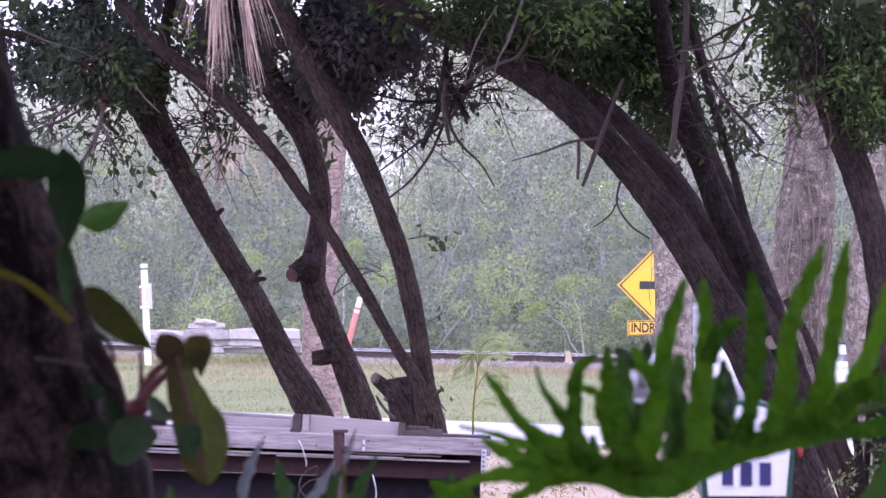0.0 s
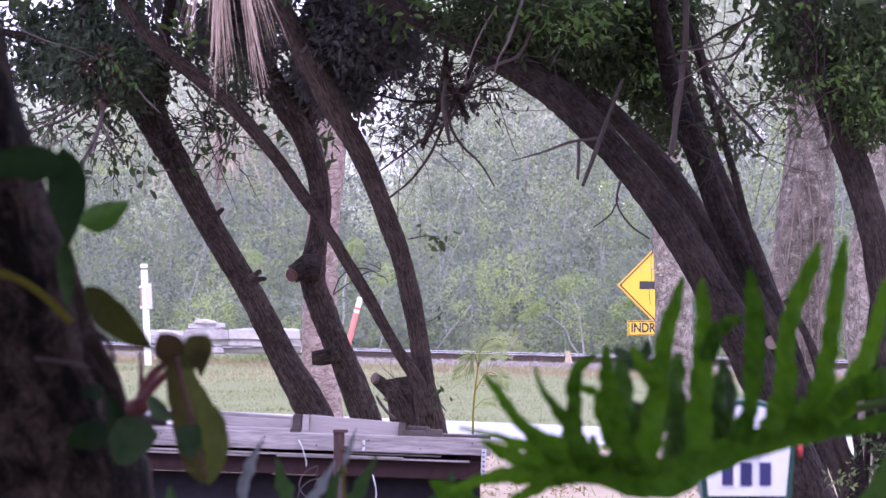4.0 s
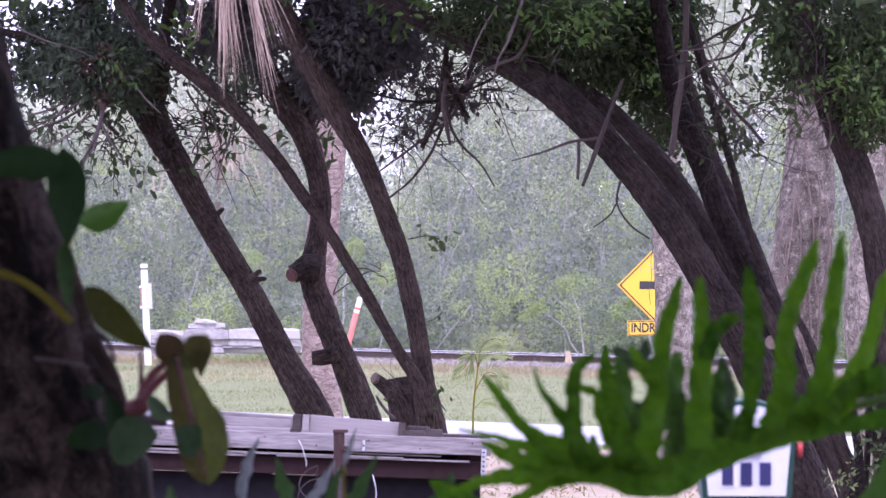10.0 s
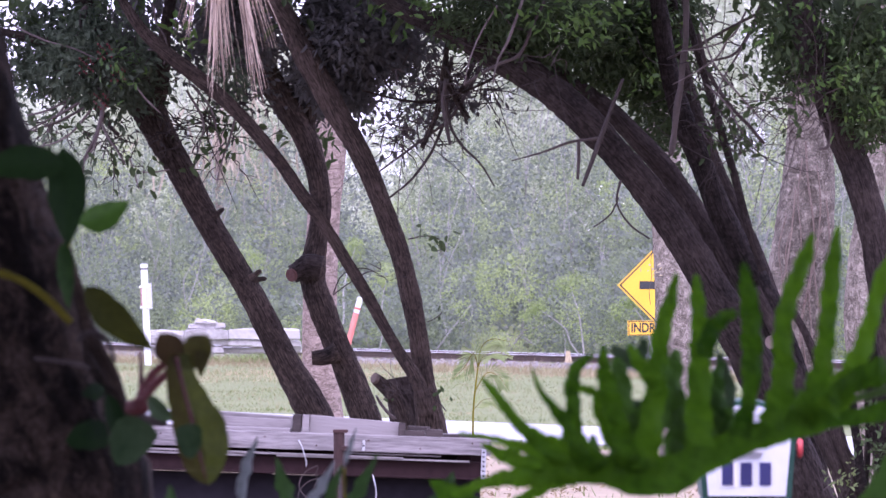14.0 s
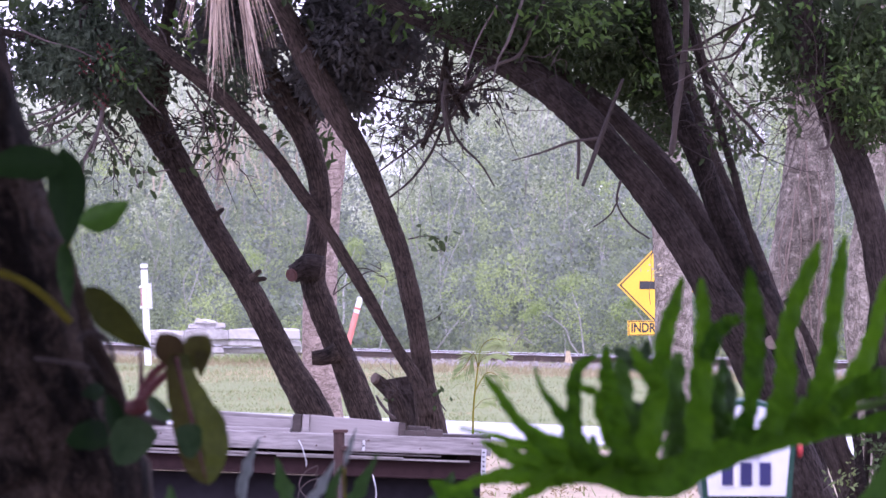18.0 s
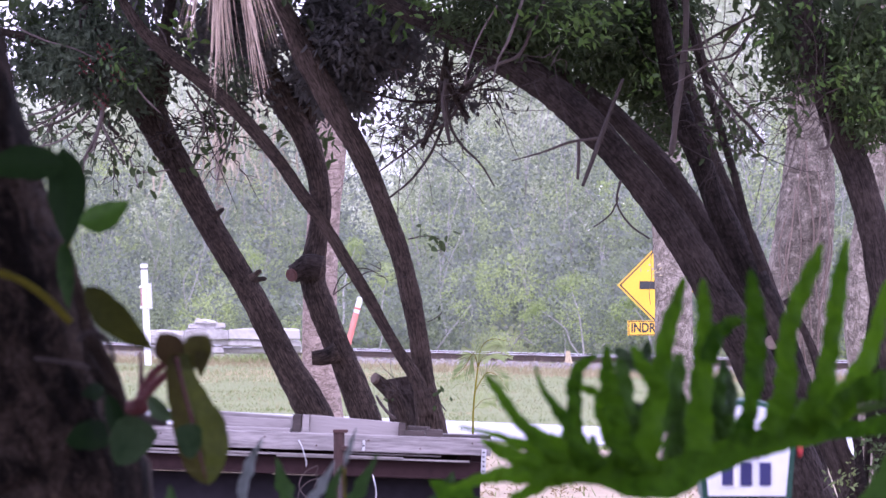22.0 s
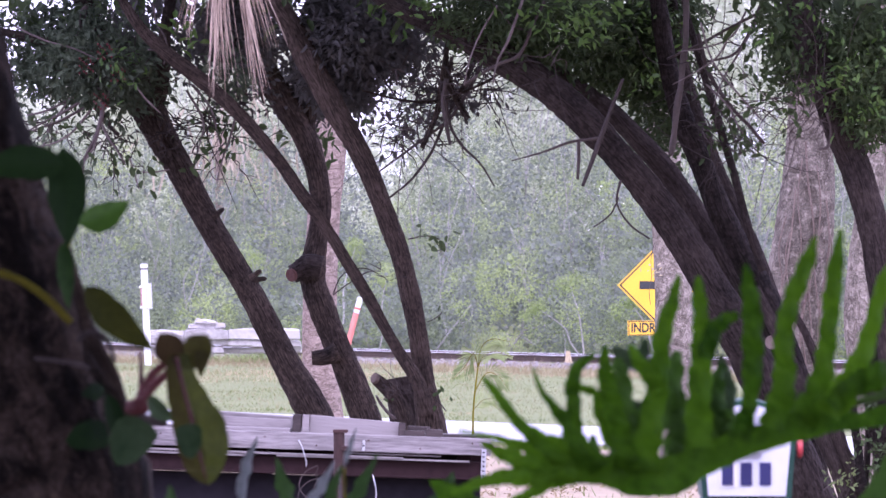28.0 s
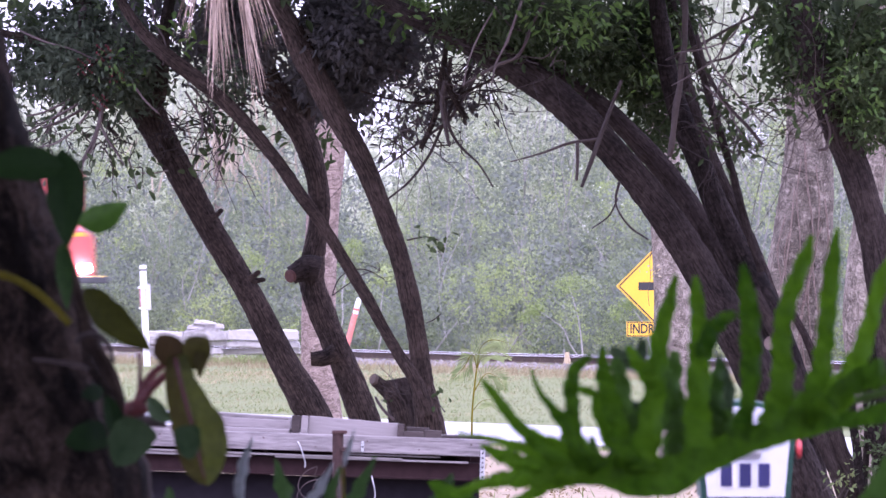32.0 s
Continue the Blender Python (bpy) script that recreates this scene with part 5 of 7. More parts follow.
    lo = (3.374, 159, 1.389)[2] - g
    pl = part("name_plate", box((0.97, 0.006, 0.235), (0, -0.03, lo), 0.002), YELLOW, s)
    for dz in (0.105, -0.105):
        part("border", box((0.94, 0.003, 0.012), (0, -0.0345, lo + dz)), BLACK, pl)
    for dx in (0.465, -0.465):
        part("border", box((0.012, 0.003, 0.198), (dx, -0.0345, lo)), BLACK, pl)
    letters("INDRI", 0.15, (-0.435, -0.034, lo), pl, BLACK)
    post = part("post", box((0.05, 0.04, c + 0.55), (0, 0, (c + 0.55) / 2 - 0.1)), GALV, s)
    for dz in (-0.35, 0.0, 0.35):
        part("bolt", cyl(0.012, 0.012, m=Matrix.Translation((0, -0.04, c + dz)) @ Matrix.Rotation(radians(90), 4, "X"), seg=8), GALV, face)


road_sign()


def marker_post():
    x, y, z = (-6.599, 227, -0.011)
    p = empty("marker_post", (x, y, z), label="tall white marker post with a pale box", category="marker post")
    lean = Matrix.Rotation(radians(-2.4), 4, "Y")
    part("shaft", box((0.15, 0.10, 2.22), bevel=0.02, m=lean @ Matrix.Translation((0, 0, 1.06))), WHITE, p)
    part("cap", box((0.165, 0.115, 0.09), bevel=0.02, m=lean @ Matrix.Translation((0, 0, 2.2))), WHITE, p)
    part("dark_band", box((0.156, 0.106, 0.03), m=lean @ Matrix.Translation((0, 0, 2.135))), OLDWOOD, p)
    part("box", box((0.13, 0.14, 0.58), bevel=0.015, m=lean @ Matrix.Translation((0.085, -0.01, 1.52))), GREYPALE, p, "pale grey box")
    part("label_strip", box((0.035, 0.12, 0.44), bevel=0.005, m=lean @ Matrix.Translation((-0.085, -0.02, 1.5))), DULLRED, p, "reddish label strip")
    for dz in (1.28, 1.74):
        part("clamp", box((0.21, 0.15, 0.05), bevel=0.008, m=lean @ Matrix.Translation((-0.02, -0.01, dz))), WHITE, p)


def marker_pole():
    x, y, z = (-2.228, 226, 0.001)
    p = empty("marker_pole", (x, y, z), label="leaning red-orange and white marker pole", category="marker pole")
    q = Vector((-1.838, 226, 1.499)) - Vector((x, y, z))
    lean = q.to_track_quat("Z", "Y").to_matrix().to_4x4()
    L = q.length
    part("red_sleeve", cyl(0.066, L * 0.77, m=lean @ Matrix.Translation((0, 0, L * 0.385)), bevel=0.01), REDORANGE, p)
    part("white_top", cyl(0.062, L * 0.25, m=lean @ Matrix.Translation((0, 0, L * 0.875)), bevel=0.02), WHITE, p, "white top")
    part("ring", cyl(0.07, 0.05, m=lean @ Matrix.Translation((0, 0, L * 0.83))), REDORANGE, p)


marker_post()
marker_pole()


def slab(name, size, at, turn, label, seed, tilt=0.0, material=CONCRETE, wedge=None):
    rng = random.Random(seed)
    bm = box(size, (0, 0, 0), 0.03)
    long = [e for e in bm.edges if abs((e.verts[0].co - e.verts[1].co).x) > size[0] * 0.5]
    bmesh.ops.subdivide_edges(bm, edges=long, cuts=4, use_grid_fill=True)
    slope = rng.uniform(-0.12, 0.12) if wedge is None else wedge
    for v in bm.verts:
        v.co += Vector([rng.uniform(-1, 1) * 0.014 for _ in range(3)])
        if v.co.z > 0:
            v.co.z *= 1 - slope * v.co.x / (size[0] * 0.5)
            # the broken ends are chipped unevenly
            if abs(v.co.x) > size[0] * 0.44:
                v.co.z *= rng.uniform(0.5, 1.0)
                v.co.x *= rng.uniform(0.93, 1.0)
    me = bpy.data.meshes.new(name)
    bm.to_mesh(me)
    bm.free()
    me.materials.append(material)
    ob = put(name, me, m=pose(*at, 0, tilt, turn))
    return tagged(ob, label, "concrete slab", "pile of concrete slabs by the railway")


for i, (at, w, h, deep, tl) in enumerate((
    ((-5.79, 229, 0.309), 1.785, 0.166, 0.5, 0.5),
    ((-4.161, 229.2, 0.281), 1.938, 0.128, 0.5, -0.4),
    ((-4.03, 229, 0.436), 1.658, 0.153, 0.45, 0.3),
    ((-6.175, 229.1, 0.499), 1.02, 0.166, 0.5, 1),
    ((-5.253, 228.95, 0.462), 0.842, 0.14, 0.5, -0.8),
    ((-6.201, 229.1, 0.652), 0.867, 0.153, 0.4, 1.0),
    ((-5.327, 228.85, 0.642), 1.02, 0.242, 0.5, -0.6),
    ((-4.028, 228.9, 0.654), 1.607, 0.242, 0.4, 0.4),
    ((-5.333, 229.1, 0.831), 0.816, 0.128, 0.4, -0.8),
    ((-5.345, 229, 0.925), 0.50, 0.085, 0.35, 2),
)):
    slab("concrete_slab", (w, deep, h), at, (i * 37) % 11 - 5, "broken pale concrete slab on the pile beside the railway", i, tl, wedge=0.75 if i == 9 else None)
for p in ((2.707, 219, 0.002), (4.006, 216, -0.009)):
    bm = cyl(0.12, 0.36, (0, 0, 0.18), 0.035, 9)
    bmesh.ops.subdivide_edges(bm, edges=bm.edges[:], cuts=1)
    rr = random.Random(p[1])
    for v in bm.verts:
        v.co += Vector([rr.uniform(-1, 1) * 0.02 for _ in range(3)])
    me = bpy.data.meshes.new("marker_stone")
    bm.to_mesh(me)
    bm.free()
    me.materials.append(PALESTONE)
    tagged(put("marker_stone", me, m=pose(*p)), "small cream cone-shaped marker stone by the ballast", "marker stone", "marker stones")


def mailbox():
    x, y, z = (0.854, 28.5, 2.045)
    g = 1.0
    b = empty("mailbox", (x, y, g), label="large dark green mailbox with a white door and red flag", category="mailbox")
    c = z - g
    w, h = 0.265, 0.275

    def arch(wb, wt, hh, d, y0, z0):
        out = [(-wb / 2, 0), (wb / 2, 0)]
        hs = hh * 0.64
        out += [(wt / 2 * math.cos(a), hs + (hh - hs) * math.sin(a)) for a in [math.pi * k / 14 for k in range(15)]]
        n = len(out)
        v = [(p, yy, q + z0) for yy in (y0, y0 + d) for p, q in out]
        f = [(i, (i + 1) % n, (i + 1) % n + n, i + n) for i in range(n)] + [tuple(range(n))[::-1], tuple(range(n, 2 * n))]
        return v, f
    v, f = arch(w * 0.94, w * 1.04, h, 0.52, 0, c)
    put("body", mesh_of("body", v, f, BOXGREEN), b)
    v, f = arch(w * 0.82, w * 0.93, h * 0.93, 0.012, -0.014, c + 0.006)
    door = put("door", mesh_of("door", v, f, BOXWHITE), b, "white door")
    for k in range(3):
        part("number_bar", box((0.032, 0.003, 0.064), (-0.055 + k * 0.053, -0.0165, c + 0.068)), NAVY, door, "dark blue number bar")
    part("number_card", box((0.05, 0.002, 0.075), (-0.052, -0.0152, c + 0.068)), WHITE, door, "white card")
    part("door_pull", box((0.09, 0.02, 0.016), (0.0, -0.024, c + 0.135), 0.005), WHITE, door)
    fl = part("flag_arm", box((0.012, 0.22, 0.02), (w * 0.52 + 0.012, 0.12, c + 0.14), 0.005), FLAGRED, b, "red flag")
    part("flag_tip", cyl(0.029, 0.015, r2=0.026, seg=22, m=pose(w * 0.52 + 0.012, 0.03, c + 0.14, 0, 90), bevel=0.004), FLAGRED, fl)
    part("post", box((0.12, 0.12, c), (0, 0.24, c / 2 - 0.004), 0.008), BOXGREEN, b)
    part("shelf", box((0.24, 0.46, 0.03), (0, 0.25, c - 0.016), 0.006), BOXGREEN, b)


mailbox()


# ---- plank platform ----
def platform():
    x, y, z = (-0.536, 43, 1.949)
    g = 1.0
    t = empty("plank_platform", (x, y, g), label="low platform of weathered grey planks on a brown steel frame", category="platform")
    t.matrix_basis = pose(x, y, g, 0, 1.9, 0)
    top = z - g
    rng = random.Random(3)
    left, right = -1.25, 0.70
    cx, L = (left + right) / 2, right - left
    for k in range(6):
        yy = k * 0.161
        dz = rng.uniform(-0.008, 0.008) if k else 0
        bm = box((L + rng.uniform(-0.03, 0.03), 0.145, 0.036), bevel=0.004, m=Matrix.Translation((cx, yy + 0.10, top + dz - 0.018)) @ Matrix.Rotation(radians(rng.uniform(-0.35, 0.35)), 4, "Y"))
        part("plank", bm, GREYWOOD, t)
    part("front_board", box((L + 0.02, 0.034, 0.073), (cx, 0.0, top - 0.034), 0.004), FASCIA, t, "pale weathered fascia board")
    for k, (a, b, zz, hh, yy) in enumerate(((left, 0.34, 0.088, 0.009, 0.0), (-0.2, 0.62, 0.098, 0.008, 0.004), (left + 0.1, -0.3, 0.099, 0.010, 0.006), (0.1, 0.5, 0.079, 0.006, 0.014))):
        part("packing_board", box((b - a, 0.06, hh), bevel=0.002, m=Matrix.Translation(((a + b) / 2, yy + 0.02, top - zz)) @ Matrix.Rotation(radians(rng.uniform(-0.5, 0.5)), 4, "Y")), GREYWOOD, t)
    part("front_channel", box((L - 0.03, 0.06, 0.078), (cx, 0.06, top - 0.138), 0.006), STEELRED, t, "brown steel channel")
    part("channel_lip", box((L - 0.03, 0.02, 0.008), (cx, 0.022, top - 0.172), 0.002), STEELRED, t)
    part("back_channel", box((L - 0.03, 0.06, 0.10), (cx, 0.93, top - 0.095), 0.006), STEELRED, t)
    for xx in (left + 0.1, cx, right - 0.1):
        part("cross_beam", box((0.06, 0.80, 0.09), (xx, 0.49, top - 0.095), 0.004), STEELRED, t)
        for yy in (0.2, 0.86):
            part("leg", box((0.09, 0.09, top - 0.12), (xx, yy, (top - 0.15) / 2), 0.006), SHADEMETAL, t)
    # Added dark sheet standing for the shade below the front channel
    part("skirt", box((L - 0.06, 0.012, top - 0.18), (cx, 0.12, (top - 0.18) / 2), 0.0), SHADEMETAL, t, "dark sheet standing for the shade under the platform")
    strap = part("strap", box((0.020, 0.004, 0.125), (right - 0.02, -0.022, top - 0.105)), ZINC, t, "perforated galvanised strap")
    for k in range(6):
        part("hole", cyl(0.0045, 0.003, m=Matrix.Translation((right - 0.02, -0.025, top - 0.055 - k * 0.020)) @ Matrix.Rotation(radians(90), 4, "X"), seg=8), BLACK, strap)
    clasp = part("clasp", box((0.012, 0.006, 0.045), (0.17, -0.021, top - 0.045), 0.002), ZINC, t)
    part("clasp_hole", cyl(0.004, 0.003, m=Matrix.Translation((0.17, -0.0255, top - 0.045)) @ Matrix.Rotation(radians(90), 4, "X"), seg=8), BLACK, clasp)
    for k in range(9):
        part("nail_head", cyl(0.0035, 0.003, m=Matrix.Translation((left + 0.12 + k * 0.22, -0.0185, top - 0.02 - 0.03 * (k % 2))) @ Matrix.Rotation(radians(90), 4, "X"), seg=8), RUST, t)
    limb("wire", [(-0.105, -0.03, top - 0.03, 0.003), (-0.09, -0.035, top - 0.06, 0.003), (-0.07, -0.035, top - 0.12, 0.003), (-0.072, -0.035, top - 0.14, 0.003)], ZINC, t, "bent steel wire", seg=6, per=3)
    limb("wire", [(0.212, -0.02, top - 0.165, 0.0025), (0.222, -0.03, top - 0.20, 0.0025), (0.23, -0.03, top - 0.24, 0.0025), (0.226, -0.03, top - 0.30, 0.0025)], ZINC, t, "bent steel wire", seg=6, per=3)
    return t


platform()


def board(a, b, high, thick, label, material=GREYWOOD, name="board"):
    """A loose board on edge from a to b."""
    a, b = Vector(a), Vector(b)
    me = bpy.data.meshes.new(name)
    bm = box(((b - a).length, thick, high), bevel=0.004)
    bm.to_mesh(me)
    bm.free()
    me.materials.append(material)
    m = Matrix.Translation((a + b) / 2) @ (b - a).to_track_quat("X", "Z").to_matrix().to_4x4()
    return tagged(put(name, me, m=m), label, name, "loose boards on the platform")


board((-0.568, 43.25, 1.987), (-0.188, 43.25, 1.954), 0.077, 0.04, "grey weathered board standing on edge on the platform")
board((-0.599, 43.2, 1.988), (-0.57, 43.2, 1.986), 0.079, 0.06, "short pale end block on the platform", GREYWOOD, "block")
board((-0.64, 43.2, 1.983), (-0.604, 43.2, 1.981), 0.091, 0.05, "short dark end block on the platform", OLDWOOD, "block")
board((-0.19, 43.2, 1.959), (-0.161, 43.2, 1.957), 0.067, 0.05, "short dark end block on the platform", OLDWOOD, "block")
board((-1.1, 43.5, 2.036), (-0.643, 43.4, 2.004), 0.022, 0.12, "warped grey board lying across the platform")
board((-1.109, 43.4, 2.006), (-0.644, 43.3, 1.984), 0.041, 0.034, "warped grey board on edge across the platform")
board((-1.167, 43.3, 1.972), (-0.645, 43.2, 1.954), 0.029, 0.08, "warped grey board lying across the platform")
board((-0.164, 43.2, 1.945), (-0.077, 43.2, 1.942), 0.031, 0.08, "dark brick-sized block on the platform", OLDWOOD, "block")
board((-0.075, 43.2, 1.945), (0, 43.2, 1.942), 0.041, 0.08, "dark brick-sized block on the platform", OLDWOOD, "block")
board((0.002, 43.2, 1.93), (0.077, 43.2, 1.928), 0.026, 0.08, "dark brick-sized block on the platform", OLDWOOD, "block")
board((-0.15, 43.3, 1.967), (-0.053, 43.3, 1.962), 0.022, 0.07, "crumbled brown block on the platform", OLDWOOD, "block")


def pipe():
    x, y, z = (-0.425, 41.5, 1.993)
    p = empty("rusty_pipe", (x, y, 1.0), label="rusty steel pipe standing before the platform", category="pipe")
    h = z - 1.0
    part("shaft", cyl(0.023, h, (0, 0, h / 2), seg=18), RUST, p)
    part("cap", box((0.062, 0.05, 0.014), (0.006, 0, h - 0.005), 0.004), RUST, p)
    part("lug", box((0.04, 0.04, 0.02), (0.03, -0.01, h - 0.075), 0.004), RUST, p)


pipe()


def dry_vine():
    x, y, z = (-0.446, 41.3, 1.793)
    t = empty("dry_vine", (x, y, z), label="tangle of dry brown vine hanging before the platform", category="vine")
    rng = random.Random(8)
    for k in range(7):
        a, r0 = rng.uniform(0, 6.28), rng.uniform(0.02, 0.05)
        cx, cz = rng.uniform(-0.10, 0.12), rng.uniform(-0.06, 0.04)
        pts = [(cx + r0 * math.cos(a + i * 0.9) * (1 + 0.2 * i), 0.02 * math.sin(i + k) + 0.03, cz + r0 * math.sin(a + i * 0.9) - 0.012 * i, 0.0016) for i in range(6)]
        limb("tendril", pts, TWIG, t, seg=5, per=4)
    limb("stem", [(0.02, 0.06, z * 0 + 0.05, 0.006), (0.03, 0.07, -0.2, 0.007), (0.0, 0.08, 1.0 - z, 0.009)], DEADWOOD, t, seg=6)


dry_vine()

tagged(leaf_cloud("fallen_leaf", [((0.6, 71.0, 1.005), (1.6, 7.0, 0.006))], 800, 0.04, WEED, None, 77, shell=0.0, droop=0.0), "dry brown leaves scattered on the sandy yard", "leaves", kind="stuff")


# ---- near trunk and its climbing vine ----
def near_tree():
    rows = [(-0.739, 20.6, 1.227, 0.218), (-0.756, 20.6, 1.766, 0.195), (-0.773, 20.6, 2.225, 0.189), (-0.819, 20.6, 2.363, 0.189), (-0.882, 20.6, 2.523, 0.189), (-0.928, 20.6, 2.661, 0.184), (-0.968, 20.6, 2.799, 0.178), (-1.003, 20.6, 2.936, 0.172), (-1.049, 20.6, 3.12, 0.166), (-1.117, 20.6, 3.372, 0.166), (-1.221, 20.6, 3.831, 0.161)]
    b = rows[0]
    t = empty("tree", (b[0], b[1], 1.0), label="thick near tree trunk with coarse dark bark and an added unseen canopy", category="tree")
    rel = [(x - b[0], y - b[1], z - 1.0, r) for x, y, z, r in rows]
    v, f, uv = tube_data(rel, 40, 14, 0.02, 3)
    d = np.array([0.012 * noise.noise(Vector((p[0] * 14, p[1] * 14, p[2] * 5))) + 0.006 * noise.noise(Vector((p[0] * 40, p[1] * 40, p[2] * 14))) for p in v])
    c = spline(rel, 14)
    axis = np.repeat(c[:, :3], 40, 0)
    out = v - axis
    v = v + out / (np.linalg.norm(out, axis=1)[:, None] + 1e-6) * d[:, None]
    put("trunk", mesh_of("trunk", v, f, BARKN, uv, True), t)
    top = rel[-1]
    for k, (dx, dy, dz) in enumerate(((0.6, -0.5, 0.9), (-0.7, 0.3, 0.9), (0.1, 0.8, 1.1), (-0.3, -0.9, 0.8))):
        limb("branch", [top, (top[0] + dx * 0.6, top[1] + dy * 0.6, top[2] + dz * 0.6, 0.09), (top[0] + dx * 1.6, top[1] + dy * 1.6, top[2] + dz * 1.2, 0.05)], BARKN, t, seed=k, seg=10)
    # Unseen wide canopy, added to keep skylight off the foreground
    spread = [(0, 0), (1.6, -1.6), (-1.4, 1.0), (0.4, 2.4), (1.2, -4.2), (2.8, 0.6), (3.0, -3.0), (4.4, -1.2), (-2.0, -2.4), (0.6, -7.0), (3.4, -6.4), (-1.8, -6.0), (4.6, -9.0), (1.4, -10.0), (5.0, 2.0), (-4.0, -1.0), (-4.0, -5.0), (6.5, -3.5), (6.6, -7.0), (-1.0, -9.0), (-3.6, -8.5), (3.0, -11.5), (-0.6, -12.0), (7.0, 0.5), (6.0, -11.0)]
    for k, (a, c2) in enumerate(spread):
        if k:
            limb("branch", [top, (top[0] + a * 0.5, top[1] + c2 * 0.5, top[2] + 1.0, 0.06), (top[0] + a, top[1] + c2, top[2] + 1.4, 0.03)], BARKN, t, seed=k, seg=8)
    blobs = [((top[0] + a, top[1] + c2, top[2] + 1.5 + 0.2 * (k % 3)), (1.5, 1.7, 0.8)) for k, (a, c2) in enumerate(spread)]
    tagged(leaf_cloud("crown", blobs, 52000, 0.2, LEAF, t, 5), kind="stuff")


near_tree()


def blade(base, tip, width, prof, fold=0.25, bend=0.0, roll=0.0, n=12, wave=0.0, seed=0):
    """A leaf blade from base to tip: width profile prof(u), folded along its midrib and bent; solid by a hair's thickness."""
    rng = np.random.RandomState(seed)
    base, tip = np.array(base, dtype=float), np.array(tip, dtype=float)
    ax = tip - base
    L = np.linalg.norm(ax)
    ax = ax / L
    view = np.array([0, -1.0, 0])
    sd = np.cross(ax, view)
    sd /= np.linalg.norm(sd)
    nr = np.cross(sd, ax)
    c, s = math.cos(roll), math.sin(roll)
    sd, nr = sd * c + nr * s, nr * c - sd * s
    v = []
    ph = rng.rand(4) * 6
    cols = (-1.0, -0.72, -0.36, 0.0, 0.36, 0.72, 1.0)
    for i in range(n + 1):
        u = i / n
        w = width * 0.5 * prof(u)
        mid = base + ax * L * u + sd * bend * L * math.sin(u * math.pi) + nr * 0.06 * L * math.sin(u * 3.1)
        for cc in cols:
            ww = w * (1 + wave * math.sin(u * 17 + ph[0] + (1.7 if cc > 0 else 0)) + wave * 0.6 * math.sin(u * 31 + ph[1] * (1 if cc > 0 else 2)))
            v.append(mid + sd * ww * cc - nr * abs(cc) * w * fold + nr * wave * w * 0.5 * math.sin(u * 12 + cc * 2 + ph[2]))
    m = len(cols)
    f = [(i * m + j, i * m + j + 1, (i + 1) * m + j + 1, (i + 1) * m + j) for i in range(n) for j in range(m - 1)]
    return np.array(v), f


def oval(u):
    return max(0.02, math.sin(math.pi * min(u, 1) ** 0.75) ** 0.8)


def heart(u):
    return max(0.03, (1 - u) ** 0.7 * (0.72 + 1.25 * u) * 1.12 if u > 0.06 else 0.55 + 2.5 * u)


def leaf_part(name, base, tip, width, prof, material, parent, off, label="", **kw):
    v, f = blade(base, tip, width, prof, **kw)
    return put(name, mesh_of(name, v - np.array(off), f, material, None, True), parent, label)


def ribbon(rows, per=8, wave=0.16, fold=0.25, seed=0, ripple=0.3):
    """A leaf lobe along a curved line (x, y, z, half width): folded on its vein, ruffled at the edge."""
    rng = np.random.RandomState(seed)
    c = spline(rows, per)
    ph = rng.rand(6) * 6.3
    v = []
    cols = (-1.0, -0.6, 0.0, 0.6, 1.0)
    for i in range(len(c)):
        tn = c[min(i + 1, len(c) - 1), :3] - c[max(i - 1, 0), :3]
        tn /= np.linalg.norm(tn)
        sd = np.cross(tn, (0, -1.0, 0))
        sd /= np.linalg.norm(sd)
        for cc in cols:
            k = 0 if cc < 0 else 1
            w = c[i, 3] * (1 + wave * math.sin(i * 0.8 + ph[k]) + wave * 0.7 * math.sin(i * 1.9 + ph[2 + k]))
            v.append(c[i, :3] + sd * w * cc + np.array([0, 1, 0]) * (abs(cc) * fold * w + ripple * w * math.sin(i * 0.6 + ph[4] + cc)))
    m = len(cols)
    f = [(i * m + j, i * m + j + 1, (i + 1) * m + j + 1, (i + 1) * m + j) for i in range(len(c) - 1) for j in range(m - 1)]
    return np.array(v), f


def vine():
    off = Vector((-0.641, 19.7, 2.468))
    t = empty("climbing_vine", off, label="climbing vine with green heart-shaped leaves and red stalks", category="vine")

    def st(name, rows, material, label=""):
        limb(name, [(x - off.x, y - off.y, z - off.z, r) for x, y, z, r in rows], material, t, label, seg=8, per=6, lump=0.05)
    D = 19.7
    st("stem", [(-0.733, 19.75, 2.754, 0.008), (-0.723, 19.75, 2.714, 0.011), (-0.701, 19.75, 2.638, 0.013), (-0.690, 19.75, 2.586, 0.014), (-0.660, 19.75, 2.536, 0.0155), (-0.638, 19.75, 2.487, 0.0155), (-0.617, 19.75, 2.429, 0.012), (-0.604, 19.75, 2.421, 0.008)], BARKN)
    st("stem", [(-0.877, 19.7, 2.710, 0.008), (-0.827, 19.7, 2.695, 0.008), (-0.786, 19.7, 2.670, 0.008), (-0.753, 19.7, 2.642, 0.008), (-0.722, 19.7, 2.609, 0.0085)], STEM, "olive bare stem")
    st("leaf_stalk", [(-0.731, 19.7, 2.754, 0.005), (-0.72, 19.7, 2.786, 0.006), (-0.707, 19.7, 2.814, 0.005), (-0.696, 19.7, 2.828, 0.005)], STEM)
    st("leaf_stalk", [(-0.587, 19.6, 2.453, 0.005), (-0.584, 19.6, 2.492, 0.005), (-0.583, 19.6, 2.535, 0.004), (-0.586, 19.6, 2.555, 0.004)], PETIOLE)
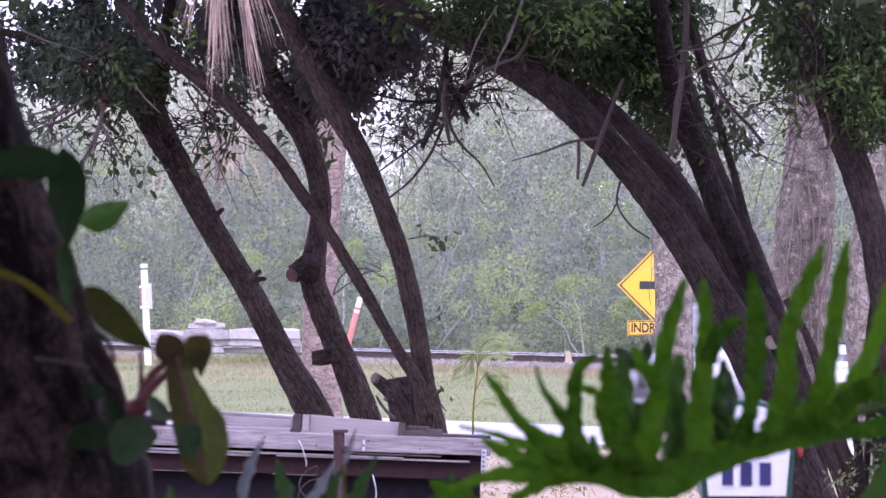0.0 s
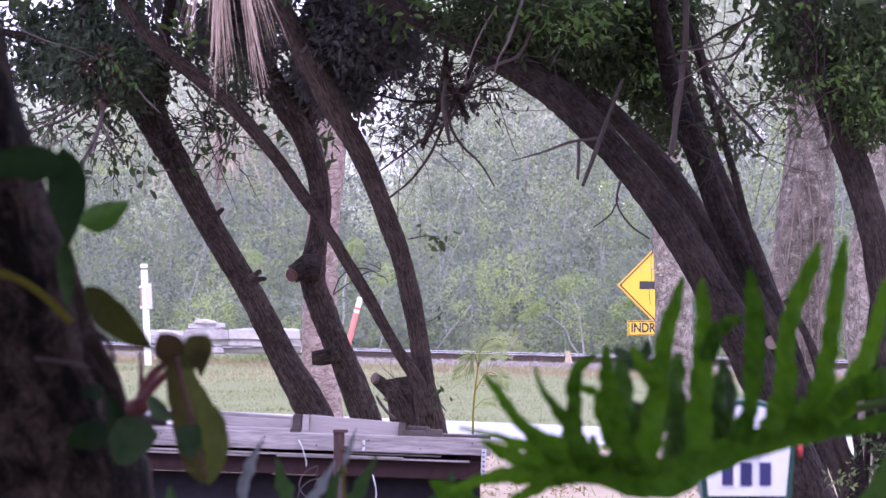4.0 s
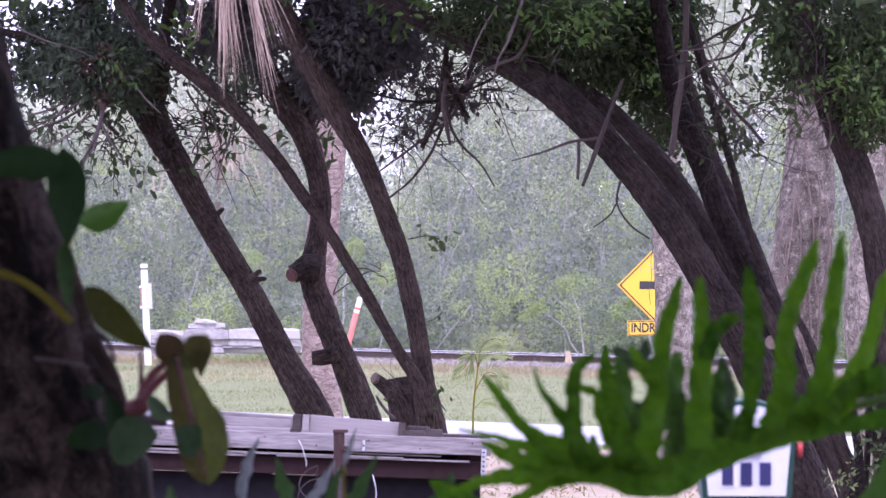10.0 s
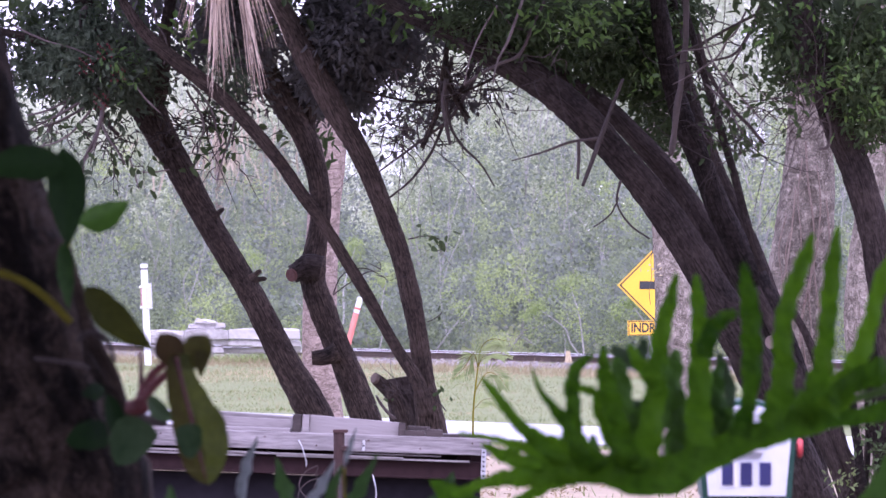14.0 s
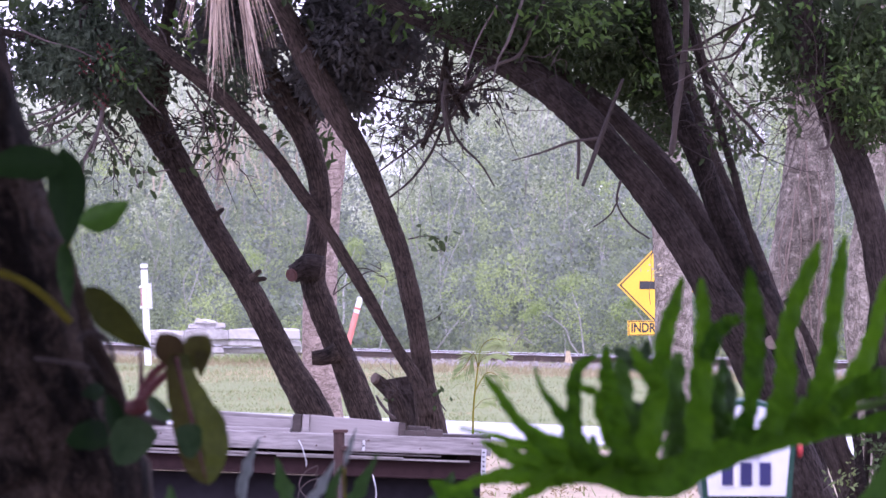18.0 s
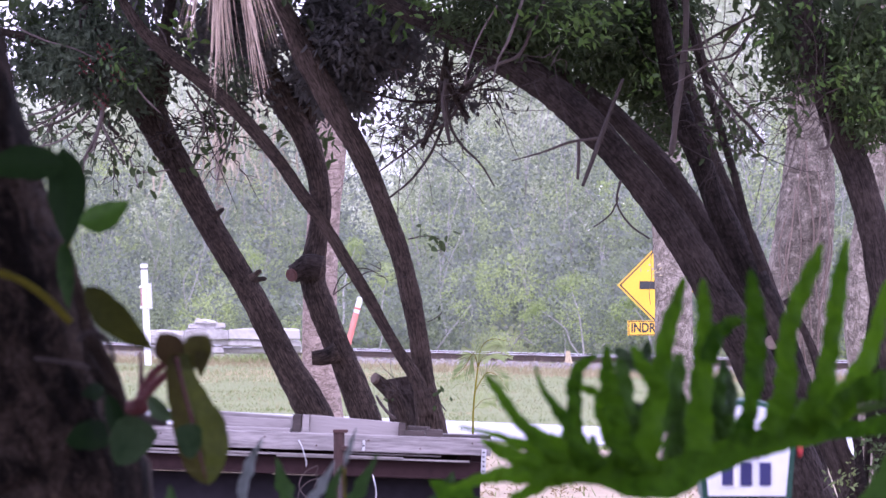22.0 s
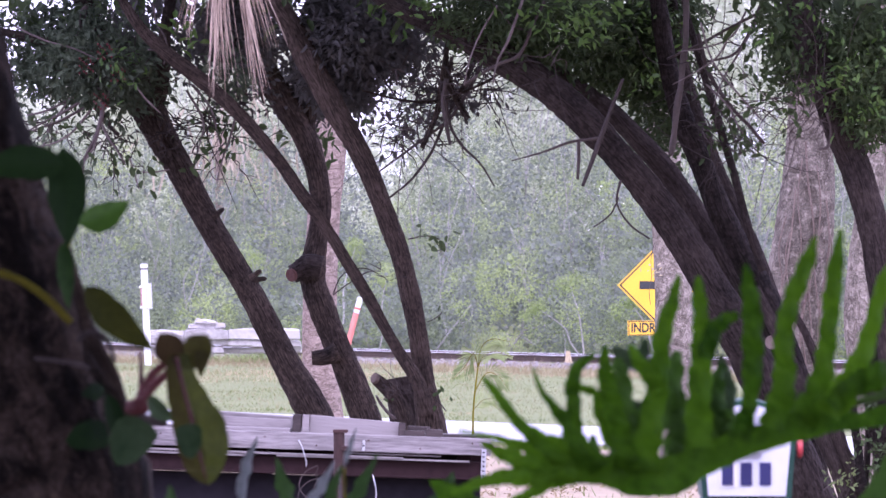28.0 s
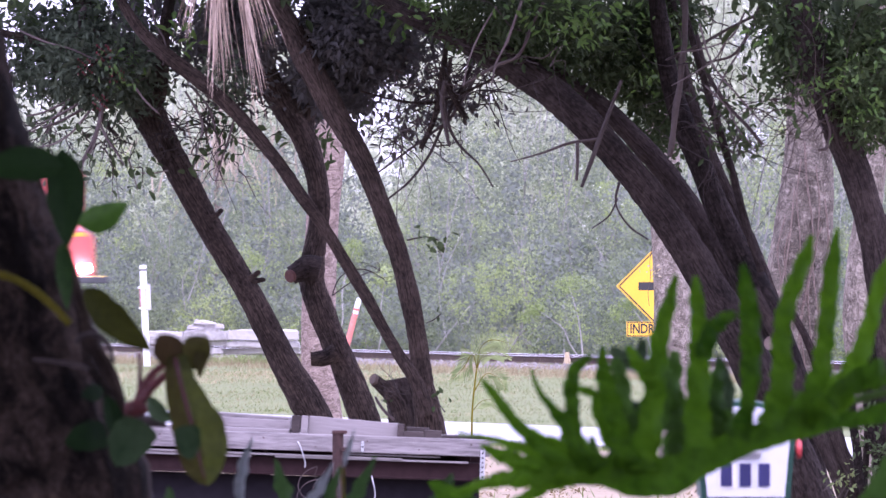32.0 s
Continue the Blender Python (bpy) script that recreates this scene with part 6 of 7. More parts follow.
    st("leaf_stalk", [(-0.589, 19.6, 2.457, 0.009), (-0.574, 19.6, 2.492, 0.0085), (-0.552, 19.6, 2.519, 0.008), (-0.518, 19.6, 2.543, 0.007)], PETIOLE)
    st("leaf_stalk", [(-0.579, 19.55, 2.46, 0.008), (-0.557, 19.55, 2.49, 0.0085), (-0.532, 19.55, 2.512, 0.008), (-0.505, 19.55, 2.536, 0.005)], PETIOLE)
    st("node", [(-0.613, 19.6, 2.448, 0.01), (-0.594, 19.6, 2.446, 0.019), (-0.57, 19.6, 2.452, 0.012)], PETIOLE, "reddish stem joint")
    st("leaf_sheath", [(-0.594, 19.6, 2.432, 0.008), (-0.574, 19.6, 2.424, 0.011), (-0.553, 19.6, 2.419, 0.010), (-0.532, 19.6, 2.413, 0.004)], DEADWOOD, "dry brown leaf sheath")
    st("aerial_root", [(-0.696, 19.7, 2.578, 0.004), (-0.687, 19.7, 2.534, 0.008), (-0.652, 19.7, 2.479, 0.009), (-0.624, 19.7, 2.424, 0.008)], BARKN)
    st("aerial_root", [(-0.710, 19.65, 2.573, 0.004), (-0.694, 19.65, 2.587, 0.006), (-0.670, 19.65, 2.589, 0.006), (-0.650, 19.65, 2.574, 0.005), (-0.634, 19.65, 2.535, 0.004)], DEADWOOD)
    st("aerial_root", [(-0.792, 19.65, 2.541, 0.003), (-0.749, 19.65, 2.537, 0.004), (-0.705, 19.65, 2.529, 0.005), (-0.683, 19.65, 2.522, 0.003)], DEADWOOD)
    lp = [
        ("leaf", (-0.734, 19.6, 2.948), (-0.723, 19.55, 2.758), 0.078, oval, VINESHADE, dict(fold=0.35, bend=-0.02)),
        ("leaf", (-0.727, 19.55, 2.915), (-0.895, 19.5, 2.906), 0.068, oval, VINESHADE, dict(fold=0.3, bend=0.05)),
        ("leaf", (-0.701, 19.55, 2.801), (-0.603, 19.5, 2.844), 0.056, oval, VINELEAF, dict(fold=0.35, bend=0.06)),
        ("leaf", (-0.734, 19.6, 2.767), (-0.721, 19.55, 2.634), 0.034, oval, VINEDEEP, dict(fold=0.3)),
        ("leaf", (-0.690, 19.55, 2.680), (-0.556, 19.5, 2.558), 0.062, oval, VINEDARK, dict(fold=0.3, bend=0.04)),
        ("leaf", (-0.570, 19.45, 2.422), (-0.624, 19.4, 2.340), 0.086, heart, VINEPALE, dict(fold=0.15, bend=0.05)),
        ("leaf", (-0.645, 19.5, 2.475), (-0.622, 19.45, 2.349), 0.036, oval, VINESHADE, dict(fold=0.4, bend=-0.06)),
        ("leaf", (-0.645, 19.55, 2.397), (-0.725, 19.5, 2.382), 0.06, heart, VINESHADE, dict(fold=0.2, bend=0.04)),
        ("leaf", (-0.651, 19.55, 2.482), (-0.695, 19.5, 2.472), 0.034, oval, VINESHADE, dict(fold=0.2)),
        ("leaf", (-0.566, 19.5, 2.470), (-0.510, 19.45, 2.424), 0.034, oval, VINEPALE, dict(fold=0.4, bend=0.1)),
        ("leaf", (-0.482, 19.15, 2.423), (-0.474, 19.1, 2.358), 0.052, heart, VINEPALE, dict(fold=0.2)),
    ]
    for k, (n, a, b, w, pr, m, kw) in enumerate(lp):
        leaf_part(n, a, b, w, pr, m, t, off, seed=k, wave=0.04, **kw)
    # the large hanging arrow-shaped leaf: two ear lobes and the long blade on a red midrib
    v, f = ribbon([(-0.506, 19.4, 2.551, 0.019), (-0.501, 19.4, 2.506, 0.029), (-0.483, 19.4, 2.451, 0.041), (-0.463, 19.4, 2.401, 0.051), (-0.456, 19.4, 2.349, 0.043), (-0.451, 19.4, 2.318, 0.024), (-0.448, 19.4, 2.303, 0.003)], 8, 0.025, 0.22, 3, 0.05)
    big = put("hanging_leaf", mesh_of("hanging_leaf", v - np.array(off), f, VINEOLIVE, None, True), t, "long olive leaf with red midrib")
    # its folded half is russet, with its shade put into the darker colour
    big.data.materials.append(VINERUSSET)
    for pl in big.data.polygons:
        pl.material_index = 1 if pl.index % 4 > 1 else 0
    leaf_part("ear_lobe", (-0.5, 19.42, 2.527), (-0.542, 19.4, 2.59), 0.058, lambda u: min(1, 0.5 + 1.2 * u) * (1 if u < 0.6 else max(0.1, 1 - ((u - 0.6) / 0.4) ** 2 * 0.9)), VINEMAROON, big, off, wave=0.03)
    leaf_part("ear_lobe", (-0.462, 19.41, 2.575), (-0.463, 19.4, 2.508), 0.027, oval, VINERUSSET, big, off, "torn reddish flap", wave=0.12)
    leaf_part("ear_lobe", (-0.496, 19.42, 2.527), (-0.449, 19.4, 2.587), 0.058, lambda u: min(1, 0.5 + 1.2 * u) * (1 if u < 0.6 else max(0.1, 1 - ((u - 0.6) / 0.4) ** 2 * 0.9)), VINERUSSET, big, off, wave=0.03)
    v, f, uv = tube_data([(x - off.x, y - off.y, z - off.z, r) for x, y, z, r in [(-0.506, 19.26, 2.548, 0.005), (-0.497, 19.26, 2.507, 0.004), (-0.483, 19.26, 2.454, 0.004), (-0.468, 19.26, 2.389, 0.003), (-0.45, 19.26, 2.316, 0.002)]], 6, 5, 0.02)
    put("midrib", mesh_of("midrib", v, f, MIDRIB, uv, True), big, "dark red midrib")


vine()


# ---- philodendron in front ----
LEAF_PIVOT = (0.257, 18, 2.424)


LOBES = [
    [(0.068, 17.97, 2.527, 0.003), (0.096, 17.97, 2.493, 0.009), (0.121, 17.97, 2.459, 0.0101), (0.148, 17.97, 2.429, 0.0114), (0.184, 17.97, 2.398, 0.0127), (0.228, 17.97, 2.363, 0.015)],
    [(0.158, 18.0, 2.542, 0.003), (0.172, 18.0, 2.504, 0.005), (0.192, 18.0, 2.478, 0.0081), (0.217, 18.0, 2.447, 0.0134), (0.247, 18.0, 2.402, 0.0157), (0.279, 18.0, 2.362, 0.019)],
    [(0.268, 17.97, 2.567, 0.004), (0.24, 17.97, 2.549, 0.011), (0.228, 17.97, 2.515, 0.0131), (0.231, 17.97, 2.473, 0.0134), (0.234, 17.97, 2.423, 0.0147), (0.248, 17.97, 2.363, 0.019)],
    [(0.225, 18.02, 2.506, 0.007), (0.247, 18.02, 2.506, 0.008), (0.271, 18.02, 2.499, 0.008)],
    [(0.284, 18.0, 2.585, 0.003), (0.285, 18.0, 2.554, 0.011), (0.289, 18.0, 2.522, 0.016), (0.297, 18.0, 2.49, 0.0183), (0.309, 18.0, 2.45, 0.0175), (0.322, 18.0, 2.402, 0.0198), (0.333, 18.0, 2.352, 0.0251)],
    [(0.279, 18.04, 2.502, 0.009), (0.275, 18.04, 2.472, 0.01), (0.286, 18.04, 2.441, 0.009), (0.299, 18.04, 2.401, 0.0111)],
    [(0.328, 17.97, 2.585, 0.005), (0.346, 17.97, 2.555, 0.012), (0.366, 17.97, 2.529, 0.015), (0.378, 17.97, 2.501, 0.016)],
    [(0.415, 18.0, 2.711, 0.004), (0.404, 18.0, 2.665, 0.012), (0.39, 18.0, 2.615, 0.016), (0.383, 18.0, 2.565, 0.0173), (0.378, 18.0, 2.504, 0.0195), (0.367, 18.0, 2.434, 0.0228), (0.357, 18.0, 2.362, 0.0291)],
    [(0.448, 17.97, 2.709, 0.004), (0.45, 17.97, 2.675, 0.012), (0.454, 17.97, 2.635, 0.014), (0.457, 17.97, 2.593, 0.0192), (0.455, 17.97, 2.543, 0.0205), (0.453, 17.97, 2.473, 0.0228), (0.454, 17.97, 2.405, 0.027)],
    [(0.518, 17.94, 2.643, 0.007), (0.494, 17.94, 2.63, 0.013), (0.473, 17.94, 2.607, 0.016), (0.463, 17.94, 2.563, 0.016)],
    [(0.533, 18.0, 2.731, 0.004), (0.538, 18.0, 2.695, 0.013), (0.545, 18.0, 2.653, 0.017), (0.547, 18.0, 2.603, 0.0183), (0.548, 18.0, 2.552, 0.0185), (0.544, 18.0, 2.492, 0.0145), (0.538, 18.0, 2.462, 0.0165), (0.527, 18.0, 2.42, 0.0211)],
    [(0.655, 17.97, 2.783, 0.003), (0.644, 17.97, 2.745, 0.013), (0.624, 17.97, 2.695, 0.016), (0.609, 17.97, 2.649, 0.0161), (0.601, 17.97, 2.595, 0.0174), (0.604, 17.97, 2.543, 0.0196), (0.598, 17.97, 2.493, 0.0225), (0.578, 17.97, 2.443, 0.023)],
    [(0.701, 18.0, 2.795, 0.003), (0.695, 18.0, 2.749, 0.012), (0.689, 18.0, 2.695, 0.016), (0.684, 18.0, 2.643, 0.0162), (0.679, 18.0, 2.593, 0.0164), (0.673, 18.0, 2.542, 0.0196), (0.66, 18.0, 2.492, 0.0248), (0.634, 18.0, 2.446, 0.0251)],
    [(0.797, 17.97, 2.749, 0.004), (0.778, 17.97, 2.705, 0.013), (0.765, 17.97, 2.655, 0.014), (0.752, 17.97, 2.605, 0.0162), (0.733, 17.97, 2.553, 0.0205), (0.711, 17.97, 2.511, 0.0268), (0.681, 17.97, 2.467, 0.025)],
    [(0.788, 17.95, 2.54, 0.026), (0.756, 17.95, 2.531, 0.024), (0.721, 17.95, 2.515, 0.02), (0.686, 17.95, 2.483, 0.018)],
    [(0.068, 17.97, 2.409, 0.003), (0.1, 17.97, 2.392, 0.012), (0.142, 17.97, 2.376, 0.0162), (0.196, 17.97, 2.361, 0.0146), (0.238, 17.97, 2.349, 0.017)],
    [(0.028, 18.0, 2.428, 0.003), (0.066, 18.0, 2.422, 0.004), (0.096, 18.0, 2.416, 0.0061), (0.138, 18.0, 2.403, 0.0094), (0.188, 18.0, 2.387, 0.0137), (0.239, 18.0, 2.366, 0.019)],
    [(0.016, 17.97, 2.319, 0.005), (0.066, 17.97, 2.337, 0.01), (0.106, 17.97, 2.347, 0.0142), (0.148, 17.97, 2.35, 0.0186), (0.2, 17.97, 2.347, 0.017)],
    [(0.143, 18.03, 2.438, 0.008), (0.177, 18.03, 2.419, 0.009), (0.207, 18.03, 2.406, 0.012), (0.239, 18.03, 2.381, 0.0161)],
    [(0.125, 18.03, 2.303, 0.008), (0.157, 18.03, 2.318, 0.011), (0.189, 18.03, 2.335, 0.011), (0.227, 18.03, 2.347, 0.0141)],
    [(0.31, 18.2, 2.56, 0.0071), (0.317, 18.2, 2.532, 0.0152), (0.324, 18.2, 2.491, 0.0172), (0.33, 18.2, 2.43, 0.0182)],
    [(0.417, 18.2, 2.574, 0.0071), (0.416, 18.2, 2.547, 0.0152), (0.412, 18.2, 2.501, 0.0172), (0.401, 18.2, 2.43, 0.0203)],
    [(0.501, 18.2, 2.552, 0.0071), (0.491, 18.2, 2.52, 0.0132), (0.491, 18.2, 2.479, 0.0162), (0.487, 18.2, 2.425, 0.0203)],
    [(0.349, 18.2, 2.469, 0.0081), (0.343, 18.2, 2.435, 0.0142), (0.341, 18.2, 2.39, 0.0182)],
    [(0.426, 18.2, 2.471, 0.0061), (0.424, 18.2, 2.43, 0.0111), (0.42, 18.2, 2.38, 0.0182)],
    [(0.268, 18.2, 2.42, 0.0051), (0.272, 18.2, 2.39, 0.0122), (0.28, 18.2, 2.36, 0.0203)],
    [(0.511, 18.2, 2.456, 0.0061), (0.507, 18.2, 2.43, 0.0132), (0.501, 18.2, 2.418, 0.0182)],
    [(0.318, 18.2, 2.425, 0.0061), (0.312, 18.2, 2.395, 0.0122), (0.31, 18.2, 2.36, 0.0203)],
    [(0.427, 18.2, 2.501, 0.0081), (0.425, 18.2, 2.451, 0.0182), (0.42, 18.2, 2.384, 0.0264)],
    [(0.371, 18.2, 2.491, 0.0101), (0.361, 18.2, 2.43, 0.0243), (0.351, 18.2, 2.36, 0.0324)],
    [(0.490, 18.2, 2.491, 0.0081), (0.492, 18.2, 2.451, 0.0122), (0.493, 18.2, 2.412, 0.0203)],
    [(0.648, 18.2, 2.501, 0.0081), (0.636, 18.2, 2.466, 0.0152), (0.616, 18.2, 2.446, 0.0203)],
    [(0.509, 18.2, 2.469, 0.0081), (0.515, 18.2, 2.446, 0.0142), (0.523, 18.2, 2.415, 0.0264)],
    [(0.497, 18.3, 2.566, 0.0051), (0.505, 18.3, 2.536, 0.0122), (0.518, 18.3, 2.5, 0.0112), (0.514, 18.3, 2.454, 0.0102)],
    [(0.304, 18.3, 2.576, 0.0061), (0.327, 18.3, 2.559, 0.0143), (0.353, 18.3, 2.543, 0.0122), (0.375, 18.3, 2.528, 0.0082)],
    [(0.363, 18.3, 2.592, 0.0061), (0.359, 18.3, 2.566, 0.0122), (0.351, 18.3, 2.541, 0.0143)],
    [(0.33, 18.3, 2.471, 0.0071), (0.358, 18.3, 2.467, 0.0143), (0.383, 18.3, 2.459, 0.0143)],
    [(0.219, 18.2, 2.425, 0.0101), (0.231, 18.2, 2.4, 0.0203), (0.249, 18.2, 2.36, 0.0243)],
]
WEB = [(0.829, 18.02, 2.478, 0.0201), (0.779, 18.02, 2.466, 0.0181), (0.739, 18.02, 2.456, 0.0151), (0.696, 18.02, 2.456, 0.0201), (0.638, 18.02, 2.446, 0.0261), (0.578, 18.02, 2.428, 0.0251), (0.518, 18.02, 2.407, 0.0261), (0.458, 18.02, 2.38, 0.0301), (0.397, 18.02, 2.352, 0.0361), (0.337, 18.02, 2.354, 0.0361), (0.277, 18.02, 2.362, 0.0261), (0.217, 18.02, 2.36, 0.0241), (0.167, 18.02, 2.358, 0.014)]


def split_leaf():
    off = Vector(LEAF_PIVOT)
    t = empty("philodendron_leaf", off, label="large deeply lobed green philodendron leaf", category="leaf")
    rib = [(x - off.x, y - off.y, z - off.z, r) for x, y, z, r in [(0.923, 18.06, 2.534, 0.008), (0.803, 18.06, 2.505, 0.007), (0.702, 18.06, 2.477, 0.008), (0.601, 18.06, 2.441, 0.007), (0.501, 18.06, 2.403, 0.006), (0.4, 18.06, 2.367, 0.005), (0.3, 18.06, 2.357, 0.004), (0.217, 18.06, 2.361, 0.003), (0.117, 18.06, 2.367, 0.002)]]
    v, f, uv = tube_data(rib, 8, 6, 0.02)
    put("midrib", mesh_of("midrib", v, f, PHILORIB, uv, True), t, "pale green midrib")

    for k, rows in enumerate(LOBES):
        v, f = ribbon(rows, 8, 0.11, 0.55, k, 0.45)
        # Rear lobes fill the gaps; gap shade is put into their duller greens
        put("lobe", mesh_of("lobe", v - np.array(off), f, PHILO if rows[0][1] < 18.1 else VINELEAF if rows[0][1] < 18.25 else VINEPALE, None, True), t)
    # the web of blade along the midrib
    v, f = ribbon(WEB, 6, 0.05, 0.1, 40)
    put("blade_web", mesh_of("blade_web", v - np.array(off), f, PHILO, None, True), t)
    return t


PHILO_LEAF = split_leaf()


def low_leaf(name, base, tip, w, material, label, group="leaves in the foreground", **kw):
    off = Vector(base)
    v, f = blade(base, tip, w, oval, wave=0.2, n=22, **kw)
    me = mesh_of(name, v - np.array(off), f, material, None, True)
    ob = tagged(put(name, me, m=Matrix.Translation(off)), label, "leaf", group)
    low = [(0, 0, 0, 0.004), (0.01, 0.02, (1.0 - off.z) * 0.5, 0.005), (0.0, 0.05, 1.0 - off.z, 0.007)]
    limb("stalk", low, STEM, ob, seg=6, per=4)
    return ob


SILVER_LEAF = low_leaf("silvery_leaf", (-0.42, 21, 2.215), (-0.377, 21, 2.364), 0.024, SILVER, "narrow silvery-grey leaf rising from below", fold=0.4, bend=-0.06)
low_leaf("silvery_leaf", (-0.297, 21, 2.203), (-0.225, 21, 2.314), 0.022, SILVER, "narrow silvery-grey leaf rising from below", fold=0.4, bend=0.05)
low_leaf("silvery_leaf", (-0.205, 21, 2.30), (-0.18, 21, 2.383), 0.012, SILVER, "narrow silvery-grey leaf rising from below", fold=0.4)
low_leaf("green_leaf", (-0.316, 21.5, 2.165), (-0.354, 21.5, 2.311), 0.036, VINEDEEP, "narrow dark green leaf rising from below", fold=0.3)
low_leaf("green_leaf", (-0.238, 21.5, 2.165), (-0.139, 21.5, 2.319), 0.03, VINEDEEP, "narrow dark green leaf rising from below", fold=0.3, bend=0.05)
low_leaf("green_leaf", (-0.268, 21.5, 2.153), (-0.213, 21.5, 2.297), 0.027, VINEDEEP, "narrow dark green leaf rising from below", fold=0.3)
low_leaf("green_leaf", (0.091, 19, 2.236), (-0.025, 19, 2.32), 0.063, PHILO, "narrow dark green leaf rising from below", fold=0.3)
low_leaf("green_leaf", (0.79, 18.2, 2.17), (0.797, 18.2, 2.385), 0.10, VINELEAF, "broad dark green leaf rising from below", fold=0.3)
low_leaf("green_leaf", (-0.03, 21.5, 2.18), (0.022, 21.5, 2.279), 0.045, VINEDEEP, "narrow dark green leaf rising from below", fold=0.3, bend=0.04)
low_leaf("green_leaf", (-0.512, 19.4, 2.192), (-0.523, 19.4, 2.302), 0.039, VINEDEEP, "small green leaf by the near trunk", fold=0.3)


# ---- dead fan-palm frond hanging in the trees ----
def dead_frond():
    hub = Vector((-0.985, 44, 4.791))
    drop = Vector((0, 0, -0.417))
    t = empty("dead_palm_frond", hub, label="dry straw-coloured fan palm frond hanging from a branch", category="palm frond")
    rng = random.Random(12)
    limb("leaf_stalk", [(0, 0, drop.z + 0.03, 0.01), (0.01, 0, drop.z * 0.7, 0.012), (0.0, 0, drop.z * 0.3, 0.014), (0, 0, 0.05, 0.014)], STRAW, t, seg=6, per=4)
    part("hub", cyl(0.03, 0.05, drop, 0.02, 10), STRAW, t)
    bunches = [(-0.235, -0.13, 0.74, 0.0)] * 28 + [(-0.075, -0.045, 0.80, 0.03)] * 8 + [(-0.035, 0.048, 1.0, -0.01)] * 40 + [(0.06, 0.17, 0.99, 0.0)] * 8 + [(0.185, 0.245, 1.06, -0.02)] * 26 + [(0.25, 0.39, 0.84, -0.02)] * 22
    for k, (g0, g1, reach, droop) in enumerate(bunches):
        g = rng.uniform(g0, g1)
        L = reach * (1 - 0.34 * rng.random() ** 1.4)
        d = Vector((math.sin(g), rng.uniform(-0.2, 0.2), -math.cos(g)))
        curl = droop * (0.6 + 0.8 * rng.random()) + rng.uniform(-0.05, 0.05)
        w = 0.0014 if g0 == 0.06 else rng.choice((0.0014, 0.002, 0.0026, 0.0034, 0.005))
        sag = rng.uniform(0.0, 0.04)
        rows, cr = [], Vector((d.z, 0, -d.x))
        v, f = [], []
        for i in range(9):
            u = i / 8
            c = drop + d * L * u + Vector((0, 0, -sag * u * u * L)) + Vector((curl * u ** 3 * L, 0, 0)) + Vector((rng.uniform(-1, 1), rng.uniform(-1, 1), 0)) * 0.003
            ww = w * (0.5 + u) if u < 0.5 else w * (1.9 - 1.8 * u)
            v += [c - cr * ww, c + Vector((0, -ww * 0.8, 0)), c + cr * ww]
        for i in range(8):
            f += [(i * 3, i * 3 + 1, i * 3 + 4, i * 3 + 3), (i * 3 + 1, i * 3 + 2, i * 3 + 5, i * 3 + 4)]
        put("leaf_segment", mesh_of("leaf_segment", v, f, STRAW, None, True), t)
    return t


FROND = dead_frond()


# ---- seedling palm by the road ----
def seedling():
    b = Vector((0.301, 100, 0.682))
    t = empty("young_palm", (b.x, b.y, land(b.x * 0.912 + b.y * 0.41)), label="thin young palm with feathery pale green fronds", category="palm tree")
    o = t.location
    limb("stem", [(x - o.x, y - o.y, z - o.z, r) for x, y, z, r in [(0.301, 100, 0.459, 0.011), (0.295, 100, 0.904, 0.011), (0.301, 100, 1.127, 0.009), (0.323, 100, 1.35, 0.008), (0.345, 100, 1.517, 0.007)]], STEM, t, seg=6)
    for k, rows in enumerate(([(0.345, 100, 1.517, 0.006), (0.379, 100, 1.712, 0.004), (0.49, 100, 1.795, 0.004), (0.674, 100, 1.762, 0.001)], [(0.345, 100, 1.517, 0.006), (0.301, 100, 1.656, 0.004), (0.212, 100, 1.517, 0.004), (0.089, 100, 1.394, 0.001)], [(0.323, 100, 1.294, 0.006), (0.434, 100, 1.461, 0.004), (0.557, 100, 1.417, 0.003), (0.635, 100, 1.294, 0.001)],
                              [(0.345, 100, 1.517, 0.006), (0.401, 100, 1.628, 0.004), (0.523, 100, 1.673, 0.003), (0.674, 100, 1.617, 0.001)], [(0.306, 100, 1.099, 0.004), (0.395, 100, 1.194, 0.003), (0.512, 100, 1.205, 0.001)])):
        rel = [(x - o.x, y - o.y, z - o.z, r) for x, y, z, r in rows]
        fr = limb("frond_rib", rel, STEM, t, seg=5, per=4)
        c = spline(rel, 10)
        v, f = [], []
        for i in range(2, len(c)):
            L = 0.15 * math.sin(math.pi * min(i / len(c) + 0.12, 1)) + 0.03
            tn = c[min(i + 1, len(c) - 1), :3] - c[i - 1, :3]
            tn /= np.linalg.norm(tn)
            for sgn in (1, -1):
                d = tn * 0.75 + np.cross(tn, (0, 1, 0)) * sgn * 0.7 + np.array([0, 0.2 * sgn, -0.2])
                q, n = len(v), np.cross(d, (0, 1, 0)) * 0.0055
                v += [c[i, :3], c[i, :3] + d * L * 0.5 + n, c[i, :3] + d * L, c[i, :3] + d * L * 0.5 - n]
                f += [(q, q + 1, q + 2), (q, q + 2, q + 3)]
        tagged(put("leaflet_spray", mesh_of("leaflet_spray", v, f, SEEDLEAF), fr), kind="stuff")
    return t


YOUNG_PALM = seedling()

# ---- unseen house wall and roof edge behind the eye, added to block light ----
def unseen_house_wall():
    w = empty("house", (0, -3.0, 1.0), label="unseen house wall and roof edge added to block light from behind", category="house", kind="structure")
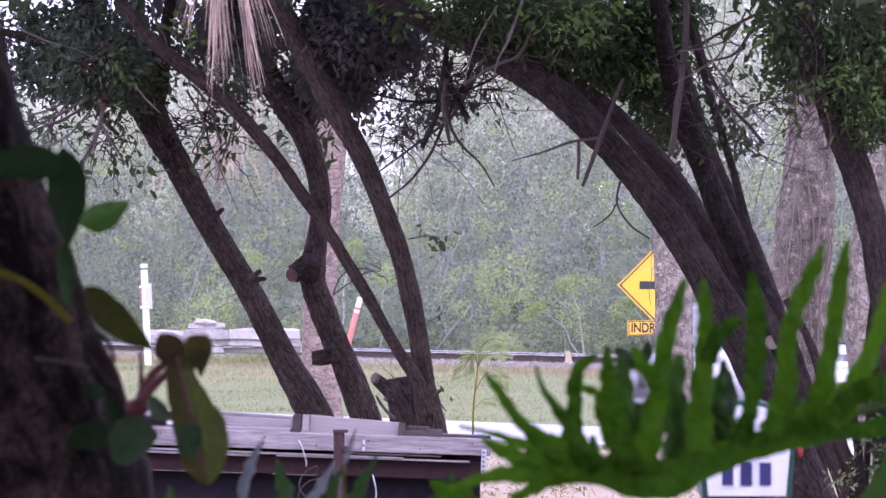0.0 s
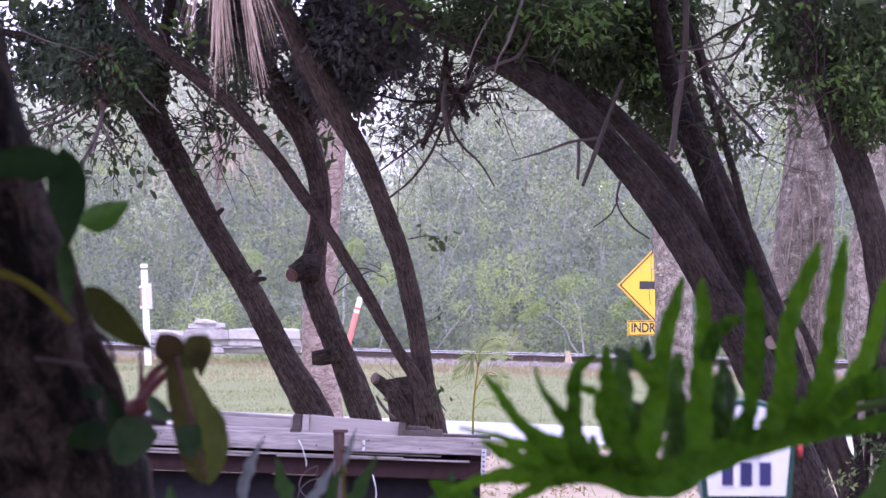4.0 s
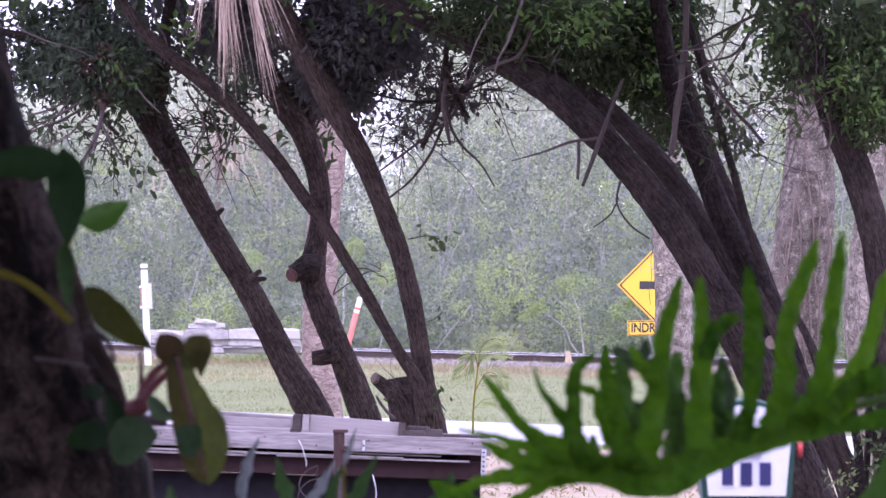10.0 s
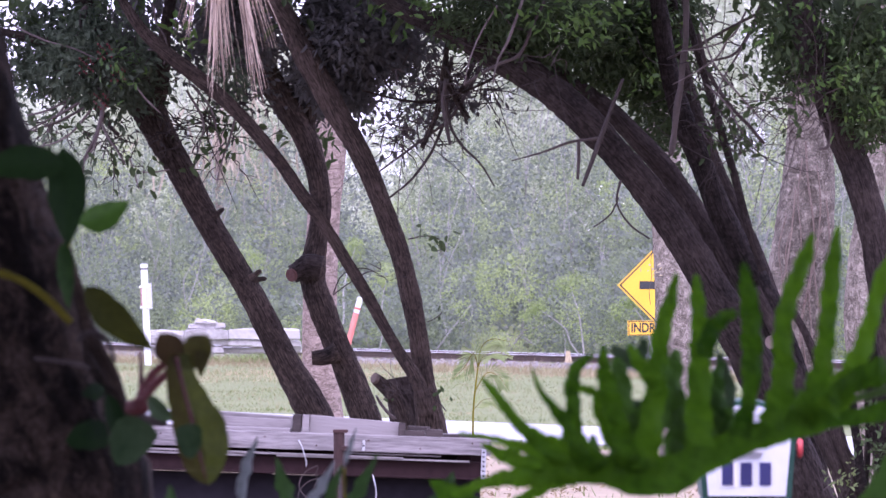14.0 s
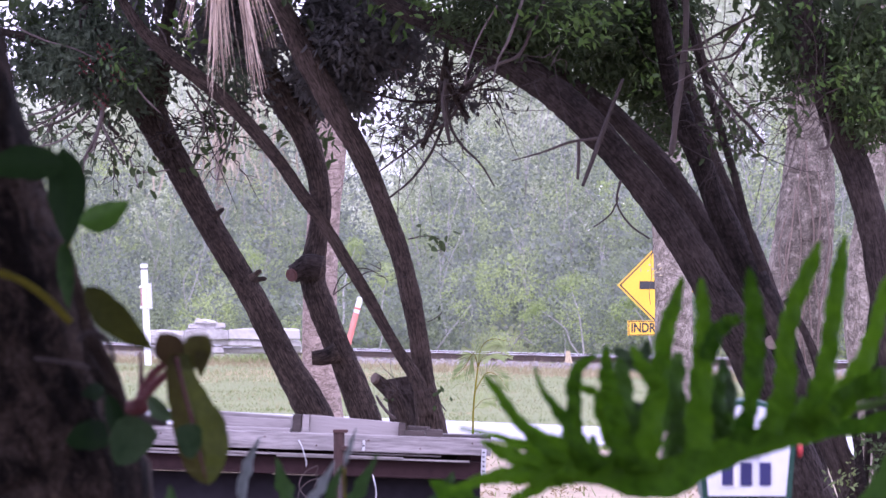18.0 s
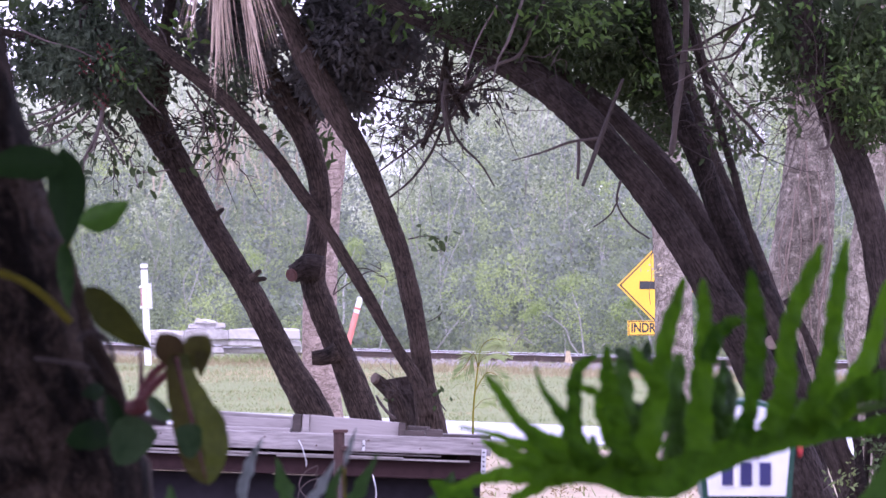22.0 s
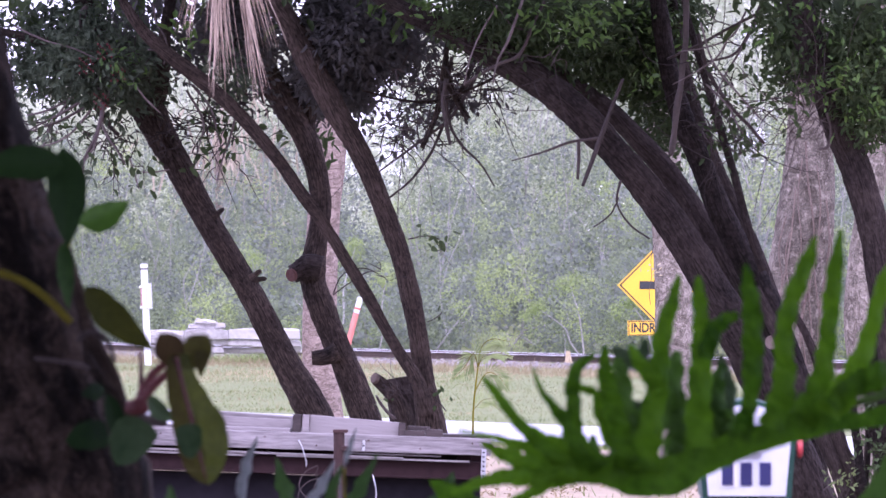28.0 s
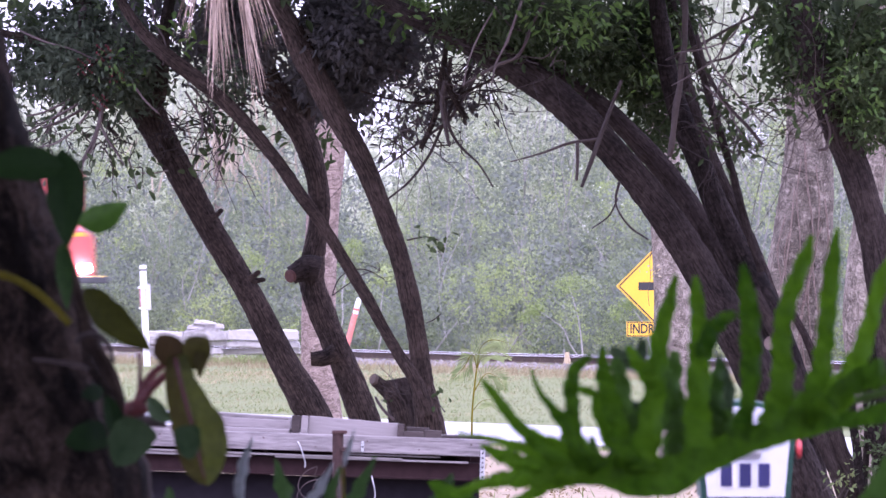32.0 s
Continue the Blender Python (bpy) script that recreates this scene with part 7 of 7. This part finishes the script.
    part("wall", box((18, 0.2, 3.4), (0, 0, 1.7), 0.01), WALLPAINT, w)
    part("eave", box((19, 6.0, 0.12), (0, 2.4, 3.45), 0.01), WALLPAINT, w)


unseen_house_wall()


# ---- vehicles ----
def gloss(name, base, rough=0.3, metal=0.0, coat=0.6):
    m = mat(name, tuple(c * 0.94 for c in base), base, rough, 1.5, 40.0, 0.02, metal)
    m.node_tree.nodes["Principled BSDF"].inputs["Coat Weight"].default_value = coat
    m.node_tree.nodes["Principled BSDF"].inputs["Specular IOR Level"].default_value = 0.5 if coat > 0.25 else 0.2
    return m


def glow(name, colour, power):
    m = mat(name, colour, colour, 0.3, 5.0, 40.0, 0.0)
    b = m.node_tree.nodes["Principled BSDF"]
    b.inputs["Emission Color"].default_value, b.inputs["Emission Strength"].default_value = (*colour, 1), power
    return m


CARWHITE = gloss("white_car_paint", (0.78, 0.79, 0.81))
CARDARK = gloss("dark_blue_grey_car_paint", (0.011, 0.013, 0.02), 0.35, 0.0, 0.1)
CARMAROON = gloss("maroon_car_paint", (0.032, 0.004, 0.008), 0.35, 0.0, 0.08)
CARGLASS = gloss("tinted_glass", (0.22, 0.24, 0.25), 0.06, 0.75, 0.3)
DARKGLASS = gloss("dark_tinted_glass", (0.10, 0.105, 0.12), 0.1, 0.4, 0.3)
TYRE = mat("tyre_rubber", (0.015, 0.015, 0.015), (0.03, 0.03, 0.03), 0.85, 8.0, 60.0, 0.2)
RIM = mat("alloy_rim", (0.35, 0.36, 0.38), (0.5, 0.51, 0.53), 0.35, 8.0, 60.0, 0.05, metal=0.9)
CHROME = mat("chrome_trim", (0.6, 0.6, 0.62), (0.7, 0.7, 0.72), 0.15, 8.0, 60.0, 0.02, metal=1.0)
TRIMBLACK = mat("black_plastic_trim", (0.02, 0.02, 0.022), (0.04, 0.04, 0.042), 0.6, 8.0, 60.0, 0.1)
TAIL = glow("tail_light_red", (0.42, 0.045, 0.055), 0.05)
BRAKE = glow("lit_tail_light_red", (0.9, 0.04, 0.05), 1.2)
HEADLAMP = glow("train_lamp", (1.0, 0.9, 0.75), 14.0)
# Red paled towards pink: distance haze is put into the paint colour
LOCORED = gloss("locomotive_red", (0.60, 0.12, 0.115), 0.5)
LOCOYELLOW = gloss("locomotive_yellow", (0.75, 0.45, 0.04), 0.4)
LOCOGREY = mat("locomotive_dark_grey", (0.05, 0.05, 0.055), (0.11, 0.11, 0.12), 0.7, 3.0, 30.0, 0.2)


def loft(stations, section, material, name, parent, label="", smooth=True):
    """A hull: section(*station values) gives half an outline of (y, z) from the keel to the crown; it is mirrored and joined along x."""
    rings = []
    for st in stations:
        half = section(*st[1:])
        ring = [(st[0], y, z) for y, z in half] + [(st[0], -y, z) for y, z in half[::-1][1:-1]]
        rings.append(ring)
    n = len(rings[0])
    v = [p for r in rings for p in r]
    f = [(k * n + i, k * n + (i + 1) % n, (k + 1) * n + (i + 1) % n, (k + 1) * n + i) for k in range(len(rings) - 1) for i in range(n)]
    f += [tuple(range(n)), tuple(range((len(rings) - 1) * n, len(rings) * n))[::-1]]
    me = mesh_of(name, v, f, material, None, smooth)
    bm = bmesh.new()
    bm.from_mesh(me)
    bmesh.ops.recalc_face_normals(bm, faces=bm.faces[:])
    bm.to_mesh(me)
    bm.free()
    me.set_sharp_from_angle(angle=radians(38))
    return put(name, me, parent, label)


def pane(name, corners, parent, material=CARGLASS, label="", thick=0.012):
    """A flat pane through four corners, as a thin solid."""
    c = [Vector(p) for p in corners]
    nrm = (c[1] - c[0]).cross(c[2] - c[0]).normalized() * thick
    v = c + [p - nrm for p in c]
    f = [(0, 1, 2, 3), (7, 6, 5, 4), (0, 4, 5, 1), (1, 5, 6, 2), (2, 6, 7, 3), (3, 7, 4, 0)]
    return put(name, mesh_of(name, v, f, material), parent, label)


def wheel(parent, x, y, r, wide):
    side = 1 if y > 0 else -1
    m = Matrix.Translation((x, y, r)) @ Matrix.Rotation(radians(90), 4, "X")
    w = part("wheel", cyl(r * 0.62, wide * 0.9, m=m, seg=24), TRIMBLACK, parent)
    bm = bmesh.new()
    prof = [(r * 0.64, -wide / 2), (r * 0.93, -wide / 2), (r, -wide * 0.32), (r, wide * 0.32), (r * 0.93, wide / 2), (r * 0.64, wide / 2)]
    seg = 28
    rows = [[bm.verts.new(m @ Vector((p * math.cos(a), p * math.sin(a), q))) for p, q in prof] for a in [2 * math.pi * k / seg for k in range(seg)]]
    for k in range(seg):
        for i in range(6):
            bm.faces.new((rows[k][i], rows[(k + 1) % seg][i], rows[(k + 1) % seg][(i + 1) % 6], rows[k][(i + 1) % 6]))
    part("tyre", bm, TYRE, w)
    for k in range(5):
        mm = Matrix.Translation((x, y + side * wide * 0.47, r)) @ Matrix.Rotation(2 * math.pi * k / 5, 4, "Y") @ Matrix.Translation((0, 0, r * 0.33))
        part("spoke", box((r * 0.2, 0.02, r * 0.56), m=mm), RIM, w)
    part("rim", cyl(r * 0.2, 0.03, m=Matrix.Translation((x, y + side * wide * 0.48, r)) @ Matrix.Rotation(radians(90), 4, "X"), seg=14), RIM, w)


def hull(w, zb, zt):
    return [(0, zb), (w * 0.86, zb), (w * 0.97, zb + 0.08), (w, zb + (zt - zb) * 0.45), (w * 0.985, zt - 0.14), (w * 0.95, zt - 0.05), (w * 0.84, zt), (0, zt + 0.02)]


def roofing(wb, wt, zb, zt):
    return [(0, zb), (wb, zb), (wb * 0.55 + wt * 0.45, zb * 0.55 + zt * 0.45), (wt, zt - 0.06), (wt * 0.9, zt - 0.015), (0, zt)]


def sedan(label, paint, tail, name="sedan"):
    c = empty(name, (0, 0, 0), label=label, category="car", group="passing vehicles")
    loft([(-2.42, 0.66, 0.46, 0.82), (-2.37, 0.80, 0.36, 0.98), (-2.2, 0.87, 0.28, 1.06), (-1.7, 0.90, 0.22, 1.06), (-0.8, 0.915, 0.2, 1.01), (0.4, 0.915, 0.2, 0.98), (1.1, 0.91, 0.2, 0.95), (1.7, 0.89, 0.22, 0.86),
          (2.15, 0.82, 0.26, 0.74), (2.35, 0.70, 0.32, 0.64), (2.43, 0.5, 0.4, 0.56)], hull, paint, "body", c)
    cab = loft([(1.12, 0.78, 0.74, 0.93, 0.97), (0.7, 0.80, 0.68, 0.93, 1.22), (0.25, 0.81, 0.62, 0.93, 1.44), (-0.2, 0.81, 0.62, 0.93, 1.51), (-0.7, 0.81, 0.61, 0.93, 1.49), (-1.1, 0.80, 0.60, 0.93, 1.41), (-1.6, 0.78, 0.64, 0.93, 1.2), (-2.0, 0.76, 0.70, 0.93, 1.05)],
               roofing, paint, "roof", c)
    pane("rear_window", ((-1.99, 0.60, 1.085), (-1.99, -0.60, 1.085), (-1.16, -0.50, 1.412), (-1.16, 0.50, 1.412)), cab)
    pane("windshield", ((1.10, -0.64, 1.005), (1.10, 0.64, 1.005), (0.30, 0.53, 1.435), (0.30, -0.53, 1.435)), cab)
    for s in (1, -1):
        a = ((0.75, s * 0.835, 1.0), (-0.32, s * 0.835, 1.0), (-0.32, s * 0.665, 1.43), (0.18, s * 0.665, 1.40))
        b = ((-0.40, s * 0.835, 1.0), (-1.45, s * 0.825, 1.02), (-1.02, s * 0.665, 1.38), (-0.40, s * 0.665, 1.43))
        for q in (a, b):
            pane("side_window", q if s > 0 else q[::-1], cab)
        part("mirror", box((0.16, 0.16, 0.12), (0.72, s * 0.98, 1.02), 0.03), paint, c)
        tl = part("tail_light", box((0.10, 0.40, 0.15), (-2.385, s * 0.62, 0.88), 0.03), tail, c, "red tail light")
        part("tail_light_end", box((0.26, 0.05, 0.14), (-2.26, s * 0.845, 0.89), 0.02), tail, tl)
        part("sill", box((2.6, 0.04, 0.07), (-0.05, s * 0.9, 0.22), 0.01), TRIMBLACK, c)
        for x in (0.25, -0.85):
            part("door_handle", box((0.18, 0.03, 0.03), (x - 0.35, s * 0.925, 0.86), 0.008), CHROME, c)
        for x in (1.48, -1.42):
            part("wheel_arch", cyl(0.385, 0.06, m=Matrix.Translation((x, s * 0.885, 0.36)) @ Matrix.Rotation(radians(90), 4, "X"), seg=24), TRIMBLACK, c)
            wheel(c, x, s * 0.82, 0.335, 0.22)
        part("exhaust", cyl(0.04, 0.14, m=Matrix.Translation((-2.36, s * 0.55, 0.33)) @ Matrix.Rotation(radians(90), 4, "Y"), seg=12), CHROME, c)
    part("number_plate", box((0.02, 0.32, 0.16), (-2.44, 0, 0.74), 0.004), WHITE, c, "white plate with a plain bar")
    part("chrome_strip", box((0.03, 0.9, 0.035), (-2.425, 0, 0.86), 0.01), CHROME, c)
    part("rear_bumper", box((0.10, 1.5, 0.16), (-2.41, 0, 0.42), 0.04), TRIMBLACK, c)
    part("undertray", box((4.2, 1.5, 0.06), (0, 0, 0.2), 0.02), TRIMBLACK, c)
    return c


def pickup():
    c = empty("pickup_truck", (0, 0, 0), label="white full-size pickup truck with a crew cab", category="pickup truck", group="passing vehicles")
    P = CARWHITE
    loft([(-0.62, 0.97, 0.50, 1.22), (0.2, 0.98, 0.48, 1.22), (1.1, 0.98, 0.48, 1.20), (1.5, 0.98, 0.5, 1.18), (2.3, 0.96, 0.5, 1.13), (2.7, 0.92, 0.52, 1.08), (2.86, 0.84, 0.56, 0.98), (2.9, 0.74, 0.62, 0.9)], hull, P, "body", c)
    cab = loft([(1.5, 0.86, 0.80, 1.15, 1.2), (1.1, 0.88, 0.76, 1.15, 1.52), (0.72, 0.92, 0.78, 1.15, 1.84), (0.4, 0.92, 0.79, 1.15, 1.93), (-0.3, 0.92, 0.79, 1.15, 1.93), (-0.5, 0.92, 0.79, 1.15, 1.88), (-0.64, 0.90, 0.82, 1.15, 1.5), (-0.68, 0.88, 0.84, 1.15, 1.25)], roofing, P, "cab", c)
    pane("rear_window", ((-0.70, 0.76, 1.34), (-0.70, -0.76, 1.34), (-0.555, -0.70, 1.82), (-0.555, 0.70, 1.82)), cab, DARKGLASS)
    pane("windshield", ((1.46, -0.72, 1.24), (1.46, 0.72, 1.24), (0.76, 0.62, 1.82), (0.76, -0.62, 1.82)), cab)
    for s in (1, -1):
        for q in (((1.08, s * 0.905, 1.24), (0.36, s * 0.915, 1.24), (0.36, s * 0.83, 1.83), (0.68, s * 0.835, 1.78)),
                  ((0.28, s * 0.915, 1.24), (-0.48, s * 0.915, 1.24), (-0.36, s * 0.835, 1.80), (0.28, s * 0.83, 1.83))):
            pane("side_window", q if s > 0 else q[::-1], cab)
        part("bed_side", box((2.24, 0.10, 0.80), (-1.76, s * 0.93, 0.92), 0.03), P, c)
        part("bed_rail", box((2.24, 0.12, 0.04), (-1.76, s * 0.93, 1.325), 0.012), TRIMBLACK, c)
        part("tail_light", box((0.07, 0.11, 0.36), (-2.87, s * 0.91, 1.06), 0.02), TAIL, c, "upright red tail light")
        part("mirror", box((0.2, 0.22, 0.26), (1.05, s * 1.1, 1.36), 0.04), TRIMBLACK, c)
        for x in (0.32, -0.45):
            part("door_handle", box((0.22, 0.03, 0.05), (x, s * 0.995, 1.12), 0.01), TRIMBLACK, c)
        part("running_board", box((2.2, 0.14, 0.06), (0.35, s * 0.95, 0.42), 0.02), TRIMBLACK, c)
        for x in (1.95, -1.78):
            part("wheel_arch", cyl(0.46, 0.05, m=Matrix.Translation((x, s * 0.965, 0.48)) @ Matrix.Rotation(radians(90), 4, "X"), seg=24), TRIMBLACK, c)
            wheel(c, x, s * 0.88, 0.40, 0.26)
    part("bed_floor", box((2.24, 1.8, 0.06), (-1.76, 0, 0.78), 0.01), TRIMBLACK, c)
    part("bed_front", box((0.06, 1.8, 0.56), (-0.72, 0, 1.04), 0.01), P, c)
    gate = part("tailgate", box((0.08, 1.66, 0.54), (-2.86, 0, 1.03), 0.02), P, c)
    part("gate_handle", box((0.02, 0.30, 0.10), (-2.908, 0, 1.14), 0.01), TRIMBLACK, gate)
    part("badge", box((0.015, 0.22, 0.08), (-2.906, 0, 1.0), 0.006), CHROME, gate)
    part("rear_bumper", box((0.16, 1.86, 0.20), (-2.93, 0, 0.63), 0.04), TRIMBLACK, c)
    part("number_plate", box((0.02, 0.31, 0.15), (-3.015, 0, 0.66), 0.004), WHITE, c, "white plate with a plain bar")
    part("light_strip", box((0.02, 0.5, 0.03), (-2.915, 0, 0.765), 0.006), TAIL, c)
    part("front_bumper", box((0.18, 1.8, 0.22), (2.9, 0, 0.55), 0.05), CHROME, c)
    part("chassis", box((5.2, 0.9, 0.2), (-0.1, 0, 0.48), 0.03), TRIMBLACK, c)
    part("rear_axle", cyl(0.1, 1.7, m=Matrix.Translation((-1.78, 0, 0.4)) @ Matrix.Rotation(radians(90), 4, "X"), seg=12), TRIMBLACK, c)
    return c


def locomotive():
    c = empty("locomotive", (0, 0, 0), label="red and yellow diesel locomotive with lit front lamps", category="locomotive")

    def wall(w, zb, zt):
        return [(0, zb), (w, zb), (w, zb + (zt - zb) * 0.5), (w, zt - 0.2), (w * 0.9, zt - 0.04), (0, zt)]
    loft([(0, 1.36, 1.62, 2.80), (-0.35, 1.46, 1.62, 2.92), (-1.5, 1.5, 1.62, 2.98)], wall, LOCORED, "nose", c)
    part("nose_band", box((0.02, 2.3, 0.10), (0.008, 0, 2.68), 0.01), LOCOYELLOW, c, "yellow band")
    cab = loft([(-1.1, 1.5, 2.9, 4.35), (-1.5, 1.54, 1.62, 4.55), (-3.4, 1.54, 1.62, 4.55)], wall, LOCORED, "cab", c)
    for y in (0.75, -0.75):
        part("windshield", box((0.03, 1.1, 0.62), (-1.16, y, 3.72), 0.02), CARGLASS, cab)
    for y in (1.555, -1.555):
        part("side_window", box((1.0, 0.02, 0.7), (-2.5, y, 3.7), 0.02), CARGLASS, cab)
    loft([(-3.42, 1.05, 1.62, 4.5), (-19.5, 1.05, 1.62, 4.5)], wall, LOCORED, "engine_hood", c)
    part("deck", box((20.6, 3.1, 0.16), (-9.7, 0, 1.55), 0.03), LOCOGREY, c)
    part("anticlimber", box((0.34, 3.0, 0.10), (0.3, 0, 1.60), 0.03), LOCOYELLOW, c)
    part("pilot", box((0.2, 2.7, 0.9), (0.1, 0, 0.85), 0.06), LOCOGREY, c)
    part("coupler", box((0.7, 0.3, 0.3), (0.5, 0, 0.85), 0.06), LOCOGREY, c)
    for y in (1.05, -1.05):
        part("ditch_lamp", cyl(0.13, 0.1, m=Matrix.Translation((0.16, y, 1.84)) @ Matrix.Rotation(radians(90), 4, "Y"), seg=18, bevel=0.02), HEADLAMP, c, "lit white lamp")
    part("headlamp", cyl(0.12, 0.1, m=Matrix.Translation((-1.12, 0, 4.15)) @ Matrix.Rotation(radians(90), 4, "Y"), seg=18), HEADLAMP, c, "lit white lamp")
    part("fuel_tank", box((5, 2.6, 0.8), (-10, 0, 0.95), 0.15), LOCOGREY, c)
    for x in (-3.5, -15.5):
        tr = part("truck_frame", box((4.6, 2.3, 0.4), (x, 0, 0.72), 0.06), LOCOGREY, c)
        for dx in (-1.7, 0, 1.7):
            for y in (0.74, -0.74):
                part("wheel", cyl(0.5, 0.12, m=Matrix.Translation((x + dx, y, 0.5)) @ Matrix.Rotation(radians(90), 4, "X"), seg=22), RAIL, tr)
    for y in (1.48, -1.48):
        part("handrail", cyl(0.02, 15.8, m=Matrix.Translation((-11.6, y, 2.6)) @ Matrix.Rotation(radians(90), 4, "Y"), seg=6), LOCOYELLOW, c)
        for k in range(9):
            part("stanchion", cyl(0.02, 1.0, (-3.8 - k * 1.95, y, 2.12), seg=6), LOCOYELLOW, c)
    return c


PICKUP = pickup()
SEDAN = sedan("dark blue-grey four-door sedan", CARDARK, TAIL)
MAROON = sedan("maroon four-door sedan with lit tail lights", CARMAROON, BRAKE)
LOCO = locomotive()


# ---- what moves ----
def drive(thing, q, z, s0, t0, speed, turn):
    """Steady travel along the road or the railway: at t0 it stands s0 metres along."""
    walk(thing, [(t, Matrix.Translation(spot(q, s0 + speed * (t - t0), z)) @ pose(0, 0, 0, 0, 0, turn)) for t in (0.0, 8.0, 16.0, 24.0, 32.0)])


def swing(thing, rows):
    """Turns in degrees about the point it hangs or stands by."""
    home = thing.matrix_basis.translation.copy()
    walk(thing, [(t, Matrix.Translation(home) @ pose(0, 0, 0, 0, a, 0)) for t, a in rows])


def motions():
    drive(PICKUP, 65.2, -0.065, 146.0, 0.5, 24.5, ROAD_TURN)
    drive(SEDAN, 65.0, -0.06, 146.3, 6.0, 26.6, ROAD_TURN)
    drive(MAROON, 65.0, -0.06, 141.7, 23.6, 20.7, ROAD_TURN)
    drive(LOCO, 94.0, 0.25, 233.2, 32.0, -20.0, ROAD_TURN + 180)
    swing(FROND, [(0, 0.1), (1, -0.3), (2, 0), (3.5, 0), (4.5, -1.4), (5.5, -2.7), (6, -3.6), (6.5, -4.5), (7, -4.6), (7.5, -3.7), (8, -3.3), (8.5, -2.8), (9, -1.2), (10, -2.1), (11, -1.5), (11.5, -0.9),
                  (12, 0.8), (12.5, 1.3), (13, 0.6), (13.5, 0), (16, 0), (19, 0), (21, -0.3), (22, -0.5), (25.5, -0.5), (27.5, 0), (28, -0.2), (32, -0.2)])
    swing(PHILO_LEAF, [(0, 2.87), (0.5, 2.47), (1, 1.83), (1.5, 1.28), (2, 2.39), (2.5, 2.23), (3.5, 1.99), (4.5, 2.39), (5.5, 2.79), (6, 2.31), (6.5, 1.67), (7, 1.44), (7.5, 1.91), (8, 1.67), (8.5, 1.91), (9, 1.04), (10, 1.36), (10.5, 0.56), (11, 0.32), (12, 0), (14.5, 0), (16.5, 0.32), (17, 0.56), (17.5, 1.44), (18, 1.99), (18.5, 1.83), (19, 3.11), (19.5, 2.71), (20, 2.87), (20.5, 1.51), (21, 1.91), (21.5, 1.67), (22, 2.55), (23, 3.03), (23.5, 2.31), (24, 2.23), (24.5, 1.75), (25, 1.51), (25.5, 1.2), (27.5, 0.88), (29, 0.48), (30, 0), (32, 0.16)])
    swing(YOUNG_PALM, [(0, 0), (0.3, 0.6), (0.6, -1.6), (0.9, 1.0), (1.3, -0.5), (2, 0), (5.6, 0), (5.9, 1.2), (6.2, -1.6), (6.6, 0.8), (7.2, 0), (23.3, 0), (23.6, 1.2), (23.9, -1.6), (24.4, 0.8), (25, 0), (32, 0)])
    swing(SILVER_LEAF, [(0, 3), (6, 2), (9, 0), (13, -2), (16, -1), (19, 0), (23, 2), (28, -2), (32, -5)])


motions()
